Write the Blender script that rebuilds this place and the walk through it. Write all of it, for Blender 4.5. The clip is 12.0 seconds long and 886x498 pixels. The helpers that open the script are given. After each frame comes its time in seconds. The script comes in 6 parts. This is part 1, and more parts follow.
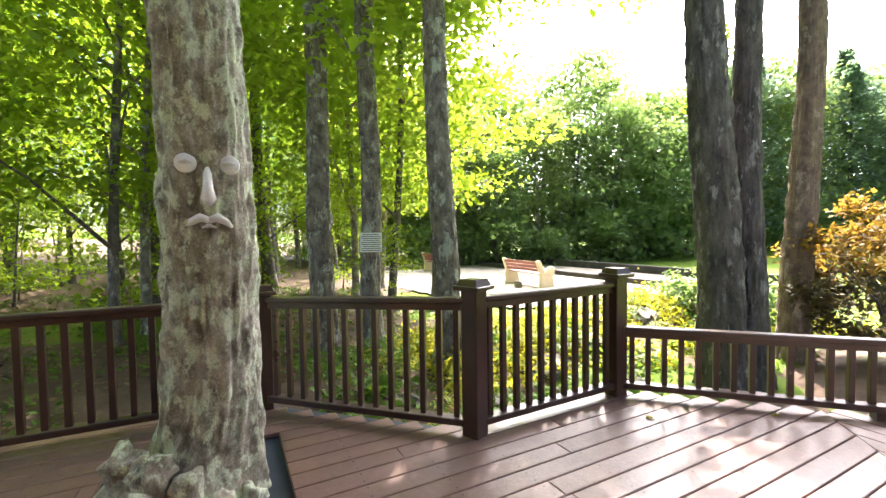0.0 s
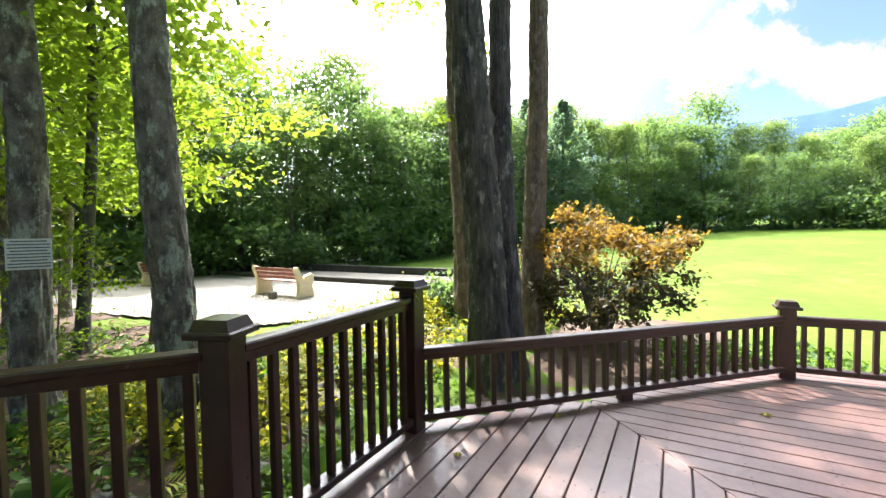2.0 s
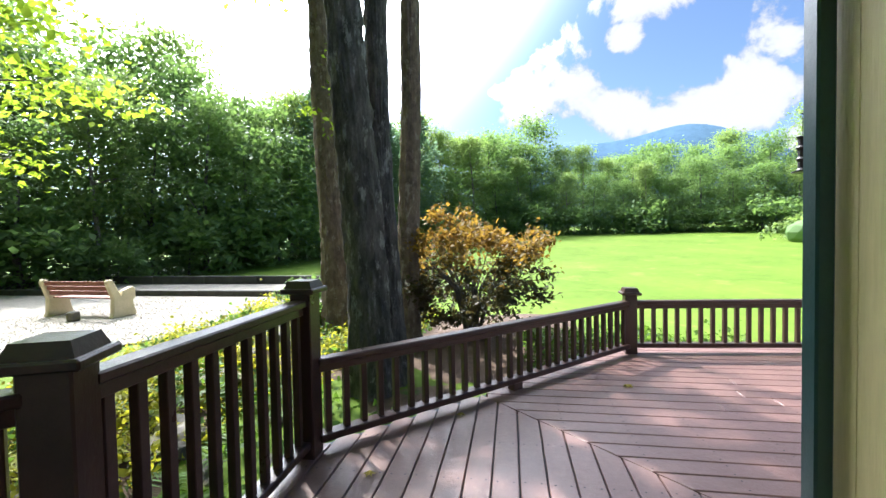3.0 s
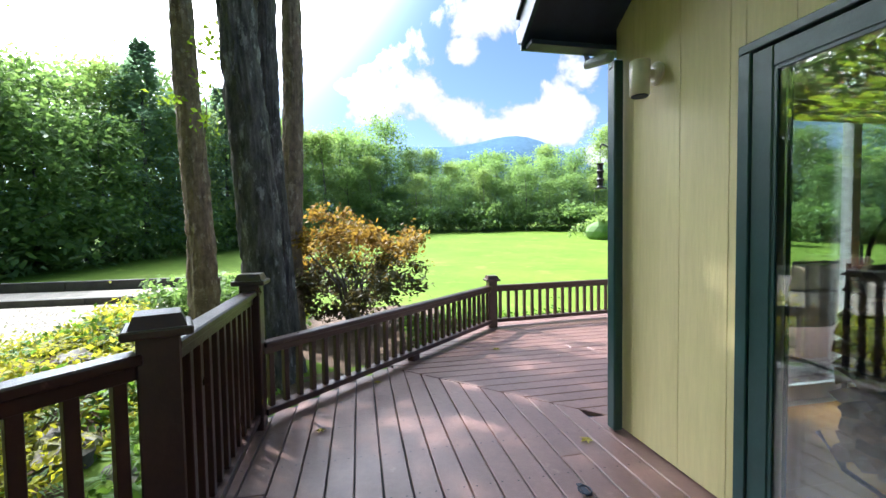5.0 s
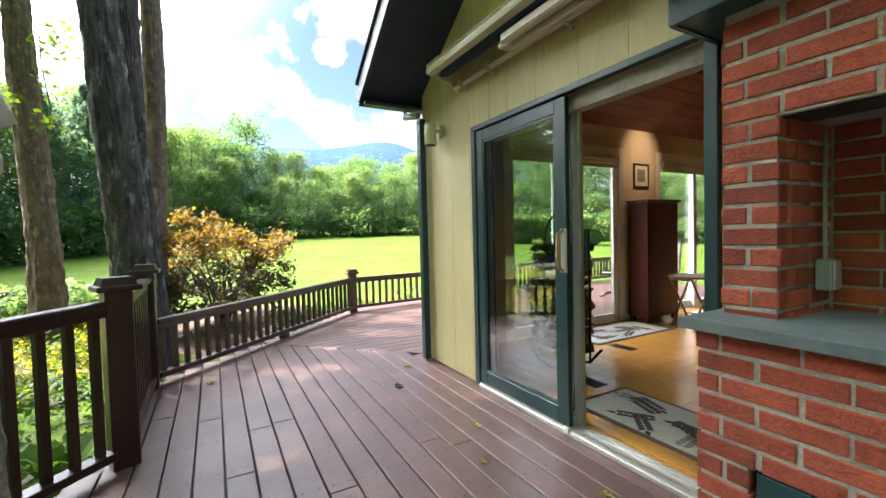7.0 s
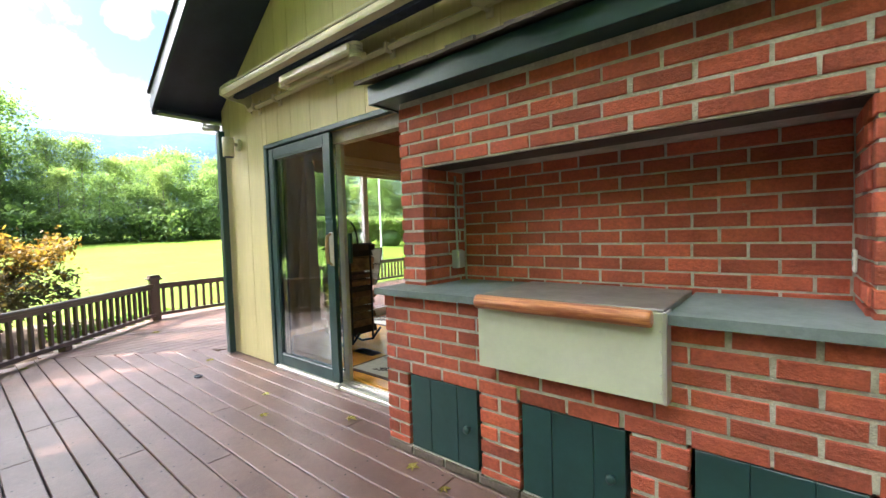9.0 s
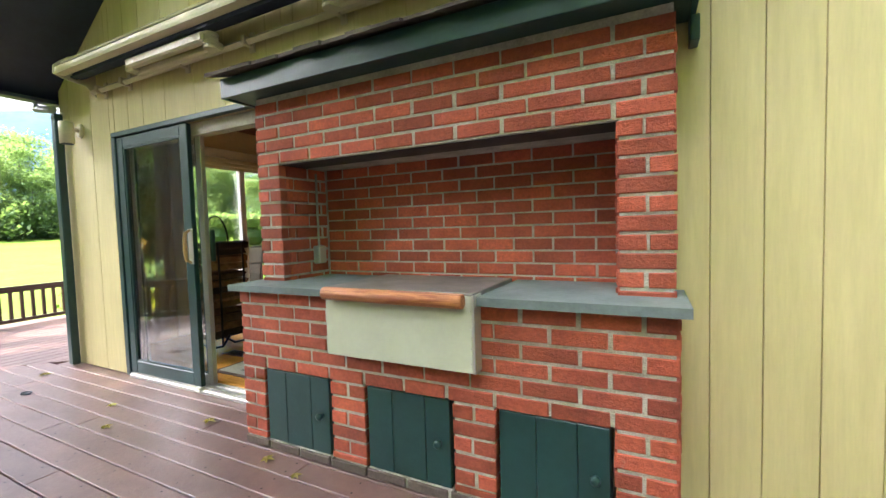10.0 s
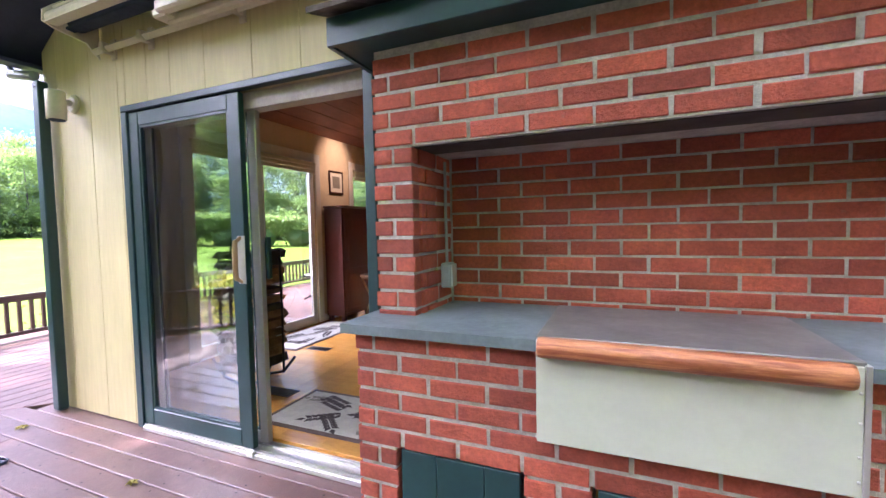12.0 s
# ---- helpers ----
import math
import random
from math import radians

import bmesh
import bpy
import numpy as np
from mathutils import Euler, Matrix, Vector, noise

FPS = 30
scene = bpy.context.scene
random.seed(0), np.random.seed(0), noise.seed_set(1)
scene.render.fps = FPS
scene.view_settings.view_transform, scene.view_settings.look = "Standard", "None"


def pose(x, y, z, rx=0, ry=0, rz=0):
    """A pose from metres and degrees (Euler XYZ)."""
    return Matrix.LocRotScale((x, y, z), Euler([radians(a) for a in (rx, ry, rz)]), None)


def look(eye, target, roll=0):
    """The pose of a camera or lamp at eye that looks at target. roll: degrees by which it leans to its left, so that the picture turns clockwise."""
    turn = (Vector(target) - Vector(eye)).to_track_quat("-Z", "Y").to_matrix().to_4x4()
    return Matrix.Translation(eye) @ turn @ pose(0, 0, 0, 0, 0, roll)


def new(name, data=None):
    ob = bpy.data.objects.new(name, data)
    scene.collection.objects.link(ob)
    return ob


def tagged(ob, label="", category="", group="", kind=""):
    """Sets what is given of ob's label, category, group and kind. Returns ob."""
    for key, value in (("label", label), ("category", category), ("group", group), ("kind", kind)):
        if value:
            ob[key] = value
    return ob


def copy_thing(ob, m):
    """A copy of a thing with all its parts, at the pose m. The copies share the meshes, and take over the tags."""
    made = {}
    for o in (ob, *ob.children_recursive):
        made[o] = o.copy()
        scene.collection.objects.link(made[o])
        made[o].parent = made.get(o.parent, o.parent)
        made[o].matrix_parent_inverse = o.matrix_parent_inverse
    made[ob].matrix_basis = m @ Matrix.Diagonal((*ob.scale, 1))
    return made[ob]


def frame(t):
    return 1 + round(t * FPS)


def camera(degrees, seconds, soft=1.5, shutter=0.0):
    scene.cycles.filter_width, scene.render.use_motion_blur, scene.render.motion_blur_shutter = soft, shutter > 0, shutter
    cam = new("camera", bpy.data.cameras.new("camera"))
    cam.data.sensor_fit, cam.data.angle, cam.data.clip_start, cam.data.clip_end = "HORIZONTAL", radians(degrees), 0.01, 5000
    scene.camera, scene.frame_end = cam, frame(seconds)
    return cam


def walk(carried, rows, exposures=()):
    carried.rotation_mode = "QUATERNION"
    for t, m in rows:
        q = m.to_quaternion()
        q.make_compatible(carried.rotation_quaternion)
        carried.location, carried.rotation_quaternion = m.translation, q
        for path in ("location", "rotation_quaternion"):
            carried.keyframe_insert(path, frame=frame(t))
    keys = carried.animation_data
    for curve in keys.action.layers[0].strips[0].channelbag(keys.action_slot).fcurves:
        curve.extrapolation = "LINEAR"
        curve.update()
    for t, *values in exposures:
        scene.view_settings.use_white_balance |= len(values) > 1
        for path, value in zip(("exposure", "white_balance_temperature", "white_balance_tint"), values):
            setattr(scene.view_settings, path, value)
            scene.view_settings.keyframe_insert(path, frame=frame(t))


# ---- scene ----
cam = camera(93.6, 12.0)
PATH = [
    (0, (-0.21, -0.005, 1.329), (0.709, 1.769, 1.253), -0.8),
    (0.5, (-0.122, 0.189, 1.358), (1.027, 1.824, 1.276), -0.8),
    (1, (0.004, 0.389, 1.389), (1.359, 1.857, 1.298), -1.0),
    (1.5, (0.144, 0.566, 1.352), (1.689, 1.833, 1.27), -1.0),
    (2, (0.229, 0.756, 1.344), (1.97, 1.738, 1.266), -0.9),
    (2.5, (0.334, 0.957, 1.299), (2.221, 1.615, 1.218), -0.8),
    (3, (0.308, 1.137, 1.269), (2.282, 1.458, 1.209), -1.1),
    (3.5, (0.206, 1.321, 1.293), (2.205, 1.365, 1.231), -1.1),
    (3.7, (0.159, 1.365, 1.31), (2.157, 1.322, 1.236), -1.0),
    (5.3, (-0.522, 1.68, 1.279), (1.419, 1.202, 1.208), -1.0),
    (5.5, (-0.642, 1.707, 1.273), (1.282, 1.167, 1.211), -1.1),
    (6, (-0.971, 1.723, 1.222), (0.912, 1.049, 1.165), -1.5),
    (6.5, (-1.302, 1.789, 1.21), (0.523, 0.972, 1.149), -1.6),
    (6.7, (-1.436, 1.808, 1.215), (0.362, 0.935, 1.15), -1.6),
    (8.3, (-2.224, 1.887, 1.203), (-0.734, 0.555, 1.125), -1.6),
    (8.5, (-2.321, 1.912, 1.202), (-0.871, 0.537, 1.123), -2.0),
    (9, (-2.532, 1.952, 1.207), (-1.256, 0.414, 1.124), -1.9),
    (9.5, (-2.711, 1.922, 1.201), (-1.638, 0.237, 1.109), -1.8),
    (10, (-2.843, 1.93, 1.185), (-1.948, 0.144, 1.082), -1.7),
    (10.5, (-2.743, 1.929, 1.187), (-1.962, 0.091, 1.087), -1.5),
    (11, (-2.479, 1.876, 1.182), (-1.734, 0.023, 1.079), -1.3),
    (11.5, (-2.092, 1.749, 1.216), (-1.333, -0.099, 1.12), -1.2),
    (12, (-1.695, 1.668, 1.248), (-0.915, -0.171, 1.149), -1.2),
]
walk(cam, [(t, look(eye, target, roll)) for t, eye, target, roll in PATH], [(0.0, 3.72, 6500, 20), (1.5, 3.1, 6150, 15), (2.5, 2.7, 5850, 14), (3.5, 2.47, 5500, 12), (5.5, 2.75, 5550, 12), (6.7, 2.95, 5850, 14), (8.5, 3.4, 6150, 15), (10.5, 3.65, 6000, 22), (12.0, 3.8, 5450, 38)])

# ---- light ----
SUN_AZ = math.atan2(0.70, 0.71)          # the sun stands over +x, +y
SUN_EL = radians(47)
world = bpy.data.worlds.new("sky")
scene.world = world
world.use_nodes = True
wn, wl = world.node_tree.nodes, world.node_tree.links
wn.clear()


def wnode(kind, **kw):
    n = wn.new(kind)
    for k, v in kw.items():
        n.inputs[k.replace("_", " ")].default_value = v
    return n


sky = wn.new("ShaderNodeTexSky")
sky.sky_type = "NISHITA"
sky.sun_disc = False
sky.sun_elevation = SUN_EL
sky.sun_rotation = math.pi / 2 - SUN_AZ
sky.air_density, sky.dust_density, sky.ozone_density = 1.0, 0.7, 1.4
bg_sky = wnode("ShaderNodeBackground", Strength=0.05)
wl.new(sky.outputs[0], bg_sky.inputs[0])
# cumulus clouds: noise on the sky's own directions, flattened towards the horizon
tc = wn.new("ShaderNodeTexCoord")
sep = wn.new("ShaderNodeSeparateXYZ")
wl.new(tc.outputs["Generated"], sep.inputs[0])
addz = wn.new("ShaderNodeMath")
addz.operation = "ADD"
addz.inputs[1].default_value = 0.22
wl.new(sep.outputs[2], addz.inputs[0])
dvx, dvy = wn.new("ShaderNodeMath"), wn.new("ShaderNodeMath")
for k, dv in enumerate((dvx, dvy)):
    dv.operation = "DIVIDE"
    wl.new(sep.outputs[k], dv.inputs[0])
    wl.new(addz.outputs[0], dv.inputs[1])
cmb = wn.new("ShaderNodeCombineXYZ")
wl.new(dvx.outputs[0], cmb.inputs[0])
wl.new(dvy.outputs[0], cmb.inputs[1])
def wmath(op, a, b=None, c=None):
    n = wn.new("ShaderNodeMath")
    n.operation = op
    for k, v in enumerate((a, b, c)):
        if v is None:
            continue
        if isinstance(v, (int, float)):
            n.inputs[k].default_value = v
        else:
            wl.new(v, n.inputs[k])
    return n.outputs[0]


def wdot(v):
    n = wn.new("ShaderNodeVectorMath")
    n.operation = "DOT_PRODUCT"
    wl.new(tc.outputs["Generated"], n.inputs[0])
    n.inputs[1].default_value = v
    return n.outputs["Value"]


def wsmooth(src, lo, hi):
    n = wn.new("ShaderNodeMapRange")
    n.interpolation_type = "SMOOTHSTEP"
    n.inputs[1].default_value, n.inputs[2].default_value = lo, hi
    wl.new(src, n.inputs[0])
    return n.outputs[0]


sd = Vector((math.cos(SUN_AZ) * math.cos(SUN_EL), math.sin(SUN_AZ) * math.cos(SUN_EL), math.sin(SUN_EL)))
toward = wdot(sd)                                     # 1 at the sun, falling away from it
haze = wsmooth(toward, 0.60, 1.00)                    # bright thin cloud in the sun's half of the sky
# cumulus heaps: bearing, height, half width and half height in degrees
HEAPS = [(-7, 18, 9, 6.5), (-13, 15, 8, 4.5), (-28, 17, 4.5, 8), (-25, 13, 7, 4), (-20, 28, 9, 4.5), (5, 27, 6, 5), (-14.5, 22.5, 3, 2.2),
         (-33, 9.5, 5, 2.2), (-45, 18, 8, 5), (-62, 24, 10, 6), (18, 24, 7, 4), (-38, 35, 9, 5), (-8, 40, 10, 6)]
heap = None
for b, e, a, h in HEAPS:
    b, e = radians(b), radians(e)
    u = wdot(Vector((-math.sin(b), math.cos(b), 0)) / radians(a))
    v = wdot(Vector((-math.cos(b) * math.sin(e), -math.sin(b) * math.sin(e), math.cos(e))) / radians(h))
    one = wmath("SUBTRACT", 1.0, wmath("ADD", wmath("MULTIPLY", u, u), wmath("MULTIPLY", v, v)))
    heap = one if heap is None else wmath("MAXIMUM", heap, one)
puff = wnode("ShaderNodeTexNoise", Scale=7.5, Detail=10.0, Roughness=0.58, Distortion=0.2)
wl.new(tc.outputs["Generated"], puff.inputs["Vector"])
cn = wnode("ShaderNodeTexNoise", Scale=1.35, Detail=9.0, Roughness=0.56, Distortion=0.25)
wl.new(cmb.outputs[0], cn.inputs["Vector"])
density = wmath("MULTIPLY_ADD", puff.outputs[0], 4.6, wmath("SUBTRACT", wmath("MAXIMUM", heap, -0.9), 2.60))
cumulus = wmath("MAXIMUM", wsmooth(density, 0.0, 0.36), wmath("MULTIPLY", wsmooth(cn.outputs[0], 0.58, 0.66), wsmooth(sep.outputs[2], 0.45, 0.62)))
cover_ = wmath("MAXIMUM", cumulus, wmath("MULTIPLY", wsmooth(haze, 0.0, 0.80), 0.95))
shade = wmath("MAXIMUM", wmath("MULTIPLY_ADD", wsmooth(density, 0.0, 0.55), 0.30, 0.70), wsmooth(haze, 0.1, 0.5))
glow = wmath("MULTIPLY_ADD", wmath("POWER", haze, 1.6), 3.9, 0.185)
bg_cloud = wnode("ShaderNodeBackground", Color=(1.0, 0.985, 0.965, 1))
wl.new(wmath("MULTIPLY", glow, shade), bg_cloud.inputs["Strength"])
wl.new(wmath("MULTIPLY_ADD", haze, 0.05, 0.032), bg_sky.inputs["Strength"])
mixw = wn.new("ShaderNodeMixShader")
wl.new(cover_, mixw.inputs[0])
wl.new(bg_sky.outputs[0], mixw.inputs[1])
wl.new(bg_cloud.outputs[0], mixw.inputs[2])
wo = wn.new("ShaderNodeOutputWorld")
wl.new(mixw.outputs[0], wo.inputs[0])

sun = new("sun", bpy.data.lights.new("sun", "SUN"))
sun.data.energy, sun.data.angle, sun.data.color = 2.6, radians(0.6), (1.0, 0.91, 0.75)
sun.matrix_basis = look(sd * 60, (0, 0, 0))


# ---- materials ----
def mat(name, c1, c2=None, scale=6.0, rough=0.6, metal=0.0, bump=0.0, bscale=60.0, stretch=(1, 1, 1),
        rand=0.0, island=0.0, fine=0.25, detail=5.0, lo=0.35, hi=0.65, c3=None, s3=1.0, p3=0.58, coat=0.0, rvar=0.12, spec=0.5):
    """Principled surface with a large and a small variation of colour, a varying gloss and fine relief."""
    m = bpy.data.materials.new(name)
    m.use_nodes = True
    n, l = m.node_tree.nodes, m.node_tree.links
    b = n["Principled BSDF"]
    geo = n.new("ShaderNodeNewGeometry")
    mp = n.new("ShaderNodeMapping")
    mp.inputs["Scale"].default_value = stretch
    l.new(geo.outputs["Position"], mp.inputs[0])
    c2 = c2 or tuple(v * 0.8 for v in c1)

    def noise_tex(s, d=detail, r=0.6):
        t = n.new("ShaderNodeTexNoise")
        t.inputs["Scale"].default_value, t.inputs["Detail"].default_value, t.inputs["Roughness"].default_value = s, d, r
        l.new(mp.outputs[0], t.inputs["Vector"])
        return t

    def ramp(src, a, z):
        r = n.new("ShaderNodeValToRGB")
        r.color_ramp.elements[0].position, r.color_ramp.elements[1].position = a, z
        l.new(src, r.inputs[0])
        return r

    def mix(f, a, z, kind="MIX"):
        x = n.new("ShaderNodeMix")
        x.data_type, x.blend_type = "RGBA", kind
        for sock, v in ((x.inputs[0], f), (x.inputs[6], a), (x.inputs[7], z)):
            if isinstance(v, (int, float)):
                sock.default_value = v
            elif isinstance(v, tuple):
                sock.default_value = (*v, 1)
            else:
                l.new(v, sock)
        return x.outputs[2]

    big = noise_tex(scale)
    col = mix(ramp(big.outputs[0], lo, hi).outputs[0], c1, c2)
    if c3:
        t3 = noise_tex(s3, 8.0, 0.7)
        col = mix(ramp(t3.outputs[0], p3, p3 + 0.07).outputs[0], col, c3)
    small = noise_tex(scale * 9, 6.0, 0.7)
    if fine:
        g = ramp(small.outputs[0], 0.25, 0.75)
        g.color_ramp.elements[0].color, g.color_ramp.elements[1].color = (1 - fine,) * 3 + (1,), (1 + fine * 0.5,) * 3 + (1,)
        col = mix(1.0, col, g.outputs[0], "MULTIPLY")
    if rand or island:
        if rand:
            src = n.new("ShaderNodeObjectInfo").outputs["Random"]
        else:
            src = geo.outputs["Random Per Island"]
        amount = rand or island
        v = n.new("ShaderNodeMapRange")
        v.inputs[3].default_value, v.inputs[4].default_value = 1 - amount, 1 + amount
        l.new(src, v.inputs[0])
        hsv = n.new("ShaderNodeHueSaturation")
        l.new(v.outputs[0], hsv.inputs["Value"])
        l.new(col, hsv.inputs["Color"])
        col = hsv.outputs[0]
    l.new(col, b.inputs["Base Color"])
    rr = n.new("ShaderNodeMapRange")
    rr.inputs[3].default_value, rr.inputs[4].default_value = max(0.02, rough - rvar), min(1, rough + rvar)
    l.new(big.outputs[0], rr.inputs[0])
    l.new(rr.outputs[0], b.inputs["Roughness"])
    b.inputs["Metallic"].default_value = metal
    b.inputs["Coat Weight"].default_value = coat
    b.inputs["Specular IOR Level"].default_value = spec
    if bump:
        bt = noise_tex(bscale, 6.0, 0.65)
        bp = n.new("ShaderNodeBump")
        bp.inputs["Strength"].default_value, bp.inputs["Distance"].default_value = bump, 0.01
        l.new(bt.outputs[0], bp.inputs["Height"])
        l.new(bp.outputs[0], b.inputs["Normal"])
    return m


def leaf_mat(name, c1, c2, trans, amount=0.45, island=0.35, scale=0.6):
    """A leaf: dull gloss on top, sunlight let through."""
    m = mat(name, c1, c2, scale=scale, rough=0.6, island=island, fine=0.2, lo=0.4, hi=0.6, spec=0.18)
    n, l = m.node_tree.nodes, m.node_tree.links
    b, out = n["Principled BSDF"], n["Material Output"]
    tr = n.new("ShaderNodeBsdfTranslucent")
    tr.inputs[0].default_value = (*trans, 1)
    mx = n.new("ShaderNodeMixShader")
    mx.inputs[0].default_value = amount
    l.new(b.outputs[0], mx.inputs[1])
    l.new(tr.outputs[0], mx.inputs[2])
    l.new(mx.outputs[0], out.inputs[0])
    return m


def glass_mat(name, tint=(0.93, 0.96, 0.95)):
    """A window pane: see-through, with the mirror image that flat glass gives."""
    m = bpy.data.materials.new(name)
    m.use_nodes = True
    n, l = m.node_tree.nodes, m.node_tree.links
    out = n["Material Output"]
    n.remove(n["Principled BSDF"])
    tr, gl = n.new("ShaderNodeBsdfTransparent"), n.new("ShaderNodeBsdfGlossy")
    tr.inputs[0].default_value = (*tint, 1)
    gl.inputs["Roughness"].default_value = 0.01
    lw = n.new("ShaderNodeLayerWeight")
    lw.inputs[0].default_value = 0.5
    pw, fr = n.new("ShaderNodeMath"), n.new("ShaderNodeMath")
    pw.operation, fr.operation = "POWER", "MULTIPLY_ADD"
    pw.inputs[1].default_value = 3.5
    fr.inputs[1].default_value, fr.inputs[2].default_value = 0.80, 0.13
    l.new(lw.outputs["Facing"], pw.inputs[0])
    l.new(pw.outputs[0], fr.inputs[0])
    mx = n.new("ShaderNodeMixShader")
    l.new(fr.outputs[0], mx.inputs[0])
    l.new(tr.outputs[0], mx.inputs[1])
    l.new(gl.outputs[0], mx.inputs[2])
    l.new(mx.outputs[0], out.inputs[0])
    return m


M_DECK = mat("deck_paint", (0.172, 0.097, 0.083), (0.138, 0.077, 0.067), scale=2.2, rough=0.42, bump=0.25, bscale=35, stretch=(1, 1, 1),
             rand=0.10, fine=0.18, c3=(0.23, 0.15, 0.13), s3=5.0, p3=0.64, coat=0.03)
M_RAIL = mat("rail_paint", (0.054, 0.026, 0.021), (0.035, 0.017, 0.0145), scale=5, rough=0.32, bump=0.2, bscale=40, fine=0.15,
             c3=(0.13, 0.075, 0.06), s3=9, p3=0.68)
M_SIDING = mat("yellow_siding", (0.64, 0.55, 0.285), (0.57, 0.485, 0.245), scale=1.6, rough=0.58, bump=0.30, bscale=14, stretch=(3.0, 3.0, 0.25), fine=0.12)
M_GREEN = mat("green_trim", (0.016, 0.056, 0.058), (0.011, 0.042, 0.044), scale=4, rough=0.38, bump=0.12, bscale=50, fine=0.12)
M_SOFFIT = mat("dark_soffit", (0.022, 0.034, 0.062), (0.016, 0.026, 0.048), scale=4, rough=0.6, bump=0.2, bscale=20, fine=0.15)
M_BRICK = mat("brick", (0.52, 0.108, 0.054), (0.37, 0.076, 0.044), scale=7, rough=0.8, bump=0.9, bscale=90, rand=0.32, fine=0.4,
              c3=(0.40, 0.20, 0.14), s3=14, p3=0.66)
M_BRICK_GREY = mat("grey_base_brick", (0.17, 0.125, 0.105), (0.12, 0.09, 0.078), scale=7, rough=0.9, bump=0.8, bscale=90, rand=0.25, fine=0.4)
M_BRICK_JOINED = mat("brick_rest", (0.52, 0.108, 0.054), (0.37, 0.076, 0.044), scale=7, rough=0.8, bump=0.9, bscale=90, island=0.34, fine=0.4)
M_MORTAR = mat("mortar", (0.62, 0.59, 0.53), (0.42, 0.39, 0.34), scale=9, rough=0.95, bump=0.8, bscale=120, fine=0.35)
M_SLATE = mat("bluestone", (0.175, 0.210, 0.215), (0.130, 0.162, 0.165), scale=4, rough=0.6, bump=0.35, bscale=40, fine=0.25)
M_BARK = mat("bark", (0.22, 0.19, 0.165), (0.09, 0.077, 0.068), scale=8, rough=0.95, bump=1.0, bscale=24, stretch=(1, 1, 0.55), fine=0.5,
             c3=(0.40, 0.42, 0.34), s3=9, p3=0.53)
M_BARK_DARK = mat("dark_bark", (0.135, 0.122, 0.112), (0.045, 0.041, 0.039), scale=9, rough=0.95, bump=1.0, bscale=24, stretch=(1, 1, 0.4), fine=0.55,
                  c3=(0.27, 0.26, 0.245), s3=8, p3=0.56)
M_BARK_TAN = mat("tan_bark", (0.24, 0.18, 0.135), (0.12, 0.09, 0.072), scale=10, rough=0.95, bump=1.0, bscale=30, stretch=(1, 1, 0.7), fine=0.5,
                 c3=(0.32, 0.27, 0.22), s3=8, p3=0.55)
M_GRASS = mat("lawn", (0.098, 0.152, 0.015), (0.072, 0.122, 0.012), scale=0.22, rough=0.9, bump=0.5, bscale=30, fine=0.25, spec=0.1,
              c3=(0.135, 0.180, 0.03), s3=0.6, p3=0.58)
M_SOIL = mat("forest_floor", (0.115, 0.080, 0.058), (0.075, 0.052, 0.038), scale=1.3, rough=0.95, bump=1.0, bscale=18, fine=0.45,
             c3=(0.06, 0.12, 0.02), s3=0.8, p3=0.60, spec=0.15)
M_GRAVEL = mat("pale_gravel", (0.24, 0.215, 0.175), (0.18, 0.16, 0.13), scale=2.2, rough=0.95, bump=1.0, bscale=26, fine=0.5)
M_TIMBER = mat("dark_timber", (0.055, 0.052, 0.048), (0.036, 0.034, 0.032), scale=3, rough=0.85, bump=0.5, bscale=24, fine=0.3)
# wooded hill with the blue of distance haze painted in
M_HILL_HAZED = mat("far_hill_hazed", (0.058, 0.098, 0.140), (0.048, 0.084, 0.124), scale=0.004, rough=1.0, fine=0.25, spec=0.0)
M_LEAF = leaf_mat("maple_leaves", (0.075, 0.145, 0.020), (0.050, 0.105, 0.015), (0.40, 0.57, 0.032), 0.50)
# far and pale leaves: distance haze mixed into a paler, bluer green
M_LEAF_FAR_HAZED = leaf_mat("far_leaves_hazed", (0.125, 0.195, 0.070), (0.085, 0.145, 0.055), (0.24, 0.38, 0.085), 0.42, island=0.4, scale=0.12)
M_LEAF_PALE_HAZED = leaf_mat("pale_leaves_hazed", (0.165, 0.225, 0.085), (0.130, 0.185, 0.070), (0.30, 0.43, 0.095), 0.42, island=0.35, scale=0.12)
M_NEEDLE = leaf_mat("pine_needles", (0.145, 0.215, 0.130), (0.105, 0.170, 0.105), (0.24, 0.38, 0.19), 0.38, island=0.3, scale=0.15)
M_WHITE = mat("white_paint", (0.78, 0.77, 0.73), (0.72, 0.71, 0.67), scale=3, rough=0.45, bump=0.05, fine=0.06)
M_CREAM = mat("cream_enamel", (0.64, 0.58, 0.42), (0.58, 0.52, 0.37), scale=3, rough=0.35, bump=0.05, fine=0.1)
M_GLASS = glass_mat("window_glass")


# ---- builders ----
def link(name, bm, material, smooth=False):
    me = bpy.data.meshes.new(name)
    bm.to_mesh(me)
    bm.free()
    me.materials.append(material)
    if smooth:
        me.polygons.foreach_set("use_smooth", [True] * len(me.polygons))
    return new(name, me)


def thing(name, label, category, at=(0, 0, 0), group="", kind=""):
    ob = new(name)
    ob.empty_display_size = 0.1
    ob.matrix_basis = Matrix.Translation(at)
    return tagged(ob, label, category, group, kind)


def under(ob, parent):
    ob.parent = parent
    if parent.parent is None:
        ob.matrix_parent_inverse = parent.matrix_basis.inverted()
    return ob


def part(name, bm, material, parent, label="", smooth=False):
    return tagged(under(link(name, bm, material, smooth), parent), label)


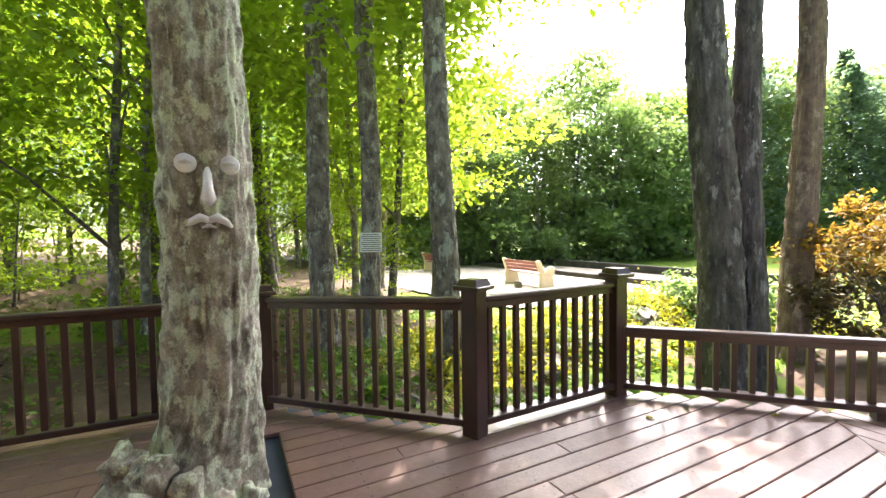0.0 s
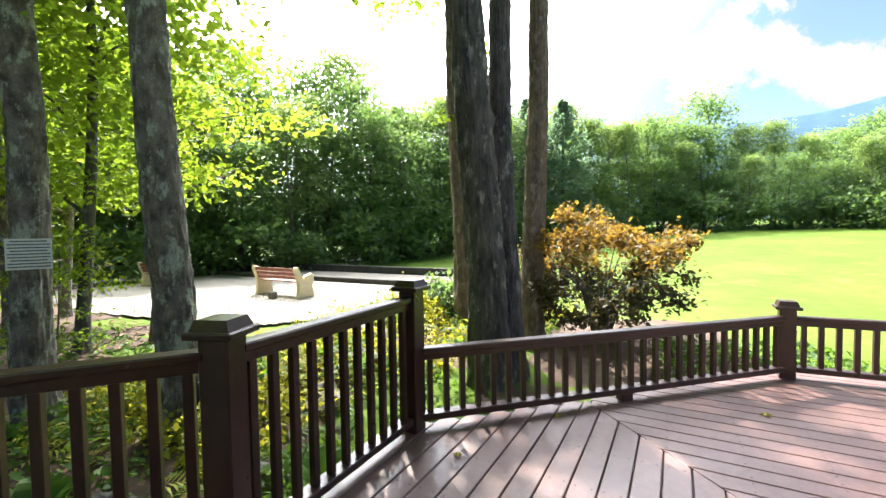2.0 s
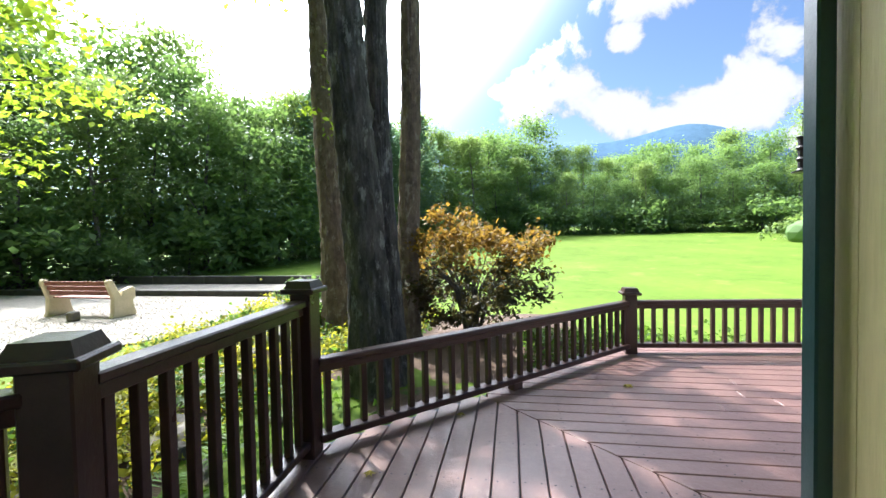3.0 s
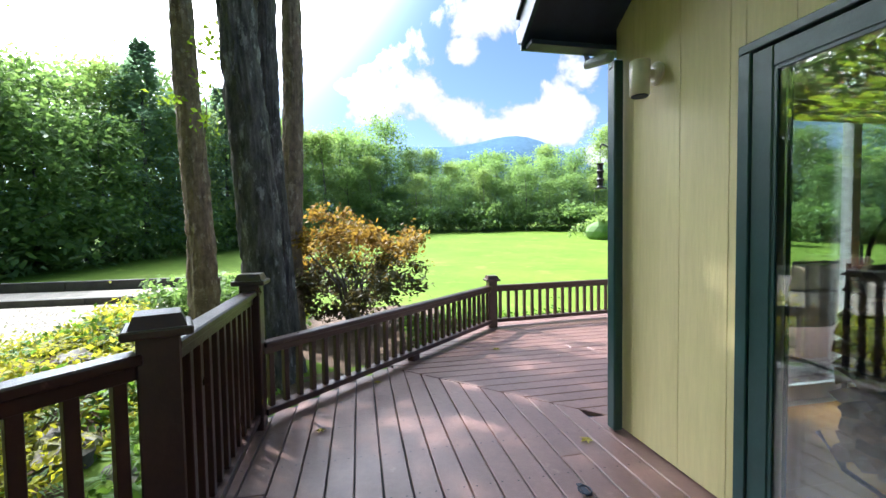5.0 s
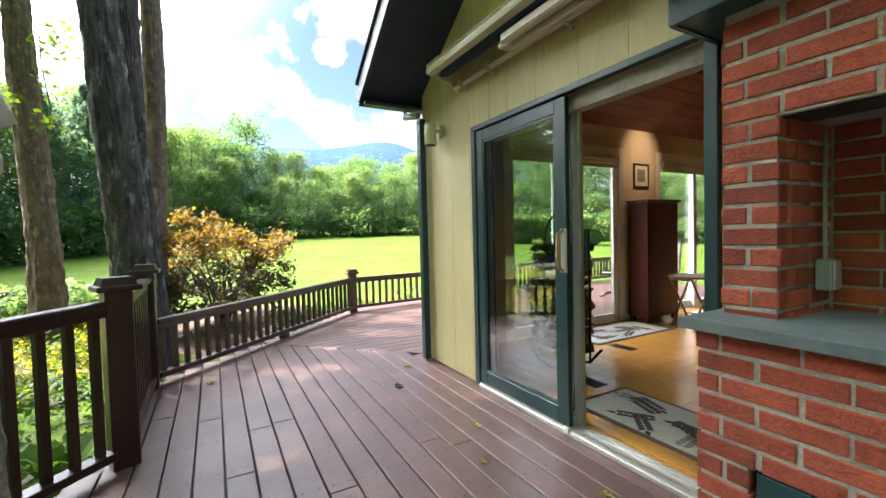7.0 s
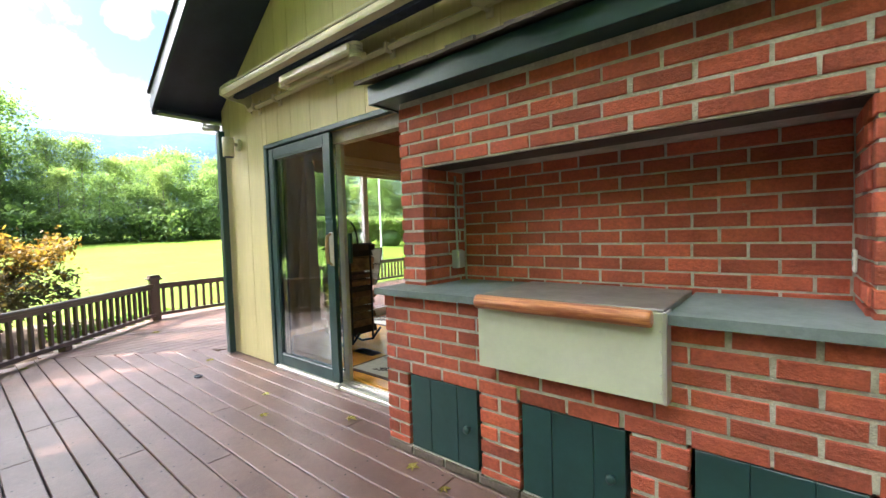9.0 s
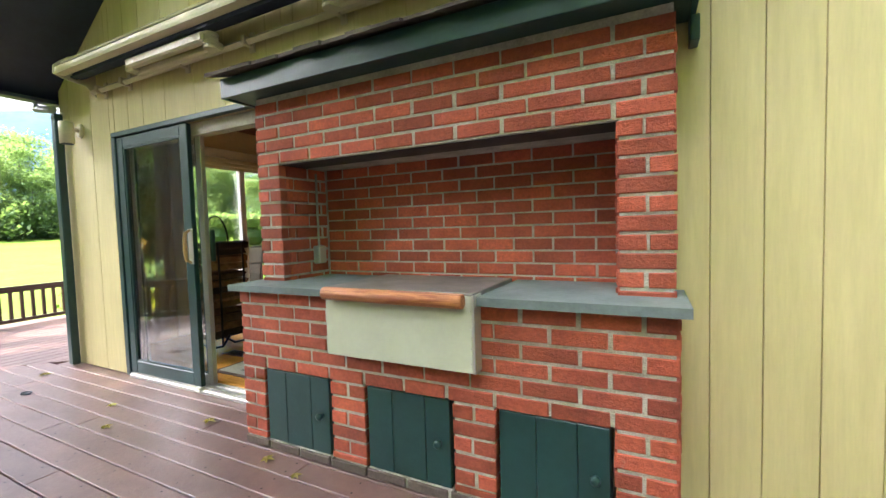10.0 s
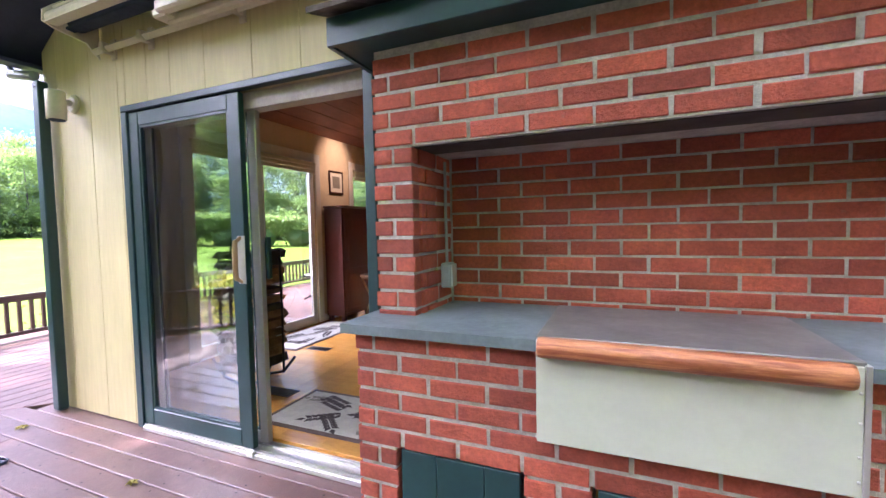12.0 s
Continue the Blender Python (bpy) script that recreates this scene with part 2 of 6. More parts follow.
def setting(name, bm, material, label, category, smooth=False):
    return tagged(link(name, bm, material, smooth), label, category, kind="structure")


def box(bm, x0, x1, y0, y1, z0, z1, bevel=0.0, m=None):
    got = bmesh.ops.create_cube(bm, size=1)["verts"]
    for v in got:
        v.co = Vector((x0 + (v.co.x + 0.5) * (x1 - x0), y0 + (v.co.y + 0.5) * (y1 - y0), z0 + (v.co.z + 0.5) * (z1 - z0)))
    if bevel:
        edges = list({e for v in got for e in v.link_edges})
        new_geo = bmesh.ops.bevel(bm, geom=edges, offset=bevel, segments=1, affect="EDGES")
        got = list({v for f in new_geo["faces"] for v in f.verts})
    if m is not None:
        bmesh.ops.transform(bm, matrix=m, verts=got)
    return bm


def one_box(*a, **k):
    return box(bmesh.new(), *a, **k)


def prism(bm, pts, z0, z1):
    """An upright prism over a plan polygon."""
    lo, hi = [bm.verts.new((x, y, z0)) for x, y in pts], [bm.verts.new((x, y, z1)) for x, y in pts]
    n = len(pts)
    bm.faces.new(lo[::-1])
    bm.faces.new(hi)
    for i in range(n):
        bm.faces.new((lo[i], lo[(i + 1) % n], hi[(i + 1) % n], hi[i]))
    bmesh.ops.recalc_face_normals(bm, faces=bm.faces)
    return bm


def profile_x(bm, pts, x0, x1):
    """A prism along x over a polygon in y, z."""
    lo, hi = [bm.verts.new((x0, y, z)) for y, z in pts], [bm.verts.new((x1, y, z)) for y, z in pts]
    n = len(pts)
    bm.faces.new(lo)
    bm.faces.new(hi[::-1])
    for i in range(n):
        bm.faces.new((lo[i], hi[i], hi[(i + 1) % n], lo[(i + 1) % n]))
    bmesh.ops.recalc_face_normals(bm, faces=bm.faces)
    return bm


def profile_y(bm, pts, y0, y1):
    """A prism along y over a polygon in x, z."""
    lo, hi = [bm.verts.new((x, y0, z)) for x, z in pts], [bm.verts.new((x, y1, z)) for x, z in pts]
    n = len(pts)
    bm.faces.new(lo)
    bm.faces.new(hi[::-1])
    for i in range(n):
        bm.faces.new((lo[i], hi[i], hi[(i + 1) % n], lo[(i + 1) % n]))
    bmesh.ops.recalc_face_normals(bm, faces=bm.faces)
    return bm


def tube(bm, pts, radii, sides=10, rough=0.0, freq=3.0, flare=0):
    """A round bar along points, closed at both ends; rough makes it lumpy."""
    rings = []
    up = Vector((0.123, 0.2, 1)).normalized()
    for i, (p, r) in enumerate(zip(pts, radii)):
        p = Vector(p)
        a, b = Vector(pts[max(0, i - 1)]), Vector(pts[min(len(pts) - 1, i + 1)])
        d = (b - a).normalized()
        ref = Vector((1, 0, 0)) if abs(d.z) > 0.6 else Vector((0, 0, 1))
        u = (ref - d * ref.dot(d)).normalized()
        w = d.cross(u)
        ring = []
        for k in range(sides):
            t = 2 * math.pi * k / sides
            dirv = u * math.cos(t) + w * math.sin(t)
            rr = r
            if rough:
                q = p + dirv * r
                rr = r * (1 + rough * noise.noise(Vector((q.x * freq, q.y * freq, q.z * freq * 0.5))) + 0.5 * rough * noise.noise(q * freq * 3.1))
            ring.append(bm.verts.new(p + dirv * rr))
        rings.append(ring)
    for r0, r1 in zip(rings, rings[1:]):
        for k in range(sides):
            bm.faces.new((r0[k], r0[(k + 1) % sides], r1[(k + 1) % sides], r1[k]))
    bm.faces.new(rings[0][::-1])
    bm.faces.new(rings[-1])
    return bm


def blob(bm, c, r, seed=0, rough=0.25, sub=2, squash=(1, 1, 1)):
    """An uneven stone-like lump."""
    got = bmesh.ops.create_icosphere(bm, subdivisions=sub, radius=1)["verts"]
    o = Vector((seed * 3.7, seed * 1.9, seed * 5.3))
    for v in got:
        k = 1 + rough * noise.noise(v.co * 1.3 + o) + rough * 0.5 * noise.noise(v.co * 3.1 + o)
        v.co = Vector((v.co.x * squash[0], v.co.y * squash[1], v.co.z * squash[2])) * r * k + Vector(c)
    return bm


def mesh_of(name, verts, faces, material):
    me = bpy.data.meshes.new(name)
    me.from_pydata(verts, [], faces)
    me.materials.append(material)
    me.update()
    return me


def leaves_mesh(name, centres, size, material, rng, flat=0.5, droop=0.0):
    """Many small pointed, folded leaves at the given centres."""
    n = len(centres)
    a = rng.uniform(0, 2 * math.pi, n)
    tilt = rng.normal(0, flat, n)
    roll = rng.normal(0, flat, n)
    s = size * rng.uniform(0.6, 1.4, n)
    f = np.stack([np.cos(a) * np.cos(tilt), np.sin(a) * np.cos(tilt), np.sin(tilt) - droop], 1)
    f /= np.linalg.norm(f, axis=1)[:, None]
    side = np.stack([-np.sin(a) * np.cos(roll), np.cos(a) * np.cos(roll), np.sin(roll)], 1)
    nor = np.cross(f, side)
    c = np.asarray(centres, float)
    s1 = s[:, None]
    v = np.stack([c - f * s1 * 0.5, c + side * s1 * 0.36 + nor * s1 * 0.10, c + f * s1 * 0.55, c - side * s1 * 0.36 + nor * s1 * 0.10], 1).reshape(-1, 3)
    i = np.arange(n) * 4
    faces = np.stack([i, i + 1, i + 2, i, i + 2, i + 3], 1).reshape(-1, 3)
    me = bpy.data.meshes.new(name)
    me.vertices.add(len(v))
    me.vertices.foreach_set("co", v.astype(np.float32).ravel())
    me.loops.add(faces.size)
    me.loops.foreach_set("vertex_index", faces.ravel().astype(np.int32))
    me.polygons.add(len(faces))
    me.polygons.foreach_set("loop_start", np.arange(0, faces.size, 3, dtype=np.int32))
    me.polygons.foreach_set("loop_total", np.full(len(faces), 3, dtype=np.int32))
    me.materials.append(material)
    me.update()
    me.validate()
    return me


# ---- ground ----
def lawn_z(x, y):
    """Height of the land."""
    t = min(1, max(0, (x - 11) / 42))
    rise = 1.75 * t * t * (3 - 2 * t)
    near = math.exp(-((x - 7.0) ** 2 / 5 + (y - 0.8) ** 2 / 9)) * 0.33
    far = min(1.0, max(0.0, (math.hypot(x, y) - 45) / 60))
    west = min(1, max(0, (-x - 1) / 14)) * 0.9 + min(1, max(0, (y - 8) / 20)) * 0.35 * min(1, max(0, (9 - x) / 6))
    mound = 0.50 * math.exp(-((x - 6.4) / 1.7) ** 2 - ((y - 5.2) / 1.0) ** 2) + 0.34 * math.exp(-((x - 3.9) / 1.3) ** 2 - ((y - 4.4) / 1.0) ** 2)
    return -0.58 + rise + near + far * 2.2 + west + mound


def sheet(name, xs, ys, material, label, category, dz=0.0, inside=None, bumpy=0.0):
    bm = bmesh.new()
    grid = {}

    def vert(i, j):
        if (i, j) not in grid:
            x, y = xs[i], ys[j]
            grid[i, j] = bm.verts.new((x, y, lawn_z(x, y) + dz + bumpy * noise.noise(Vector((x * 1.1, y * 1.1, 0)))))
        return grid[i, j]
    for i in range(len(xs) - 1):
        for j in range(len(ys) - 1):
            if inside is None or inside((xs[i] + xs[i + 1]) / 2, (ys[j] + ys[j + 1]) / 2):
                bm.faces.new((vert(i, j), vert(i + 1, j), vert(i + 1, j + 1), vert(i, j + 1)))
    return setting(name, bm, material, label, category, smooth=True)


def steps(a, b, n):
    return [a + (b - a) * k / n for k in range(n + 1)]


far_steps = [-1500, -600, -250, -120] + steps(-70, 90, 80) + [130, 250, 600, 1500]
sheet("ground", far_steps, far_steps, M_GRASS, "wide mown green lawn running to the woods", "lawn")


def in_poly(x, y, poly):
    c = False
    for (x0, y0), (x1, y1) in zip(poly, poly[1:] + poly[:1]):
        if (y0 > y) != (y1 > y) and x < (x1 - x0) * (y - y0) / (y1 - y0) + x0:
            c = not c
    return c


PATIO = [(12.3, 6.3), (9.4, 6.6), (7.6, 7.2), (5.9, 8.3), (5.1, 11.5), (4.6, 14.1), (5.6, 19.0), (12.3, 20.4)]
sheet("forest_floor", steps(-45, 30, 90), steps(2.6, 60, 72), M_SOIL, "shaded forest floor of brown leaf litter and soil", "forest floor", 0.035,
      lambda x, y: (y > 15.5 + 0.25 * max(0, x) + 1.0 * math.sin(x * 0.6) and x < 16 and y > 22 - 1.2 * max(0, 9 - x)) or (x < 5.3 and y > 3.0 and not (x < -0.4 and 8.8 < y < 11.6) and x < 2.2 + 0.2 * y + 0.5 * math.sin(y * 2)) or (x < -3 and not (8.8 < y < 11.6)), 0.05)
sheet("garden_bed", steps(2.0, 12.0, 40), steps(-3.2, 7.4, 42), M_SOIL, "mulched garden bed below the deck", "garden bed", 0.03,
      lambda x, y: (x < 9.2 - 0.1 * y + 0.4 * math.sin(y * 1.7) and y > 0.2 and y < 7.2) or (5.3 < x < 6.5 + 0.15 * math.sin(y * 2) and y <= 0.2), 0.06)
sheet("patio", steps(4.4, 12.4, 64), steps(6.0, 20.6, 110), M_GRAVEL, "pale sunlit gravel terrace", "patio", 0.06, lambda x, y: in_poly(x, y, PATIO))


# ---- the wooden deck ----
PITCH, WIDE = 0.143, 0.1355
deck = thing("deck_floor", "brown painted plank deck, boards mitred at the corner, dappled with sun", "deck", (0, 1, 0), kind="structure")
# outline: front edge as a function of x, by the railing line
POST_L, POST_Z, POST_A, POST_B, POST_C, POST_D = (-5.6, 3.62), (0.01, 3.46), (1.205, 2.30), (2.57, 2.33), (4.95, -0.10), (5.14, -2.25)
POST_E = (5.40, -7.2)


def front_edge(x):
    line = [POST_L, POST_Z, POST_A, POST_B, POST_C]
    for (x0, y0), (x1, y1) in zip(line, line[1:]):
        if x0 <= x <= x1:
            return y0 + (y1 - y0) * (x - x0) / (x1 - x0) + 0.10
    return 3.7 if x < -5 else -9


def edge_x(y):
    """Where a front board that lies at y ends at the railing."""
    if y > 3.45:
        return 0.06
    if y > 2.43:
        return 0.10 + (3.45 - y) * 1.10
    return 2.70 + (2.33 - y) * 0.98


def mitre_x(y):
    return 2.22 + y


HOLE = (-0.86, 0.06, 2.16, 2.92)
boards = []
k = -30
y = 0.11
rng = random.Random(5)
while y < 3.60:
    y1 = y + WIDE
    end = min(edge_x(y + WIDE / 2), mitre_x(y + WIDE / 2) - 0.004) if y < 2.40 else edge_x(y1)
    cuts = [-7.0]
    x = -7.0 + rng.uniform(0.8, 3.5)
    while x < end - 0.8:
        cuts.append(x)
        x += rng.choice((2.44, 3.05, 3.66))
    cuts.append(end)
    spans = list(zip(cuts, cuts[1:]))
    for a, b in spans:
        pieces = [(a, b)]
        if y1 > HOLE[2] and y < HOLE[3]:
            pieces = [(p, q) for p, q in ((a, min(b, HOLE[0])), (max(a, HOLE[1]), b)) if q - p > 0.05]
        for p, q in pieces:
            mit = q == end and y < 1.29
            boards.append(("x", p, q - 0.003, y, y1, mit))
    y += PITCH
x = 2.20
while x < 5.25:
    x1 = x + WIDE
    top = min(x - 2.22 + 0.0, 1.32)
    fe = POST_B[1] - (x - POST_B[0]) * 1.021 + 0.10
    top = min(x + WIDE / 2 - 2.22, fe) if x1 > 2.6 else x + WIDE / 2 - 2.22
    cuts = [top]
    yy = top - rng.uniform(1.5, 3.6)
    while yy > -6.0:
        cuts.append(yy)
        yy -= rng.choice((2.44, 3.05, 3.66))
    cuts.append(-7.2)
    for a, b in zip(cuts, cuts[1:]):
        boards.append(("y", b + 0.003, a, x, x1, a == top))
    x += PITCH


def board(kind, a, b, c, d, mit):
    bm = bmesh.new()
    T, B, e = 0.0, -0.028, 0.004
    if kind == "x":
        h = WIDE / 2 if mit else 0
        bot = [(a, c), (b - h, c), (b + h, d), (a, d)]
        inn = [(a + e, c + e), (b - h - e, c + e), (b + h - e, d - e), (a + e, d - e)]
    else:
        h = WIDE / 2 if mit and b < 1.25 and c < 3.4 else 0
        bot = [(c, a), (d, a), (d, b + h), (c, b - h)]
        inn = [(c + e, a + e), (d - e, a + e), (d - e, b + h - e), (c + e, b - h - e)]
    v0 = [bm.verts.new((*p, B)) for p in bot]
    v1 = [bm.verts.new((*p, T - e)) for p in bot]
    v2 = [bm.verts.new((*p, T)) for p in inn]
    bm.faces.new(v2)
    for q0, q1 in ((v0, v1), (v1, v2)):
        for i in range(4):
            bm.faces.new((q0[i], q0[(i + 1) % 4], q1[(i + 1) % 4], q1[i]))
    return bm


for args in boards:
    part("plank", board(*args), M_DECK, deck)
# strip along the house wall, rim joists and the dark underside
part("plank", one_box(-7.0, 2.195, -0.06, 0.106, -0.028, 0.0, 0.003), M_DECK, deck)
bm = bmesh.new()
prism(bm, [(-7, 0.05), (2.15, 0.05), (2.15, -7.1), (5.46, -7.1), (5.24, -2.2), (5.05, -0.02), (2.68, 2.42), (1.24, 2.44), (0.08, 3.55), (-7, 3.70)], -0.22, -0.04)
part("joists", bm, M_SOFFIT, deck, "dark shaded frame under the planks")


# ---- railings ----
def post(name_parent, p, h, turn=0.0, w=0.125, cap=0.20):
    m = pose(p[0], p[1], 0, 0, 0, turn)
    bm = one_box(-w / 2, w / 2, -w / 2, w / 2, -0.02, h - 0.07, 0.006, m=m)
    pst = part("post", bm, M_RAIL, name_parent)
    bm = one_box(-cap / 2, cap / 2, -cap / 2, cap / 2, h - 0.072, h - 0.042, 0.006, m=m)
    c2 = cap * 0.41
    got = bmesh.ops.create_cube(bm, size=1)["verts"]
    for v in got:
        top = v.co.z > 0
        s = (c2 * 0.80 if top else c2)
        v.co = m @ Vector((math.copysign(s, v.co.x), math.copysign(s, v.co.y), h if top else h - 0.043))
    part("post_cap", bm, M_RAIL, name_parent)


def rail_run(name, label, p, q, top0, top1, bot=0.06, gap=0.118, ends=((True, 1.03), (True, 1.03)), foot=False, group="deck railings", wide=0.09):
    t = thing(name, label, "railing", ((p[0] + q[0]) / 2, (p[1] + q[1]) / 2, 0), group)
    d = Vector((q[0] - p[0], q[1] - p[1], 0))
    L = d.length
    turn = math.degrees(math.atan2(d.y, d.x))
    m = pose(p[0], p[1], 0, 0, 0, turn)
    s = (top1 - top0) / L
    in0, in1 = 0.062, L - 0.062
    sh = Matrix.Identity(4)
    sh[2][0] = s
    part("top_rail", one_box(in0, in1, -wide / 2, wide / 2, top0 - 0.038, top0, 0.007, m=m @ sh), M_RAIL, t)
    part("under_rail", one_box(in0, in1, -0.022, 0.022, top0 - 0.085, top0 - 0.0385, 0.003, m=m @ sh), M_RAIL, t)
    part("bottom_rail", one_box(in0, in1, -0.045, 0.045, bot, bot + 0.045, 0.005, m=m), M_RAIL, t)
    n = max(2, round((in1 - in0) / gap))
    for i in range(n):
        x = in0 + (i + 0.5) * (in1 - in0) / n
        part("baluster", one_box(x - 0.019, x + 0.019, -0.019, 0.019, bot + 0.046, top0 + s * x - 0.05, 0.003, m=m), M_RAIL, t)
    if foot:
        part("foot_block", one_box(L / 2 - 0.05, L / 2 + 0.05, -0.04, 0.04, 0.0, bot, 0.004, m=m), M_RAIL, t)
    return t


RAIL_L = "dark brown painted wooden railing with square balusters round the deck"
RAIL_LOW = "low dark brown painted wooden railing with square balusters"
r = rail_run("railing", RAIL_L, POST_L, POST_Z, 0.88, 0.86, foot=True)
post(r, POST_L, 0.97)
post(r, POST_Z, 0.95)
r = rail_run("railing", RAIL_L, POST_Z, POST_A, 0.86, 0.91)
post(r, POST_A, 1.03, 22)
r = rail_run("railing", RAIL_L, POST_A, POST_B, 0.915, 0.92)
post(r, POST_B, 1.03, 0)
r = rail_run("low_railing", RAIL_LOW, POST_B, POST_C, 0.56, 0.56, foot=True)
post(r, POST_C, 0.69, 0, 0.12, 0.19)
r = rail_run("low_railing", RAIL_LOW, POST_C, POST_D, 0.555, 0.555)
post(r, POST_D, 0.69, 0, 0.12, 0.19)
r = rail_run("low_railing", RAIL_LOW, POST_D, (5.28, -4.7), 0.555, 0.555)
post(r, (5.28, -4.7), 0.69, 0, 0.12, 0.19)
r = rail_run("low_railing", RAIL_LOW, (5.28, -4.7), POST_E, 0.555, 0.555)
post(r, POST_E, 0.69, 0, 0.12, 0.19)

# ---- house ----
CX, SL = 2.06, 0.67            # corner of the house, roof slope
EAVE_Z = 2.545
RIDGE_X = -3.0
W0 = -7.0
RIDGE_Z = EAVE_Z + (CX - RIDGE_X) * SL
DOOR_X0, DOOR_X1, DOOR_H = -0.66, 1.15, 2.01
# front wall in pieces round the door, boards running upright with grooves
SEAMS = sorted([1.89, 1.52, 1.226, 0.94, 0.727, 0.437, 0.08, -0.243, -0.52, -0.80, -1.10, -1.36, -1.70, -1.98, -2.30, -2.55, -2.80] + [-3.05 - 0.172 * k for k in range(24)])


def siding(name, x0, x1, z0, z1f, label):
    """A stretch of upright boards; z1f gives the top at x."""
    t = thing(name, label, "wall", ((x0 + x1) / 2, 0, z0), kind="structure")
    x = x0
    while x < x1 - 1e-4:
        bm = bmesh.new()
        nx = min([v for v in SEAMS if v > x + 0.02] + [x1])
        nx = min(nx, x1)
        g = 0.0025
        a, b = x + g, nx - g
        za, zb = z1f(a), z1f(b)
        v = [bm.verts.new(p) for p in ((a, -0.002, z0), (b, -0.002, z0), (b, -0.002, zb), (a, -0.002, za), (a - g, -0.0125, z0), (b + g, -0.0125, z0), (b + g, -0.0125, z1f(b + g)), (a - g, -0.0125, z1f(a - g)))]
        for f in ((0, 3, 2, 1), (0, 4, 7, 3), (1, 2, 6, 5)):
            bm.faces.new([v[i] for i in f])
        bmesh.ops.recalc_face_normals(bm, faces=bm.faces)
        part("board", bm, M_SIDING, t)
        x = nx
    bm = bmesh.new()
    v = [bm.verts.new(p) for p in ((x0, -0.013, z0), (x1, -0.013, z0), (x1, -0.013, z1f(x1)), (x0, -0.013, z1f(x0)), (x0, -0.12, z0), (x1, -0.12, z0), (x1, -0.12, z1f(x1)), (x0, -0.12, z1f(x0)))]
    for f in ((0, 3, 2, 1), (4, 5, 6, 7), (0, 4, 7, 3), (1, 2, 6, 5), (3, 7, 6, 2), (0, 1, 5, 4)):
        bm.faces.new([v[i] for i in f])
    bmesh.ops.recalc_face_normals(bm, faces=bm.faces)
    part("backing", bm, M_SIDING, t)
    return t


def gable(x):
    return min(EAVE_Z + (CX - x) * SL, EAVE_Z + (x - W0 + 2) * SL + 1.5, RIDGE_Z)


siding("wall_front_corner", DOOR_X1, CX, 0.01, gable, "pale yellow upright board siding beside the sliding door")
siding("wall_front_head", DOOR_X0, DOOR_X1, DOOR_H, gable, "pale yellow upright board siding over the door")
siding("wall_front_jamb", -0.90, DOOR_X0, 0.01, gable, "pale yellow upright board siding by the brick grill")
siding("wall_front_niche", -2.88, -0.90, 1.67, gable, "pale yellow upright board siding above the brick grill")
siding("wall_front_side", W0, -2.88, 0.01, gable, "pale yellow upright board siding by the brick grill")
# gable roof with its overhang
E0, OV = CX + 0.10, 0.57
roof = thing("roof", "gabled roof with dark soffit and green edge boards", "roof", (0, -3, EAVE_Z), kind="structure")
zt = lambda x: EAVE_Z + (CX - x) * SL
TH = 0.16
pts = [(E0, zt(E0)), (RIDGE_X, zt(RIDGE_X)), (RIDGE_X, zt(RIDGE_X) + TH), (E0, zt(E0) + TH)]
part("roof_deck", profile_y(bmesh.new(), pts, -6.9, OV), M_SOFFIT, roof, "dark painted underside boards")
pts = [(E0 + 0.01, zt(E0) - 0.025), (RIDGE_X, zt(RIDGE_X) - 0.025), (RIDGE_X, zt(RIDGE_X) + TH + 0.01), (E0 + 0.01, zt(E0) + TH + 0.01)]
part("rake_board", profile_y(bmesh.new(), pts, OV, OV + 0.028), M_GREEN, roof, "green painted rake board")
pts = [(E0 + 0.04, zt(E0 + 0.04) + TH + 0.012), (RIDGE_X, zt(RIDGE_X) + TH + 0.012), (RIDGE_X, zt(RIDGE_X) + TH + 0.034), (E0 + 0.04, zt(E0 + 0.04) + TH + 0.034)]
M_SHINGLE = mat("shingles", (0.075, 0.066, 0.06), (0.045, 0.04, 0.037), scale=9, rough=0.95, bump=0.8, bscale=60, fine=0.4)
part("shingles", profile_y(bmesh.new(), pts, -6.9, OV + 0.045), M_SHINGLE, roof, "dark asphalt shingles")
mirror = [(RIDGE_X, zt(RIDGE_X)), (-9.0, zt(RIDGE_X) - 6.0 * SL), (-9.0, zt(RIDGE_X) - 6 * SL + TH), (RIDGE_X, zt(RIDGE_X) + TH)]
part("roof_deck", profile_y(bmesh.new(), mirror, -6.9, OV), M_SOFFIT, roof)
# boxed eave end, gutter and downspout
part("eave_box", one_box(CX + 0.006, E0, -6.9, OV - 0.003, zt(E0) - 0.055, zt(E0) - 0.026, 0.003), M_SOFFIT, roof, "dark boxed eave")
part("fascia_board", one_box(E0 + 0.012, E0 + 0.035, -6.9, OV + 0.02, zt(E0) - 0.05, zt(E0) + 0.15, 0.003), M_GREEN, roof)
M_GUTTER = mat("gutter", (0.30, 0.34, 0.36), (0.25, 0.29, 0.31), scale=5, rough=0.4, fine=0.1)
gut = thing("gutter", "dark green metal gutter on the eave with its downspout", "gutter", (CX, 0, 0))
part("trough", profile_y(bmesh.new(), [(E0 + 0.037, zt(E0) + 0.02), (E0 + 0.10, zt(E0) + 0.02), (E0 + 0.13, zt(E0) + 0.12), (E0 + 0.037, zt(E0) + 0.12)], -6.9, OV + 0.01), M_GREEN, gut)
bm = bmesh.new()
tube(bm, [(E0 + 0.08, 0.12, zt(E0) + 0.03), (E0 + 0.06, 0.10, zt(E0) - 0.09), (CX - 0.03, 0.06, zt(E0) - 0.12), (CX - 0.064, 0.05, zt(E0) - 0.20)], [0.036] * 4, 10)
part("elbow", bm, M_GUTTER, gut, "pale metal elbow")
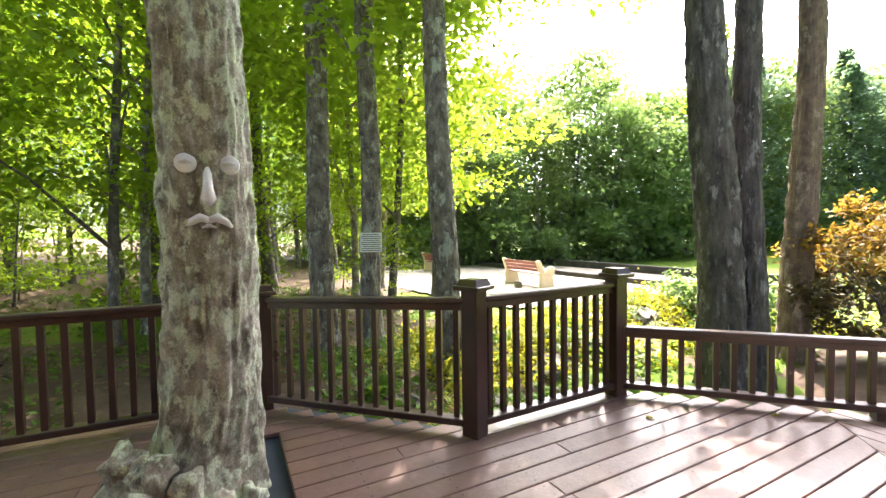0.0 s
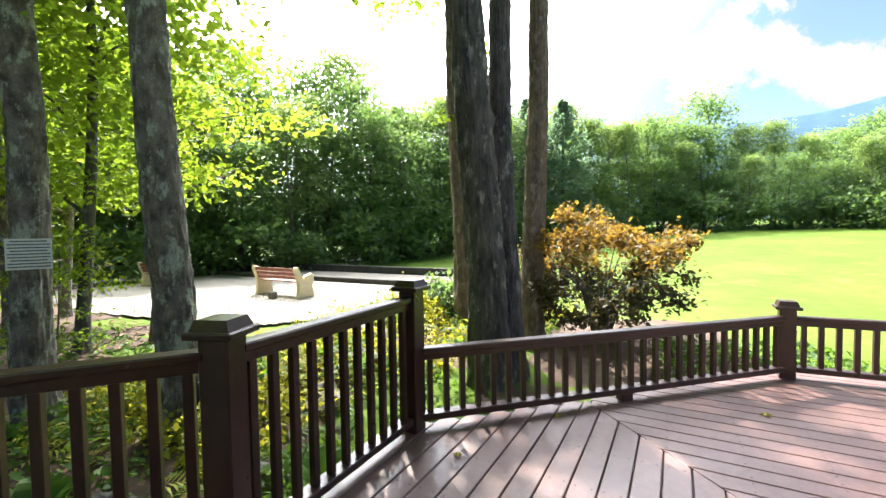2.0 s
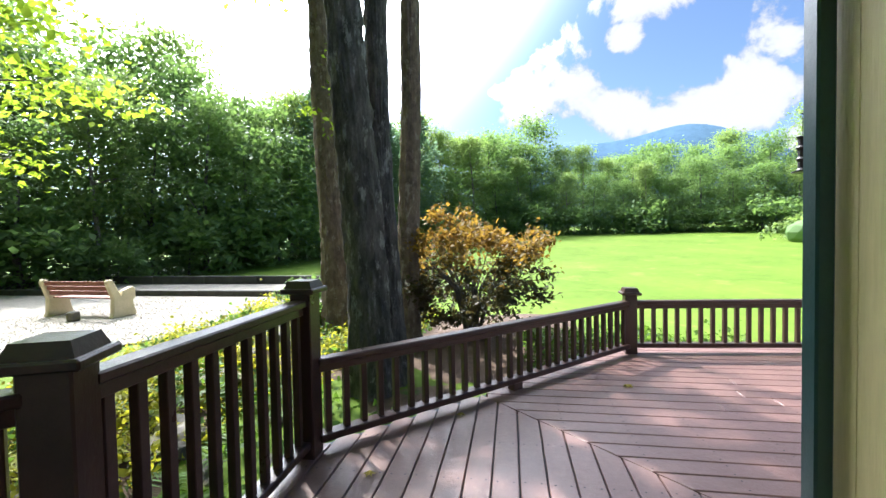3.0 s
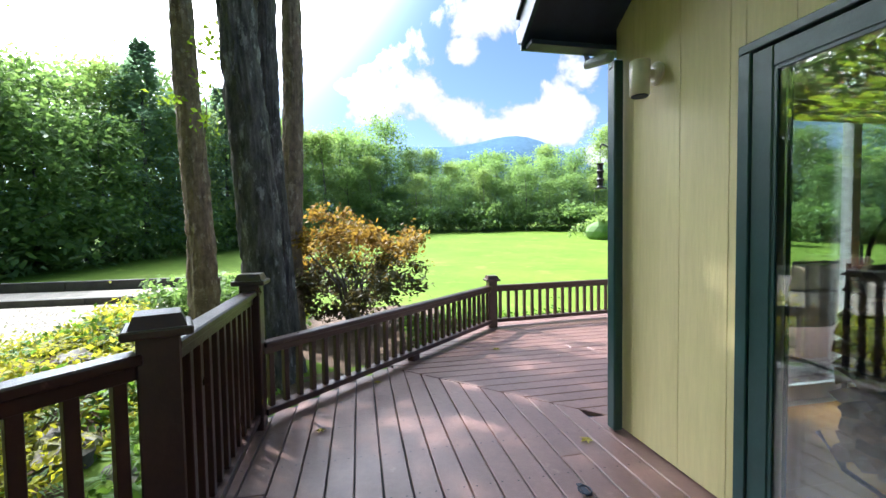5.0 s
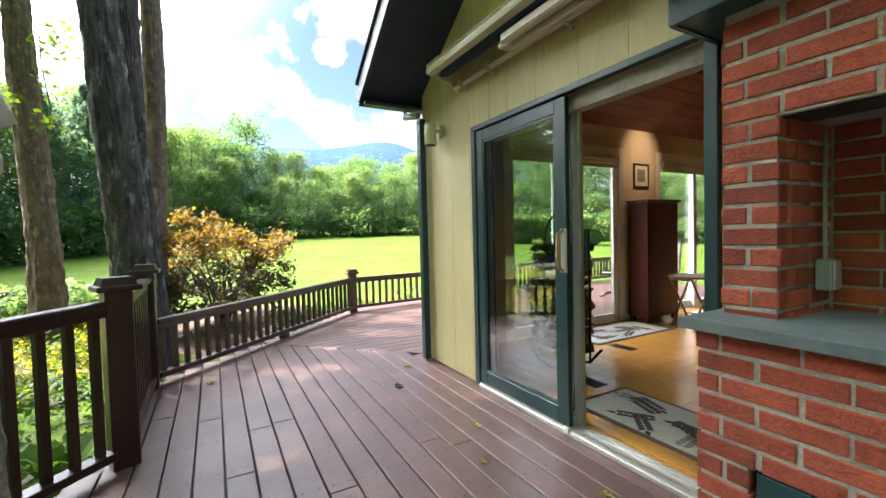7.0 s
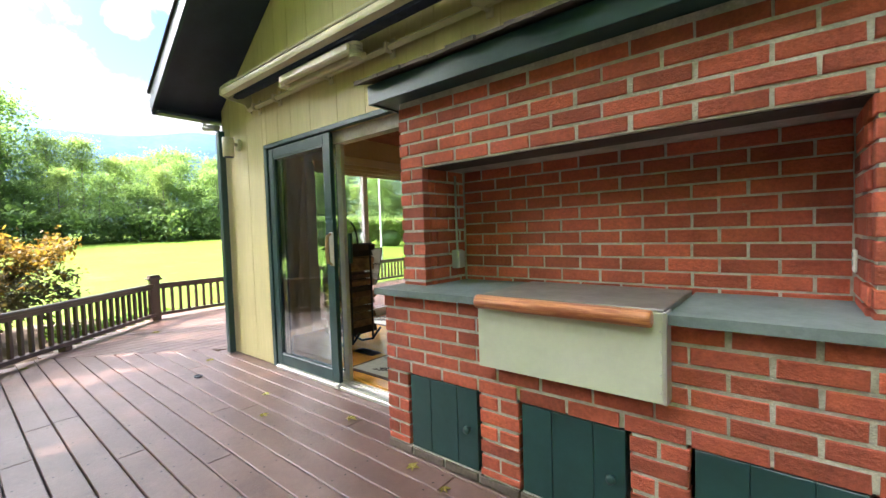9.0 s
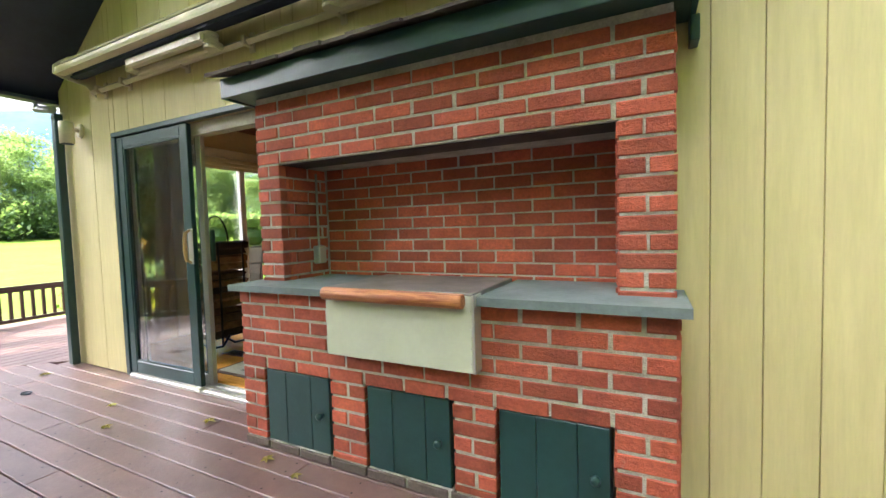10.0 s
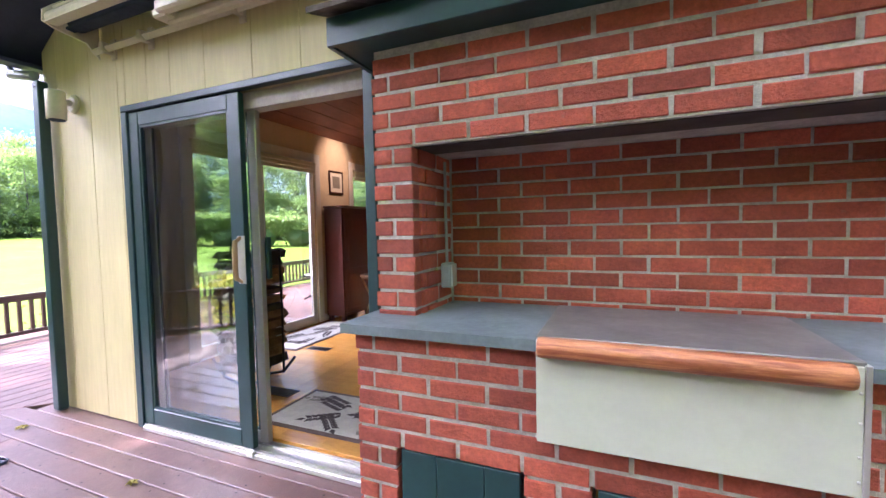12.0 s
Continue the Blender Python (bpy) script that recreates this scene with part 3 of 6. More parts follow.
part("downspout", one_box(CX - 0.104, CX - 0.024, 0.016, 0.078, 0.01, zt(E0) - 0.16, 0.008), M_GREEN, gut)
# side and back walls of the house, with the two glazed doors of the far side
SIDE = CX - 0.12
M_PLASTER = mat("cream_plaster", (0.62, 0.52, 0.36), (0.57, 0.47, 0.32), scale=2, rough=0.8, bump=0.1, bscale=60, fine=0.08)
M_FLOORWOOD = mat("honey_floor", (0.66, 0.33, 0.070), (0.57, 0.27, 0.055), scale=2.5, rough=0.22, bump=0.08, bscale=30, stretch=(1, 4, 1), fine=0.15, coat=0.3, rand=0.1)
M_CEILING = mat("red_wood_ceiling", (0.20, 0.065, 0.032), (0.15, 0.045, 0.024), scale=3, rough=0.5, bump=0.2, bscale=20, stretch=(4, 1, 4), fine=0.25)
DOORS_SIDE = [(-2.68, -0.98), (-5.24, -3.52)]
SH = 2.12
bm = bmesh.new()
for y0, y1 in ((-0.98, -0.122), (-3.52, -2.68), (-6.30, -5.24)):
    box(bm, SIDE, CX, y0, y1, 0.0, 2.52)
for y0, y1 in DOORS_SIDE:
    box(bm, SIDE, CX, y0, y1, SH, 2.52)
setting("wall_side", bm, M_PLASTER, "cream plastered wall with two white glazed doors", "wall")
setting("wall_back", profile_y(bmesh.new(), [(-4.4, 0), (CX, 0), (CX, 2.5), (-3.0, 5.75), (-4.4, 4.8)], -6.42, -6.302), M_PLASTER, "cream plastered end wall", "wall")
setting("wall_far", one_box(-4.4, -4.28, -6.30, -0.122, 0, 5.0), M_PLASTER, "cream plastered far wall", "wall")
bm = bmesh.new()
zc = lambda x: 2.50 + (SIDE - x) * SL
xs = steps(SIDE, -4.28, 46)
for a, b in zip(xs, xs[1:]):
    za, zb = min(zc(a), 5.3), min(zc(b), 5.3)
    v = [bm.verts.new(p) for p in ((a, -6.3, za), (b + 0.006, -6.3, zb - 0.004), (b + 0.006, -0.125, zb - 0.004), (a, -0.125, za), (a, -6.3, za + 0.02), (b + 0.006, -6.3, zb + 0.02), (b + 0.006, -0.125, zb + 0.02), (a, -0.125, za + 0.02))]
    for f in ((0, 1, 2, 3), (7, 6, 5, 4), (0, 3, 7, 4), (1, 5, 6, 2)):
        bm.faces.new([v[i] for i in f])
setting("ceiling", bm, M_CEILING, "sloping red-brown wooden board ceiling", "ceiling")
FL = 0.045
floor = thing("floor", "glossy honey-coloured wooden floor", "floor", (-1, -3, 0), kind="structure")
part("subfloor", one_box(-4.28, SIDE, -6.30, -0.10, 0.0, FL - 0.012), M_FLOORWOOD, floor)
x = -4.28
rng = random.Random(8)
while x < SIDE - 0.01:
    y0 = -6.30
    while y0 < -0.2:
        y1 = min(-0.16, y0 + rng.uniform(1.4, 3.0))
        part("plank", one_box(x + 0.001, min(x + 0.148, SIDE), y0 + 0.001, y1, FL - 0.012, FL, 0.001), M_FLOORWOOD, floor)
        y0 = y1
    x += 0.148

# skirting and trim of the glazed doors
setting("baseboard", one_box(SIDE - 0.014, SIDE - 0.002, -3.42, -2.78, FL, FL + 0.09, 0.002), M_WHITE, "white skirting board", "baseboard")


def glazed_door(i, y0, y1):
    """A white sliding door in the side wall: fixed and moving sash, casing, roman shade."""
    t = thing("door_%d" % i, "white glazed sliding door with a rolled shade above", "door", (SIDE, (y0 + y1) / 2, 0), kind="structure")
    x0, x1 = SIDE - 0.018, SIDE - 0.002
    for a, b in ((y0 - 0.10, y0 - 0.002), (y1 + 0.002, y1 + 0.10)):
        part("casing", one_box(x0, x1, a, b, FL, SH + 0.12, 0.004), M_WHITE, t)
    part("casing", one_box(x0, x1, y0 - 0.0015, y1 + 0.0015, SH + 0.01, SH + 0.12, 0.004), M_WHITE, t)
    for k in range(3):
        part("shade_fold", one_box(x0 - 0.03 + 0.008 * k, x0 - 0.002, y0 + 0.01, y1 - 0.01, SH - 0.045 * (k + 1), SH - 0.045 * k - 0.003, 0.006), M_CREAM, t, "rolled cream shade")
    mid = (y0 + y1) / 2
    for s, (a, b, xx) in enumerate(((y0 + 0.004, mid + 0.05, SIDE + 0.03), (mid - 0.05, y1 - 0.004, SIDE + 0.08))):
        w = 0.075
        bm = bmesh.new()
        for q in ((a, a + w, FL, SH - 0.004), (b - w, b, FL, SH - 0.004)):
            box(bm, xx - 0.02, xx + 0.02, *q, 0.003)
        for q in ((a + w + 0.001, b - w - 0.001, FL, FL + 0.11), (a + w + 0.001, b - w - 0.001, SH - 0.08, SH - 0.004)):
            box(bm, xx - 0.02, xx + 0.02, *q, 0.003)
        sash = part("sash", bm, M_WHITE, t)
        pane = part("pane", one_box(xx - 0.003, xx + 0.003, a + w, b - w, FL + 0.11, SH - 0.08), M_GLASS, sash)
        pane.visible_shadow = False
    part("sill_track", one_box(SIDE + 0.001, CX - 0.001, y0 + 0.001, y1 - 0.001, 0.0, FL - 0.002), M_WHITE, t)
    part("latch", one_box(SIDE - 0.006, SIDE + 0.008, mid - 0.04, mid - 0.02, 0.95, 1.15, 0.004), M_GUTTER, t, "pale metal latch")


for i, (y0, y1) in enumerate(DOORS_SIDE):
    glazed_door(i + 2, y0, y1)

# ---- sliding door in the front wall ----
M_ALU = mat("pale_aluminium", (0.58, 0.57, 0.53), (0.52, 0.51, 0.48), scale=6, rough=0.35, metal=0.6, fine=0.08)
M_TANWOOD = mat("tan_wood", (0.46, 0.30, 0.15), (0.38, 0.24, 0.11), scale=8, rough=0.45, stretch=(1, 1, 0.2), fine=0.2)
sl = thing("door_1", "dark green framed sliding glass door, half open", "door", (0.3, 0, 0), kind="structure")
part("jamb", one_box(DOOR_X1 - 0.045, DOOR_X1 + 0.012, -0.115, 0.028, 0.012, DOOR_H - 0.004, 0.004), M_GREEN, sl)
part("jamb", one_box(DOOR_X0 - 0.012, DOOR_X0 + 0.045, -0.115, 0.028, 0.012, DOOR_H - 0.004, 0.004), M_GREEN, sl)
part("head", one_box(DOOR_X0 - 0.012, DOOR_X1 + 0.012, -0.02, 0.028, DOOR_H - 0.002, DOOR_H + 0.036, 0.004), M_GREEN, sl)
part("track_head", one_box(DOOR_X0 + 0.047, DOOR_X1 - 0.047, -0.115, -0.036, DOOR_H - 0.095, DOOR_H - 0.004, 0.003), mat("tan_track", (0.40, 0.35, 0.28), (0.34, 0.30, 0.24), scale=5, rough=0.6), sl, "pale tan head track")
part("threshold", one_box(DOOR_X0 + 0.047, DOOR_X1 - 0.047, -0.115, 0.035, 0.002, 0.030, 0.003), M_ALU, sl, "pale metal threshold with tracks")
for yy in (-0.095, -0.062, 0.0, 0.022):
    part("track_rib", one_box(DOOR_X0 + 0.05, DOOR_X1 - 0.05, yy - 0.003, yy + 0.003, 0.0305, 0.042), M_ALU, sl)
part("wood_sill", one_box(DOOR_X0 + 0.002, DOOR_X1 - 0.002, -0.165, -0.116, 0.01, FL + 0.006, 0.003), M_FLOORWOOD, sl, "honey wooden inner sill")


def leaf(x0, x1, y, w, material, inner=None):
    bm = bmesh.new()
    z0, z1 = 0.045, DOOR_H - 0.012
    for q in ((x0, x0 + w), (x1 - w, x1)):
        box(bm, *q, y - 0.018, y + 0.018, z0, z1, 0.004)
    for q in ((z0, z0 + w * 1.15), (z1 - w * 0.95, z1)):
        box(bm, x0 + w + 0.0005, x1 - w - 0.0005, y - 0.017, y + 0.017, *q, 0.004)
    s = part("sash", bm, material, sl)
    g = part("pane", one_box(x0 + w - 0.004, x1 - w + 0.004, y - 0.003, y + 0.003, z0 + w * 1.1, z1 - w * 0.9), M_GLASS, s)
    g.visible_shadow = False
    b2 = bmesh.new()
    e = 0.014
    for a, b, c, d in ((x0 + w, x0 + w + e, z0 + w, z1 - w), (x1 - w - e, x1 - w, z0 + w, z1 - w), (x0 + w + e, x1 - w - e, z0 + w * 1.15, z0 + w * 1.15 + e), (x0 + w + e, x1 - w - e, z1 - w * 0.95 - e, z1 - w * 0.95)):
        box(b2, a, b, y + 0.004, y + 0.012, c, d)
    part("glazing_bead", b2, M_GREEN, s)
    return s


s1 = leaf(0.168, DOOR_X1 - 0.047, 0.0, 0.088, M_GREEN)
s2 = leaf(0.140, DOOR_X1 - 0.07, -0.078, 0.06, M_ALU)
hb = bmesh.new()
tube(hb, [(0.195, 0.02, 0.98), (0.195, 0.055, 1.0), (0.195, 0.060, 1.04), (0.195, 0.060, 1.16), (0.195, 0.055, 1.20), (0.195, 0.02, 1.22)], [0.011, 0.013, 0.014, 0.014, 0.013, 0.011], 10)
part("handle", hb, M_TANWOOD, s1, "pale wooden pull handle")
part("handle_plate", one_box(0.163, 0.218, 0.018, 0.022, 0.97, 1.23, 0.001), M_ALU, s1)
part("inner_handle", one_box(0.123, 0.148, -0.13, -0.098, 0.98, 1.22, 0.006), M_GREEN, s2)
part("foot_clip", one_box(0.150, 0.200, 0.02, 0.045, 0.012, 0.05, 0.004), M_WHITE, sl, "white corner clip")

# ---- brick outdoor grill ----
GX0, GX1 = -2.935, -0.775
LOWY, UPY, BACKY = 0.372, 0.212, -0.160
CT = 0.905                     # counter top
TOPZ = 1.955
NX0, NX1, NZ1 = -2.718, -0.965, 1.566
grill = thing("brick_grill", "red brick outdoor grill with a niche, slate counter and green doors", "grill", (-1.85, 0.2, 0))
MOUTH = [(-1.405, -0.955), (-2.075, -1.63), (-2.715, -2.285)]
DZ0, DZ1 = 0.052, 0.448
R = 0.0055
bm = bmesh.new()
E = 0.0175                     # joints set back at corners and openings
xs_l = [GX0 + E] + sorted(v for a, b in MOUTH for v in (a - E, b + E)) + [GX1 - E]
for a, b in zip(xs_l[::2], xs_l[1::2]):
    box(bm, a, b, 0.003, LOWY - R, 0.0, CT - 0.036)
for a, b in MOUTH:
    box(bm, a - E + 0.001, b + E - 0.001, 0.003, LOWY - R, DZ1 + 0.006, CT - 0.036)
    box(bm, a + 0.001, b - 0.001, 0.003, LOWY - R, 0.0, DZ0)
    box(bm, a + 0.001, b - 0.001, 0.003, LOWY - 0.12, DZ0 + 0.001, DZ1 - 0.001)
box(bm, GX0 + E, NX0 - E, 0.003, UPY - R, CT + 0.001, TOPZ)
box(bm, NX1 + E, GX1 - E, 0.003, UPY - R, CT + 0.001, TOPZ)
box(bm, NX0 - E + 0.001, NX1 + E - 0.001, 0.003, UPY - R, NZ1 + R, TOPZ)
box(bm, NX0 - 0.1, NX1 + 0.1, BACKY - 0.10, BACKY - R, 0.86, 1.66)
box(bm, NX0 - 0.09, NX0 - R, BACKY - R + 0.001, 0.002, 0.86, 1.66)
box(bm, NX1 + R, NX1 + 0.09, BACKY - R + 0.001, 0.002, 0.86, 1.66)
box(bm, NX0 - R, NX1 + R, BACKY - R + 0.001, 0.002, NZ1 + R, 1.66)
tagged(part("mortar", bm, M_MORTAR, grill, "grey mortar joints"), kind="stuff")
part("lintel", one_box(NX0 - 0.05, NX1 + 0.05, 0.01, UPY - 0.03, NZ1 + 0.001, NZ1 + R - 0.001, 0.001), mat("soot_steel", (0.07, 0.06, 0.055), (0.04, 0.035, 0.032), scale=5, rough=0.7, bump=0.3), grill, "grey steel lintel under the arch")

BL, BH, JT = 0.2046, 0.0582, 0.0140
COURSE = 0.0713
brick_cache = {}


def brick_mesh(L, axis, sign, H=BH):
    key = (round(L, 2), axis, sign, H)
    if key not in brick_cache:
        L2 = key[0] / 2
        D, h, c = 0.05, H / 2, 0.0040
        bm = bmesh.new()
        rr = random.Random(len(brick_cache))
        j = lambda: rr.uniform(-0.0012, 0.0012)
        ring0 = [(-L2, -D, -h), (L2, -D, -h), (L2, -D, h), (-L2, -D, h)]
        ring1 = [(x + j(), -c, z + j()) for x, _, z in ring0]
        ring2 = [(x - math.copysign(c, x) + j(), j() * 0.6, z - math.copysign(c, z) + j()) for x, _, z in ring0]
        rings = [[bm.verts.new(p) for p in r] for r in (ring0, ring1, ring2)]
        for p, q in zip(rings, rings[1:]):
            for i in range(4):
                bm.faces.new((p[i], p[(i + 1) % 4], q[(i + 1) % 4], q[i]))
        bm.faces.new(rings[2])
        turn = 0 if axis == "y" and sign > 0 else (-90 if axis == "x" and sign > 0 else 90)
        bmesh.ops.transform(bm, matrix=pose(0, 0, 0, 0, 0, turn), verts=bm.verts)
        bmesh.ops.recalc_face_normals(bm, faces=bm.faces)
        me = bpy.data.meshes.new("brick")
        bm.to_mesh(me)
        bm.free()
        me.materials.append(M_BRICK)
        brick_cache[key] = me
    return brick_cache[key]


brick_jobs = []


def lay(a0, a1, z0, z1, depth, axis="y", sign=1, holes=(), phase=NX1, course=COURSE, length=BL, H=BH, joint=JT, first=0):
    """Running bond over a rectangle; axis and sign tell the way it faces. Holes are (a0, a1, z0, z1)."""
    rr = random.Random(int(1000 * (a0 + z0 + depth)))
    z, k = z0, first
    while z + H < z1 + 0.012:
        segs = [(a0, a1)]
        for h0, h1, hz0, hz1 in holes:
            if z + H * 0.6 > hz0 and z + H * 0.4 < hz1:
                segs = [s for p, q in segs for s in ((p, min(q, h0 - 0.002)), (max(p, h1 + 0.002), q)) if s[1] - s[0] > 0.03]
        for p, q in segs:
            short = q - p < 0.27
            if short:
                cuts = [p, p + (q - p) * rr.uniform(0.46, 0.54), q] if k % 2 else [p, q]
            else:
                off = (k % 2) * (length + joint) / 2 + phase
                g = math.floor((p - off) / (length + joint)) * (length + joint) + off
                cuts = [p]
                while g < q - 0.045:
                    if g > p + 0.045:
                        cuts.append(g)
                    g += length + joint
                cuts.append(q)
            for u, v in zip(cuts, cuts[1:]):
                L = v - u - joint * rr.uniform(0.75, 1.2)
                c = (u + v) / 2
                if L > 0.02:
                    brick_jobs.append((axis, sign, L, c + rr.uniform(-0.0015, 0.0015), z + H / 2 + rr.uniform(-0.001, 0.001), depth + rr.uniform(-0.0015, 0.002), H))
        z += course
        k += 1


MH = [(a, b, DZ0, DZ1) for a, b in MOUTH]
Z_LOW, Z_UP = 0.0206, 0.8651      # first courses; the upper one is bedded in the slate
FIRE = dict(length=0.1915, joint=0.0105, H=0.0560, course=0.0648)
lay(GX0, GX1, 0.003, 0.05, LOWY + 0.006, H=0.042)
lay(GX0, GX1, Z_LOW + COURSE, CT - 0.045, LOWY, holes=MH, first=1)
lay(GX0, GX1, 0.053, 0.085, LOWY, holes=MH, H=0.030)
lay(GX0, GX1, Z_UP, TOPZ, UPY, holes=[(NX0, NX1, 0.5, NZ1)])
lay(NX0, NX1, CT - 0.040, NZ1 + 0.01, BACKY, phase=-2.51, **FIRE)
lay(BACKY, UPY - 0.05, Z_UP, NZ1, NX1, axis="x", sign=-1, phase=UPY - 0.105)
lay(BACKY, UPY - 0.05, Z_UP, NZ1, NX0, axis="x", sign=1, phase=UPY - 0.105)
lay(0.004, LOWY - 0.05, Z_LOW, CT - 0.045, GX1, axis="x", sign=1, phase=LOWY)
lay(0.004, UPY - 0.05, Z_UP, TOPZ, GX1, axis="x", sign=1, phase=UPY)
lay(0.004, LOWY - 0.05, Z_LOW, CT - 0.045, GX0, axis="x", sign=-1, phase=LOWY)


# slate counter, three slabs, and the lidded grill box in the middle
M_LID = mat("grey_lid_steel", (0.20, 0.19, 0.175), (0.15, 0.143, 0.132), scale=6, rough=0.45, metal=0.3, bump=0.1, fine=0.2)
M_PANEL = mat("pale_enamel_panel", (0.55, 0.56, 0.45), (0.50, 0.51, 0.41), scale=3, rough=0.38, fine=0.06, bump=0.04)
M_OAK = mat("oiled_oak", (0.56, 0.22, 0.085), (0.30, 0.085, 0.030), scale=9, rough=0.38, bump=0.3, bscale=30, stretch=(0.5, 8, 8), fine=0.3, lo=0.44, hi=0.56)
cz0 = CT - 0.035


def slab(x0, x1):
    bm = bmesh.new()
    pts = [(x0, 0.0), (x1, 0.0), (x1, 0.418), (x0, 0.418)]
    prism(bm, [(x0, BACKY + 0.002), (x1, BACKY + 0.002), (x1, 0.418), (x0, 0.418)], cz0, CT)
    bmesh.ops.bevel(bm, geom=bm.edges[:], offset=0.004, segments=1, affect="EDGES")
    return bm


bm = bmesh.new()
prism(bm, [(-1.462, BACKY + 0.001), (NX1 - 0.002, BACKY + 0.001), (NX1 - 0.002, 0.004), (-0.745, 0.004), (-0.745, 0.418), (-1.462, 0.418)], cz0, CT)
part("counter_slab", bm, M_SLATE, grill, "blue-grey slate counter")
bm = bmesh.new()
prism(bm, [(-2.723, BACKY + 0.001), (-2.222, BACKY + 0.001), (-2.222, 0.418), (-2.962, 0.418), (-2.962, 0.004), (-2.723, 0.004)], cz0, CT)
part("counter_slab", bm, M_SLATE, grill, "blue-grey slate counter")
hood = part("lid", one_box(-2.218, -1.466, -0.08, 0.432, cz0 + 0.002, CT + 0.018, 0.003), M_LID, grill, "grey steel grill lid")
part("lid_front", one_box(-2.212, -1.466, 0.424, 0.438, 0.602, 0.912, 0.002), M_PANEL, hood, "pale enamelled front panel")
part("lid_edge", one_box(-2.2245, -2.2125, 0.36, 0.44, 0.602, 0.915, 0.001), M_ALU, hood)
for zz in (0.64, 0.70, 0.78, 0.85):
    bm = bmesh.new()
    bmesh.ops.create_uvsphere(bm, u_segments=8, v_segments=5, radius=0.004, matrix=pose(-2.205, 0.439, zz))
    part("rivet", bm, M_ALU, hood)
bm = bmesh.new()
tube(bm, [(-2.185, 0.458, 0.893), (-2.183, 0.458, 0.893), (-2.17, 0.458, 0.893), (-1.49, 0.458, 0.897), (-1.478, 0.458, 0.897), (-1.475, 0.458, 0.897)], [0.024, 0.029, 0.0305, 0.0305, 0.029, 0.024], 16)
part("lid_handle", bm, M_OAK, hood, "varnished oak bar handle", True)
# three plank doors
for i, (a, b) in enumerate(MOUTH):
    d = part("door", one_box(a + 0.006, b - 0.006, LOWY - 0.10, LOWY - 0.016, DZ0 + 0.004, DZ1 - 0.004, 0.002), M_GREEN, grill, "dark green plank door")
    n = 3
    ws = [0, 0.28, 0.68, 1] if i != 2 else [0, 0.27, 0.64, 1]
    for p, q in zip(ws, ws[1:]):
        x0, x1 = a + 0.006 + (b - a - 0.012) * p, a + 0.006 + (b - a - 0.012) * q
        part("plank", one_box(x0 + 0.0012, x1 - 0.0012, LOWY - 0.0155, LOWY - 0.002, DZ0 + 0.004, DZ1 - 0.004, 0.002), M_GREEN, d)
    bm = bmesh.new()
    kx = a + 0.055
    tube(bm, [(kx, LOWY - 0.002, 0.255), (kx, LOWY + 0.012, 0.255), (kx, LOWY + 0.018, 0.255), (kx, LOWY + 0.030, 0.255), (kx, LOWY + 0.036, 0.255)], [0.009, 0.009, 0.019, 0.018, 0.008], 14)
    part("knob", bm, M_GREEN, d, "", True)
# sockets in the niche
M_BOX = mat("grey_box", (0.33, 0.37, 0.34), (0.28, 0.31, 0.29), scale=5, rough=0.45, metal=0.2, fine=0.1)
sock = thing("socket_box", "grey metal socket box with conduit in the niche", "socket", (-1.02, -0.05, 1.0))
part("body", one_box(NX1 - 0.05, NX1 - 0.003, -0.075, -0.012, 0.985, 1.095, 0.006), M_BOX, sock)
part("cover", one_box(NX1 - 0.058, NX1 - 0.051, -0.072, -0.015, 0.99, 1.09, 0.003), M_ALU, sock)
bm = bmesh.new()
tube(bm, [(NX1 - 0.02, -0.05, 1.095), (NX1 - 0.018, -0.05, 1.3), (NX1 - 0.018, -0.05, 1.54)], [0.007] * 3, 8)
part("conduit", bm, M_BOX, sock)
sock2 = thing("socket_plate", "small white socket plate on the brick", "socket", (NX0, -0.06, 1.04))
part("plate", one_box(NX0 + 0.003, NX0 + 0.012, -0.085, -0.03, 1.02, 1.10, 0.003), M_WHITE, sock2)
for zz in (1.043, 1.072):
    part("outlet", one_box(NX0 + 0.012, NX0 + 0.0145, -0.068, -0.047, zz, zz + 0.018, 0.001), M_BOX, sock2)

# the little roof over the grill
canopy = thing("grill_roof", "small shingled roof with a green fascia over the grill", "roof", (-1.85, 0.2, 1.96))
FX0, FX1 = -2.995, -0.662
part("fascia", one_box(FX0, FX1, 0.315, 0.335, 1.950, 2.06, 0.003), M_GREEN, canopy)
part("soffit", one_box(FX0 + 0.02, FX1 - 0.02, 0.003, 0.314, 1.958, 1.972), M_GREEN, canopy)
for xx in (FX0, FX1 - 0.019):
    part("side_board", profile_x(bmesh.new(), [(0.003, 1.950), (0.314, 1.950), (0.314, 2.06), (0.003, 2.17)], xx, xx + 0.019), M_GREEN, canopy)
M_CEDAR = mat("weathered_shingle", (0.13, 0.10, 0.08), (0.06, 0.048, 0.040), scale=7, rough=0.95, bump=0.8, bscale=50, rand=0.25, fine=0.4)
rng = random.Random(3)
for row in range(3):
    x = FX0 - 0.03
    while x < FX1 + 0.02:
        w = rng.uniform(0.09, 0.19)
        y1 = 0.392 - row * 0.12 + rng.uniform(-0.016, 0.020)
        y0 = max(0.006, y1 - 0.25)
        zb = lambda yy: 2.066 + (0.355 - yy) * 0.33 + row * 0.014 + 0.003
        e = min(x + w - 0.004, FX1 + 0.035)
        if e - x > 0.02:
            part("shingle", profile_x(bmesh.new(), [(y0, zb(y0)), (y1, zb(y1)), (y1, zb(y1) + 0.013 + 0.012 * ((w * 53) % 1)), (y0, zb(y0) + 0.006)], x, e), M_CEDAR, canopy)
        x += w
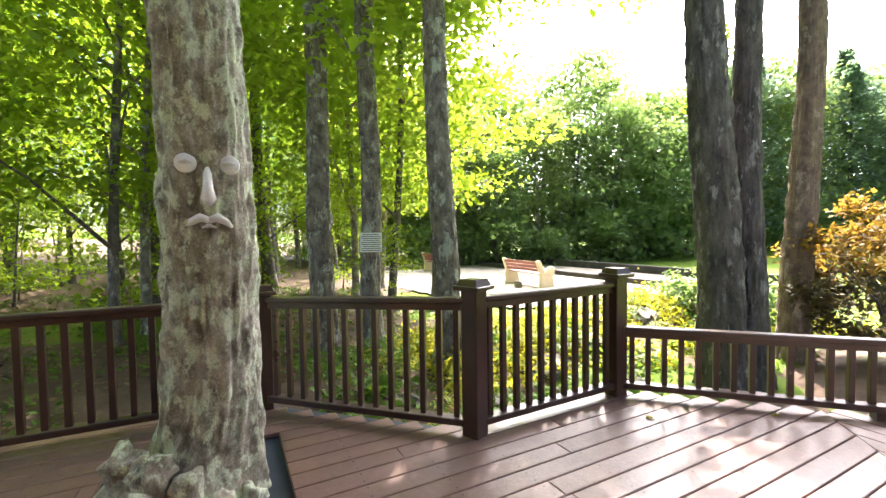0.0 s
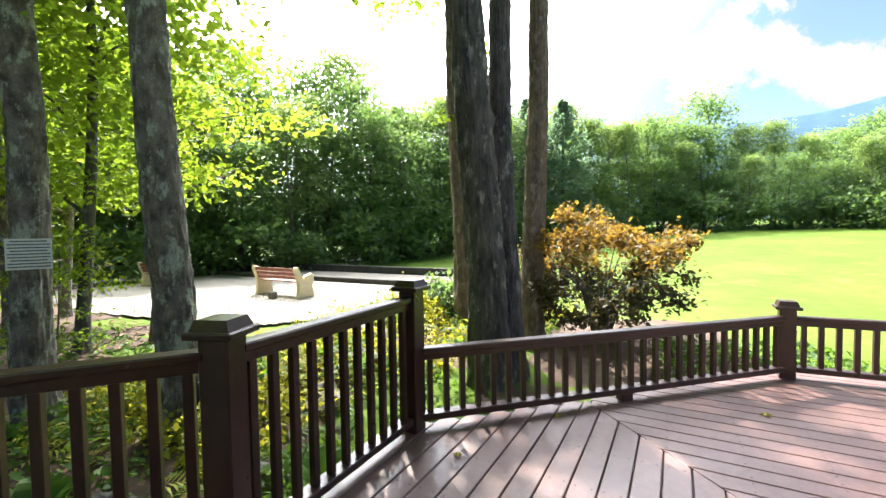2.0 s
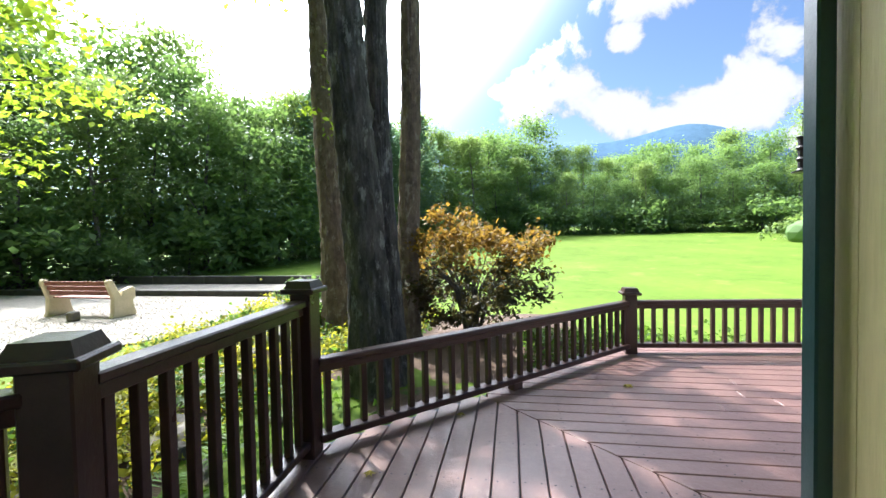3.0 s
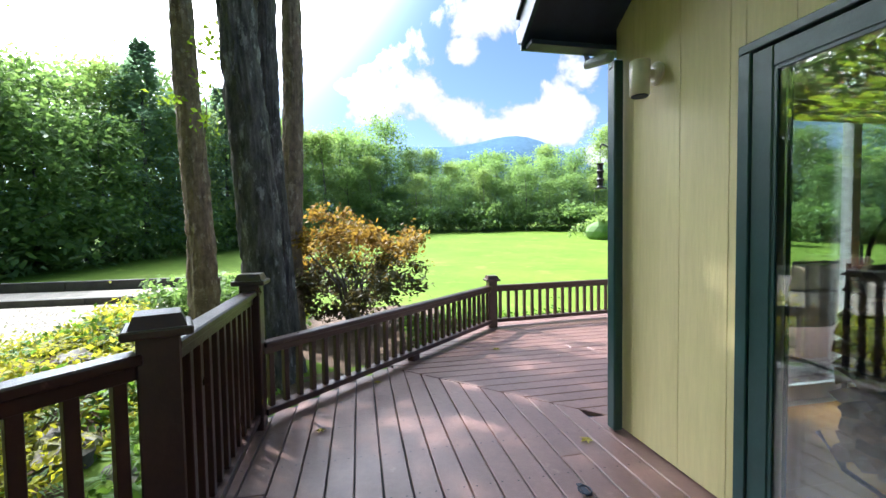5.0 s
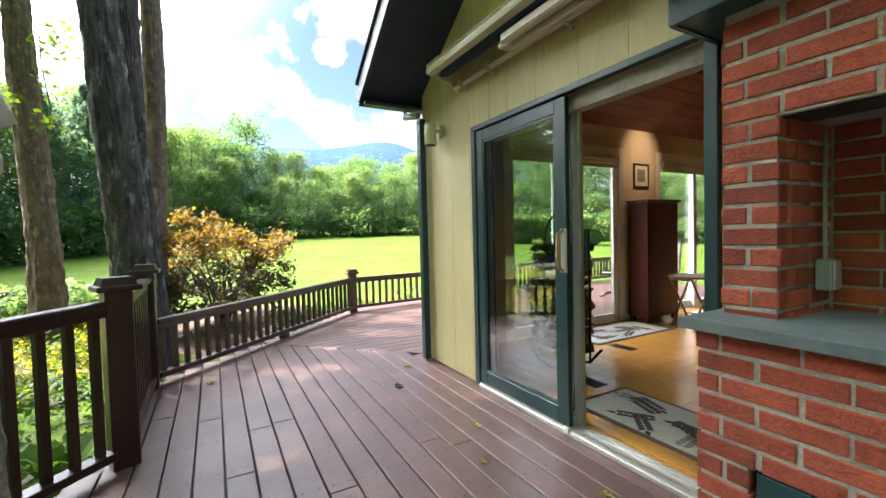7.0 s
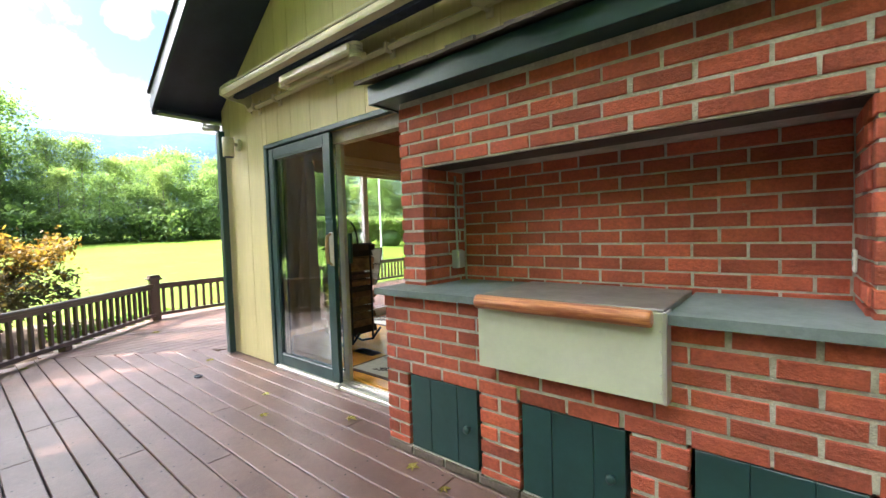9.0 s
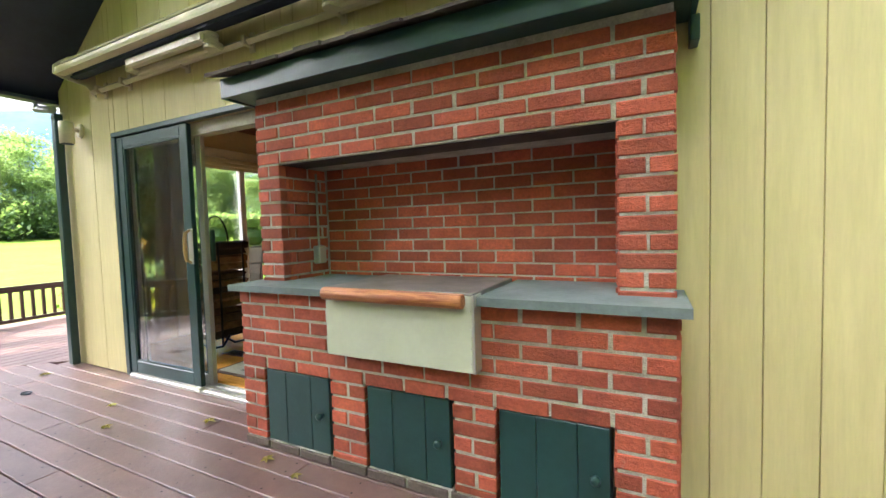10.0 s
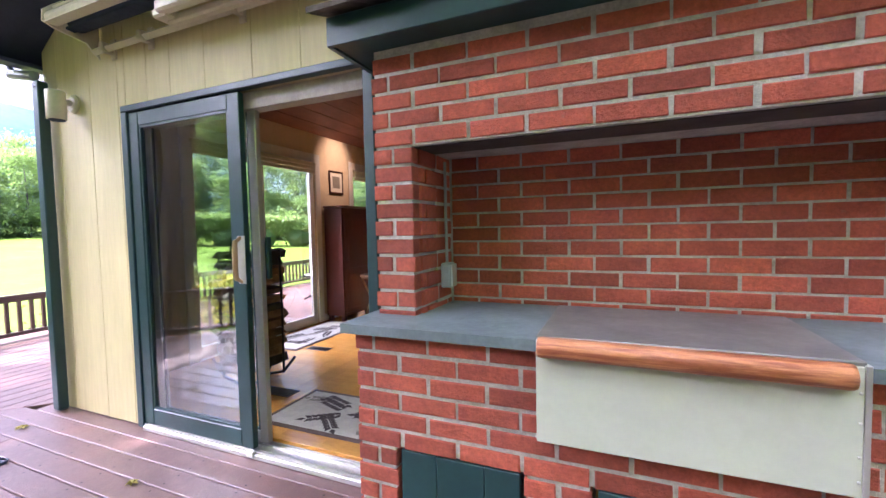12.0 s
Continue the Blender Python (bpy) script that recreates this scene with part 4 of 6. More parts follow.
part("bracket", one_box(FX0 - 0.012, FX0 + 0.02, 0.004, 0.10, 1.85, 1.944, 0.004), M_GREEN, canopy)

# ---- folded awning above the door ----
M_AWN_DARK = mat("awning_cloth", (0.022, 0.035, 0.065), (0.016, 0.026, 0.05), scale=20, rough=0.9, fine=0.2)
awn = thing("awning", "folded retractable awning with cream metal bars", "awning", (-0.8, 0.15, 2.4))
AX0, AX1 = -3.3, 1.34


def bar(name, pts, label="", material=None):
    return part(name, profile_x(bmesh.new(), pts, AX0, AX1), material or M_CREAM, awn, label)


def ring(cy, cz, r, n=12, sy=1.0):
    return [(cy + r * sy * math.cos(2 * math.pi * k / n), cz + r * math.sin(2 * math.pi * k / n)) for k in range(n)]


bar("hood_profile", [(0.03, 2.60), (0.10, 2.645), (0.20, 2.635), (0.255, 2.585), (0.25, 2.575), (0.195, 2.61), (0.10, 2.62), (0.035, 2.58)])
bar("front_bar", ring(0.268, 2.512, 0.034, 14, 0.85), "cream front bar")
bar("lower_lip", [(0.235, 2.478), (0.300, 2.475), (0.302, 2.484), (0.240, 2.490)])
bar("cloth_roll", ring(0.135, 2.545, 0.062, 14), "dark rolled cloth", M_AWN_DARK)
bar("back_bar", ring(0.05, 2.40, 0.024, 4), "square torsion bar")
bar("cloth_flap", [(0.15, 2.475), (0.195, 2.480), (0.195, 2.492), (0.15, 2.49)], "", M_AWN_DARK)
for xx in (1.22, 0.86, 0.12, -0.55, -1.3, -2.2, -3.0):
    bm = one_box(xx - 0.022, xx + 0.022, 0.001, 0.016, 2.345, 2.47, 0.003)
    box(bm, xx - 0.018, xx + 0.018, 0.016, 0.085, 2.372, 2.430, 0.006)
    part("bracket", bm, M_CREAM, awn)
for xx, s in ((0.50, 1), (-2.2, -1)):
    bm = one_box(min(xx, xx - 0.86 * s), max(xx, xx - 0.86 * s), 0.165, 0.225, 2.385, 2.448, 0.012)
    part("folding_arm", bm, M_CREAM, awn, "cream folded arm")
    bm = one_box(min(xx + 0.02 * s, xx - 0.90 * s), max(xx + 0.02 * s, xx - 0.90 * s), 0.095, 0.145, 2.360, 2.405, 0.010)
    part("folding_arm", bm, M_CREAM, awn)
    bm = bmesh.new()
    for dz in (2.352, 2.378, 2.404, 2.430):
        tube(bm, [(xx - 0.86 * s, 0.16, dz), (xx - 0.86 * s, 0.16, dz + 0.02)], [0.046, 0.046], 12)
    part("elbow_joint", bm, M_CREAM, awn)
    bm = one_box(xx - 0.05, xx + 0.05, 0.08, 0.20, 2.375, 2.425, 0.01)
    part("shoulder", bm, M_CREAM, awn)
for xx in (AX1 + 0.001, AX0 - 0.013):
    part("end_cap", profile_x(bmesh.new(), [(0.02, 2.36), (0.09, 2.44), (0.245, 2.462), (0.305, 2.485), (0.300, 2.55), (0.262, 2.59), (0.20, 2.645), (0.10, 2.655), (0.02, 2.61)], xx, xx + 0.012), M_CREAM, awn, "cream end cap")

# ---- cylinder wall lamp ----
lamp = thing("wall_lamp", "cream metal cylinder lamp on the yellow siding", "lamp", (1.69, 0.1, 2.0))
bm = bmesh.new()
tube(bm, [(1.69, 0.105, 2.0100), (1.69, 0.105, 2.0130), (1.69, 0.105, 2.1900), (1.69, 0.105, 2.1950)], [0.050, 0.053, 0.053, 0.050], 24)
part("cylinder", bm, M_CREAM, lamp, "", True)
# solid disc, coloured dark for the shade inside the lamp's mouth
bm = bmesh.new()
tube(bm, [(1.69, 0.105, 2.0040), (1.69, 0.105, 2.0095)], [0.044, 0.044], 20)
part("aperture", bm, M_SOFFIT, lamp, "dark disc in place of the shaded underside")
part("arm", one_box(1.67, 1.71, 0.02, 0.06, 2.1150, 2.1550, 0.008), M_CREAM, lamp)
bm = bmesh.new()
tube(bm, [(1.69, -0.001, 2.1350), (1.69, 0.012, 2.1350), (1.69, 0.022, 2.1350)], [0.062, 0.062, 0.045], 18)
part("back_plate", bm, M_CREAM, lamp)

# floor plug lying on the deck planks
plug = thing("deck_cleat", "small dark metal ring fitting lying on the planks", "fitting", (1.46, 0.57, 0))
bm = bmesh.new()
tube(bm, [(1.46 + 0.035 * math.cos(t), 0.57 + 0.03 * math.sin(t), 0.010) for t in steps(0, 2 * math.pi, 14)], [0.005] * 15, 6)
part("ring", bm, M_SOFFIT, plug)
bm = one_box(1.42, 1.52, 0.555, 0.585, 0.001, 0.008, 0.002)
part("plate", bm, M_SOFFIT, plug)

# ---- trees ----
def crown_points(seed, n, lo, hi, radius, clusters, spread, flat=0.35, top=0.35, lean=(0, 0), low=0.5):
    """Leaf centres in layered sprays round a trunk; radius at mid height, narrowing to the top."""
    g = np.random.default_rng(seed)
    h = g.uniform(0, 1, clusters) ** 0.85
    prof = np.where(h < 0.35, low + (1 - low) * h / 0.35, 1 - (1 - top) * (np.maximum(h - 0.35, 0) / 0.65) ** 1.5)
    a = g.uniform(0, 2 * math.pi, clusters)
    lump = 1 + 0.28 * np.sin(a * 3 + seed) * np.cos(h * 5 + seed)
    r = radius * prof * lump * np.sqrt(g.uniform(0.12, 1.0, clusters))
    cs = np.stack([r * np.cos(a) + lean[0] * h, r * np.sin(a) + lean[1] * h, lo + (hi - lo) * h], 1)
    pick = g.integers(0, clusters, n)
    off = g.normal(0, 1, (n, 3)) * np.array([spread, spread, spread * flat])
    return cs[pick] + off, cs, g


def build_tree(name, label, seed, height, lo, radius, trunk_r, n, leaf_size, leaf_material, bark, clusters=90, spread=0.55, flat=0.4, top=0.35,
               trunk_top=0.85, bend=0.25, category="tree", group="", low=0.5, rough=0.10, sides=12, limbs=9):
    t = thing(name, label, category, (0, 0, 0), group)
    pts, cs, g = crown_points(seed, n, lo, height, radius, clusters, spread, flat, top, low=low)
    rr = random.Random(seed)
    zs = [-0.25, 0.0, 0.25, 0.7, 1.4, 2.4, 3.6, 5.0, 7.0, 9.5, 12.5, 16, 20]
    zs = [z for z in zs if z < height * trunk_top] + [height * trunk_top]
    ph = rr.uniform(0, 6)
    line = [(bend * math.sin(z * 0.35 + ph) - bend * math.sin(ph), bend * math.cos(z * 0.28 + ph) - bend * math.cos(ph), z) for z in zs]
    rad = [trunk_r * ((1.45 if z < 0.1 else 1.2 if z < 0.4 else 1.0) * (1 - 0.75 * max(0, z) / (height * trunk_top)) + 0.03) for z in zs]
    bm = bmesh.new()
    tube(bm, line, rad, sides, rough, 5.0)
    part("trunk", bm, bark, t, "", True)
    for k in range(limbs):
        bm = bmesh.new()
        c = Vector(cs[k * 7 % len(cs)])
        zb = max(lo * 0.8, c.z - 0.5 * math.hypot(c.x, c.y) - 0.4)
        i = min(range(len(zs)), key=lambda q: abs(zs[q] - zb))
        p = Vector(line[i])
        mid = (p + c) / 2 + Vector((0, 0, 0.15))
        r0 = min(rad[i] * 0.5, 0.10)
        tube(bm, [p, mid, c], [r0, r0 * 0.6, r0 * 0.15], 6)
        part("limb", bm, bark, t)
    me = leaves_mesh("crown", pts, leaf_size, leaf_material, g, 0.55)
    ob = under(new("crown", me), t)
    return t


def conifer(name, label, seed, height, radius, n, size, group=""):
    t = thing(name, label, "tree", (0, 0, 0), group)
    g = np.random.default_rng(seed)
    bm = bmesh.new()
    tube(bm, [(0, 0, -0.3), (0, 0, height * 0.5), (0, 0, height * 0.98)], [0.22, 0.14, 0.02], 7)
    part("trunk", bm, M_BARK_DARK, t)
    tiers = int(height * 1.35)
    hz = g.integers(0, tiers, n) / tiers
    nb = 6
    k = g.integers(0, nb, n)
    a = k * 2 * math.pi / nb + hz * 37.0 + g.normal(0, 0.14, n)
    f = g.uniform(0.1, 1, n) ** 0.7
    r = radius * (1 - hz ** 1.9) * f * (0.85 + 0.30 * np.sin(k * 2.3 + hz * 50)) + 0.1
    z = height * (0.06 + 0.94 * hz) + 0.14 * r - 0.035 * r * r + g.normal(0, 0.24, n)
    pts = np.stack([r * np.cos(a), r * np.sin(a), z], 1) + g.normal(0, 0.06, (n, 3))
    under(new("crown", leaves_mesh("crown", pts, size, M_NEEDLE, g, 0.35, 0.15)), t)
    return t


def put(t, x, y, turn=0.0, s=1.0, z=None):
    t.matrix_basis = pose(x, y, (lawn_z(x, y) if z is None else z) - 0.02, 0, 0, turn) @ Matrix.Scale(s, 4)
    return t


def copy_to(t, x, y, turn=0.0, s=1.0, z=None):
    c = copy_thing(t, pose(x, y, (lawn_z(x, y) if z is None else z) - 0.02, 0, 0, turn))
    c.scale = (s, s, s)
    return c


# the far edge of the lawn: mixed broadleaf trees, pines and brush, by bearing and distance from the deck
def edge(bearing):
    """Distance of the woods at a bearing in degrees from +x towards +y."""
    pts = [(-75, 46), (-50, 46), (-38, 50), (-22, 52), (-8, 50), (5, 45), (14, 38), (22, 33), (32, 30), (42, 27), (52, 25), (62, 25), (75, 26)]
    for (b0, d0), (b1, d1) in zip(pts, pts[1:]):
        if b0 <= bearing <= b1:
            return d0 + (d1 - d0) * (bearing - b0) / (b1 - b0)
    return 30


FAR = "tall leafy green trees at the far edge of the lawn"
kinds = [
    build_tree("far_tree", "tall leafy green maple at the edge of the lawn", 11, 13.0, 0.8, 3.6, 0.2, 6500, 0.29, M_LEAF_FAR_HAZED, M_BARK_DARK, 88, 0.80, 0.55, 0.35, group="woods at the lawn edge", low=0.75, limbs=8),
    build_tree("far_tree", "tall pale green ash at the edge of the lawn", 12, 14.5, 1.4, 3.0, 0.2, 6500, 0.28, M_LEAF_PALE_HAZED, M_BARK, 88, 0.80, 0.55, 0.3, group="woods at the lawn edge", low=0.7, limbs=8),
    build_tree("far_tree", "broad dark green tree at the edge of the lawn", 13, 11.0, 0.4, 4.0, 0.2, 6500, 0.30, M_LEAF_FAR_HAZED, M_BARK_DARK, 88, 0.80, 0.55, 0.45, group="woods at the lawn edge", low=0.85, limbs=8),
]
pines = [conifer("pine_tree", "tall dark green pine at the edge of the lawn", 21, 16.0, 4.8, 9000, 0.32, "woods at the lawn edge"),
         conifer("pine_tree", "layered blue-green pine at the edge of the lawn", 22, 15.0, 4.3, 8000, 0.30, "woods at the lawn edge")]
brush = build_tree("shrub", "low dark green brush under the trees", 31, 2.6, 0.1, 1.9, 0.05, 1500, 0.30, M_LEAF_FAR_HAZED, M_BARK_DARK, 40, 0.45, 0.6, 0.6, category="shrub", group="brush under the woods", low=0.9, limbs=0)
rng = random.Random(77)
first = set()


def plant(t, x, y, s):
    if t.name in first:
        return copy_to(t, x, y, rng.uniform(0, 360), s)
    first.add(t.name)
    return put(t, x, y, rng.uniform(0, 360), s)


for row, (extra, step, hs) in enumerate(((0.5, 3.3, 0.66), (4.0, 3.9, 0.88), (9.0, 5.0, 1.08))):
    b = -74.0 + row
    while b < 78:
        d = edge(b) + extra + rng.uniform(-1.0, 1.6)
        a = radians(b)
        x, y = d * math.cos(a), d * math.sin(a)
        pick = rng.random()
        if 13 < b < 29 and (row == 0 and pick < 0.75 or row == 1 and pick < 0.4):
            t = pines[rng.random() < 0.4]
        else:
            t = rng.choice(kinds)
        plant(t, x, y, (0.92 if t in pines else hs) * rng.uniform(0.80, 1.12) * (0.80 if b < -2 else 1.0))
        b += step * 50 / d * rng.uniform(0.8, 1.2) * 0.9
b = -74.0
while b < 78:
    d = edge(b) - 0.8 + rng.uniform(-0.8, 0.8)
    plant(brush, d * math.cos(radians(b)), d * math.sin(radians(b)), rng.uniform(0.6, 1.25))
    b += 2.9 * 45 / d * rng.uniform(0.7, 1.3)

# far hills, the blue of distance haze put into their colour
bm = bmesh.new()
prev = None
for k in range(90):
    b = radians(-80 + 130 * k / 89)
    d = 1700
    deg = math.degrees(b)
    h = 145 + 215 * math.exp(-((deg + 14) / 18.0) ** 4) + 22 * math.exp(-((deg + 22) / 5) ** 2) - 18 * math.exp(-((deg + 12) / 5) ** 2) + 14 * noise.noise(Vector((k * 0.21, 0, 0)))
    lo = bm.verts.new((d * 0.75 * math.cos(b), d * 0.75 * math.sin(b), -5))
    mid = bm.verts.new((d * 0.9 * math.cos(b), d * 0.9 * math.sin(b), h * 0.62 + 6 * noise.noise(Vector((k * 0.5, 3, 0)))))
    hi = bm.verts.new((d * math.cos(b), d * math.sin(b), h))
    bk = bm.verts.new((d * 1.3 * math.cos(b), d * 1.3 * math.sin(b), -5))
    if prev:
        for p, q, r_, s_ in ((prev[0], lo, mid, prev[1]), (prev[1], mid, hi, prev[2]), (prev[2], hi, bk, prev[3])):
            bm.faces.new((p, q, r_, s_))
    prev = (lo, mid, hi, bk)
setting("backdrop_hills", bm, M_HILL_HAZED, "long wooded hill far behind the trees, haze blue in its colour", "hill", True)


# ---- trunks beside the deck ----
def bark_trunk(centre, radius, z0, z1, step=0.10, sides=96, ridge=0.10, lump=0.08, seed=0.0):
    """A lumpy trunk with furrowed bark; centre and radius are functions of height."""
    bm = bmesh.new()
    rings = []
    n = int((z1 - z0) / step)
    for i in range(n + 1):
        z = z0 + (z1 - z0) * i / n
        cx, cy = centre(z)
        r = radius(z)
        ring = []
        for k in range(sides):
            a = 2 * math.pi * k / sides
            c, s = math.cos(a), math.sin(a)
            f = noise.noise(Vector((c * 4.6 + seed, s * 4.6, z * 3.2)))
            g = noise.noise(Vector((c * 2 + seed, s * 2, z * 0.9)))
            h = noise.noise(Vector((c * 11 + seed, s * 11, z * 11)))
            rr = r * (1 + lump * g) + min(r, 0.25) * (ridge * (abs(f) - 0.25) + ridge * 0.35 * h)
            ring.append(bm.verts.new((cx + rr * c, cy + rr * s, z)))
        rings.append(ring)
    for p, q in zip(rings, rings[1:]):
        for k in range(sides):
            bm.faces.new((p[k], p[(k + 1) % sides], q[(k + 1) % sides], q[k]))
    bm.faces.new(rings[0][::-1])
    bm.faces.new(rings[-1])
    return bm


M_BARK_WOOD = mat("woodland_bark", (0.25, 0.22, 0.18), (0.080, 0.068, 0.055), scale=10, rough=0.95, bump=1.0, bscale=26, stretch=(1, 1, 0.6), fine=0.55,
                  c3=(0.40, 0.42, 0.33), s3=7, p3=0.53)
M_BARK_MOSS = mat("lichen_bark", (0.46, 0.43, 0.37), (0.145, 0.125, 0.10), scale=13, rough=0.95, bump=1.0, bscale=28, stretch=(1, 1, 0.75), fine=0.6,
                  c3=(0.56, 0.61, 0.48), s3=11, p3=0.50)
M_MOSS = leaf_mat("moss", (0.16, 0.19, 0.02), (0.11, 0.15, 0.018), (0.30, 0.34, 0.03), 0.25, island=0.3)
M_STONE = mat("mossy_stone", (0.17, 0.155, 0.135), (0.09, 0.083, 0.072), scale=4, rough=0.9, bump=0.9, bscale=24, fine=0.4, c3=(0.17, 0.17, 0.03), s3=2.2, p3=0.52)
# ground plants in two tones: sunlight painted yellow-green, shade painted darker green
M_FERN_LIT = leaf_mat("sunlit_fern", (0.26, 0.26, 0.020), (0.17, 0.20, 0.016), (0.52, 0.50, 0.030), 0.45, island=0.4)
M_FERN_SHADED = leaf_mat("shaded_groundcover", (0.070, 0.140, 0.022), (0.050, 0.105, 0.018), (0.17, 0.30, 0.03), 0.38, island=0.4)
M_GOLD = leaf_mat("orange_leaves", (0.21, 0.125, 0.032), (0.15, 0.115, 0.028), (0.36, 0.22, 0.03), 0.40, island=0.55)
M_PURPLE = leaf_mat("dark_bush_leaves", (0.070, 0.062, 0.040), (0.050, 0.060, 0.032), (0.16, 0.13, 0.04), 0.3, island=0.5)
# brighter copy of the maple leaf, with the sunlit yellow-green in its colour
M_LEAF_LIT = leaf_mat("lit_maple_leaves", (0.115, 0.185, 0.025), (0.085, 0.150, 0.02), (0.37, 0.52, 0.030), 0.52, island=0.4)

face_tree = thing("maple_tree", "grey lichen-covered maple trunk growing through the deck", "tree", (-0.30, 2.5, -0.5))
fc = lambda z: (-0.29 - 0.02 * max(0, z - 1) - 0.13 * math.exp(-((z + 0.1) / 0.35) ** 2), 2.52 - 0.03 * max(0, z - 1))
fr_ = lambda z: 0.205 + 0.018 * max(0, 1.7 - z) - 0.006 * max(0, z - 1.7) + 0.135 * math.exp(-((max(z, -0.1) + 0.1) / 0.30) ** 2)
bm = bark_trunk(fc, lambda z: max(0.06, fr_(z)), -0.55, 9.0, 0.04, 110, 0.22, 0.08, 1.0)
rng = random.Random(9)
for c, r in (((-0.62, 2.28, 0.10), 0.13), ((-0.48, 2.20, 0.04), 0.11), ((-0.72, 2.42, 0.02), 0.13), ((-0.55, 2.26, 0.24), 0.09), ((-0.40, 2.22, 0.16), 0.075), ((-0.28, 2.20, 0.02), 0.08), ((-0.66, 2.36, 0.26), 0.09), ((-0.14, 2.26, 0.0), 0.07)):
    blob(bm, c, r, rng.random() * 9, 0.5, 3, (1, 0.9, 1.15))
part("trunk", bm, M_BARK_MOSS, face_tree, "", True)
pts, cs, g = crown_points(5, 2600, 6.0, 12, 3.2, 80, 0.6, 0.35)
under(new("crown", leaves_mesh("crown", pts + np.array([-0.4, 2.6, 0]), 0.15, M_LEAF, g, 0.5)), face_tree)

# carved grey face hung on the trunk: one plain ornament
M_RESIN = mat("grey_resin", (0.82, 0.81, 0.86), (0.70, 0.69, 0.75), scale=14, rough=0.6, bump=0.3, bscale=60, fine=0.2)
bm = bmesh.new()
fy = 2.300
for ex, ey in ((-0.375, fy + 0.012), (-0.190, fy + 0.012)):
    tube(bm, [(ex, ey + 0.03, 1.678), (ex, ey - 0.006, 1.678), (ex, ey - 0.014, 1.678)], [0.047, 0.047, 0.041], 20)
    tube(bm, [(ex - 0.030, ey - 0.014, 1.680), (ex, ey - 0.022, 1.690), (ex + 0.030, ey - 0.014, 1.680)], [0.004, 0.010, 0.004], 8)
    tube(bm, [(ex - 0.034, ey - 0.012, 1.672), (ex, ey - 0.018, 1.664), (ex + 0.034, ey - 0.012, 1.672)], [0.003, 0.006, 0.003], 8)
tube(bm, [(-0.285, fy - 0.002, 1.655), (-0.285, fy - 0.022, 1.63), (-0.284, fy - 0.036, 1.56), (-0.283, fy - 0.052, 1.505), (-0.283, fy - 0.030, 1.485)], [0.010, 0.018, 0.023, 0.034, 0.016], 12)
for sg in (-1, 1):
    tube(bm, [(-0.285, fy - 0.020, 1.405), (-0.285 + sg * 0.035, fy - 0.026, 1.420), (-0.285 + sg * 0.075, fy - 0.016, 1.398), (-0.285 + sg * 0.098, fy - 0.004, 1.372)], [0.016, 0.021, 0.017, 0.008], 12)
tube(bm, [(-0.315, fy - 0.016, 1.372), (-0.285, fy - 0.024, 1.382), (-0.255, fy - 0.016, 1.372)], [0.005, 0.010, 0.005], 10)
orn = tagged(link("tree_face", bm, M_RESIN, True), "grey moulded eyes, nose and mouth hung on the trunk", "ornament")

rim = thing("tree_opening", "dark boxed opening cut in the planks round the trunk", "opening", (-0.4, 2.5, 0), kind="structure")
part("curb", one_box(HOLE[1] - 0.004, HOLE[1] + 0.016, HOLE[2], HOLE[3], -0.2, -0.030, 0.002), M_SOFFIT, rim)
part("curb", one_box(HOLE[0] - 0.016, HOLE[0] + 0.004, HOLE[2], HOLE[3], -0.2, -0.030, 0.002), M_SOFFIT, rim)


def tall_trunk(name, label, at, r, lean, bark, top=12.0, flare=0.5, seed=0.0, crown=None):
    t = thing(name, label, "tree", (at[0], at[1], lawn_z(*at)), "maples beside the deck")
    zb = lawn_z(*at) - 0.15
    c = lambda z: (at[0] + lean[0] * z + 0.03 * math.sin(z * 1.3 + seed), at[1] + lean[1] * z + 0.03 * math.cos(z * 1.1 + seed))
    rad = lambda z: r * (1.05 - 0.045 * (z - 1)) * (1 + flare * math.exp(-((z - zb) / 0.5)))
    part("trunk", bark_trunk(c, rad, zb, top * 0.8, 0.06, 92, 0.25, 0.10, seed), bark, t, "", True)
    if crown:
        n, lo, rr, sd = crown
        pts, cs, g = crown_points(sd, n, lo, top, rr, 95 if n < 20000 else 135, 0.62, 0.35)
        for k in range(10):
            bm = bmesh.new()
            e = Vector(cs[k * 5])
            z = max(5.9 if lo > 5 else 4.6, e.z - 1.5)
            x, y = c(z)
            tube(bm, [(x, y, z), (x + e.x * 0.5, y + e.y * 0.5, (z + e.z) / 2 + 0.3), (x + e.x, y + e.y, e.z)], [0.09, 0.055, 0.015], 7)
            part("limb", bm, bark, t)
        x, y = c(lo)
        # this unseen crown is moved off its trunk and thickened to shade the deck
        if sd == 44:
            x, y = x - 1.0, y + 1.5
        under(new("crown", leaves_mesh("crown", pts + np.array([x, y, 0]), 0.17 if lo > 5 else 0.15, M_LEAF, g, 0.5)), t)
    return t


# the crowns of these four stay out of view, added to shade the deck
tall_trunk("maple_tree", "thick dark furrowed maple trunk close to the railing", (4.72, 2.70), 0.205, (-0.015, 0.045), M_BARK_DARK, 12.0, 0.35, 1.7, (4200, 7.2, 3.9, 41))
tall_trunk("maple_tree", "dark maple trunk joined at the foot to its neighbour", (5.06, 2.58), 0.140, (0.035, 0.03), M_BARK_DARK, 11.0, 0.6, 3.1, (2400, 7.4, 3.2, 42))
tall_trunk("maple_tree", "brown maple trunk standing by the orange bush", (6.25, 2.62), 0.148, (0.030, -0.012), M_BARK_TAN, 12.0, 0.3, 5.3, (1800, 7.4, 3.6, 43))
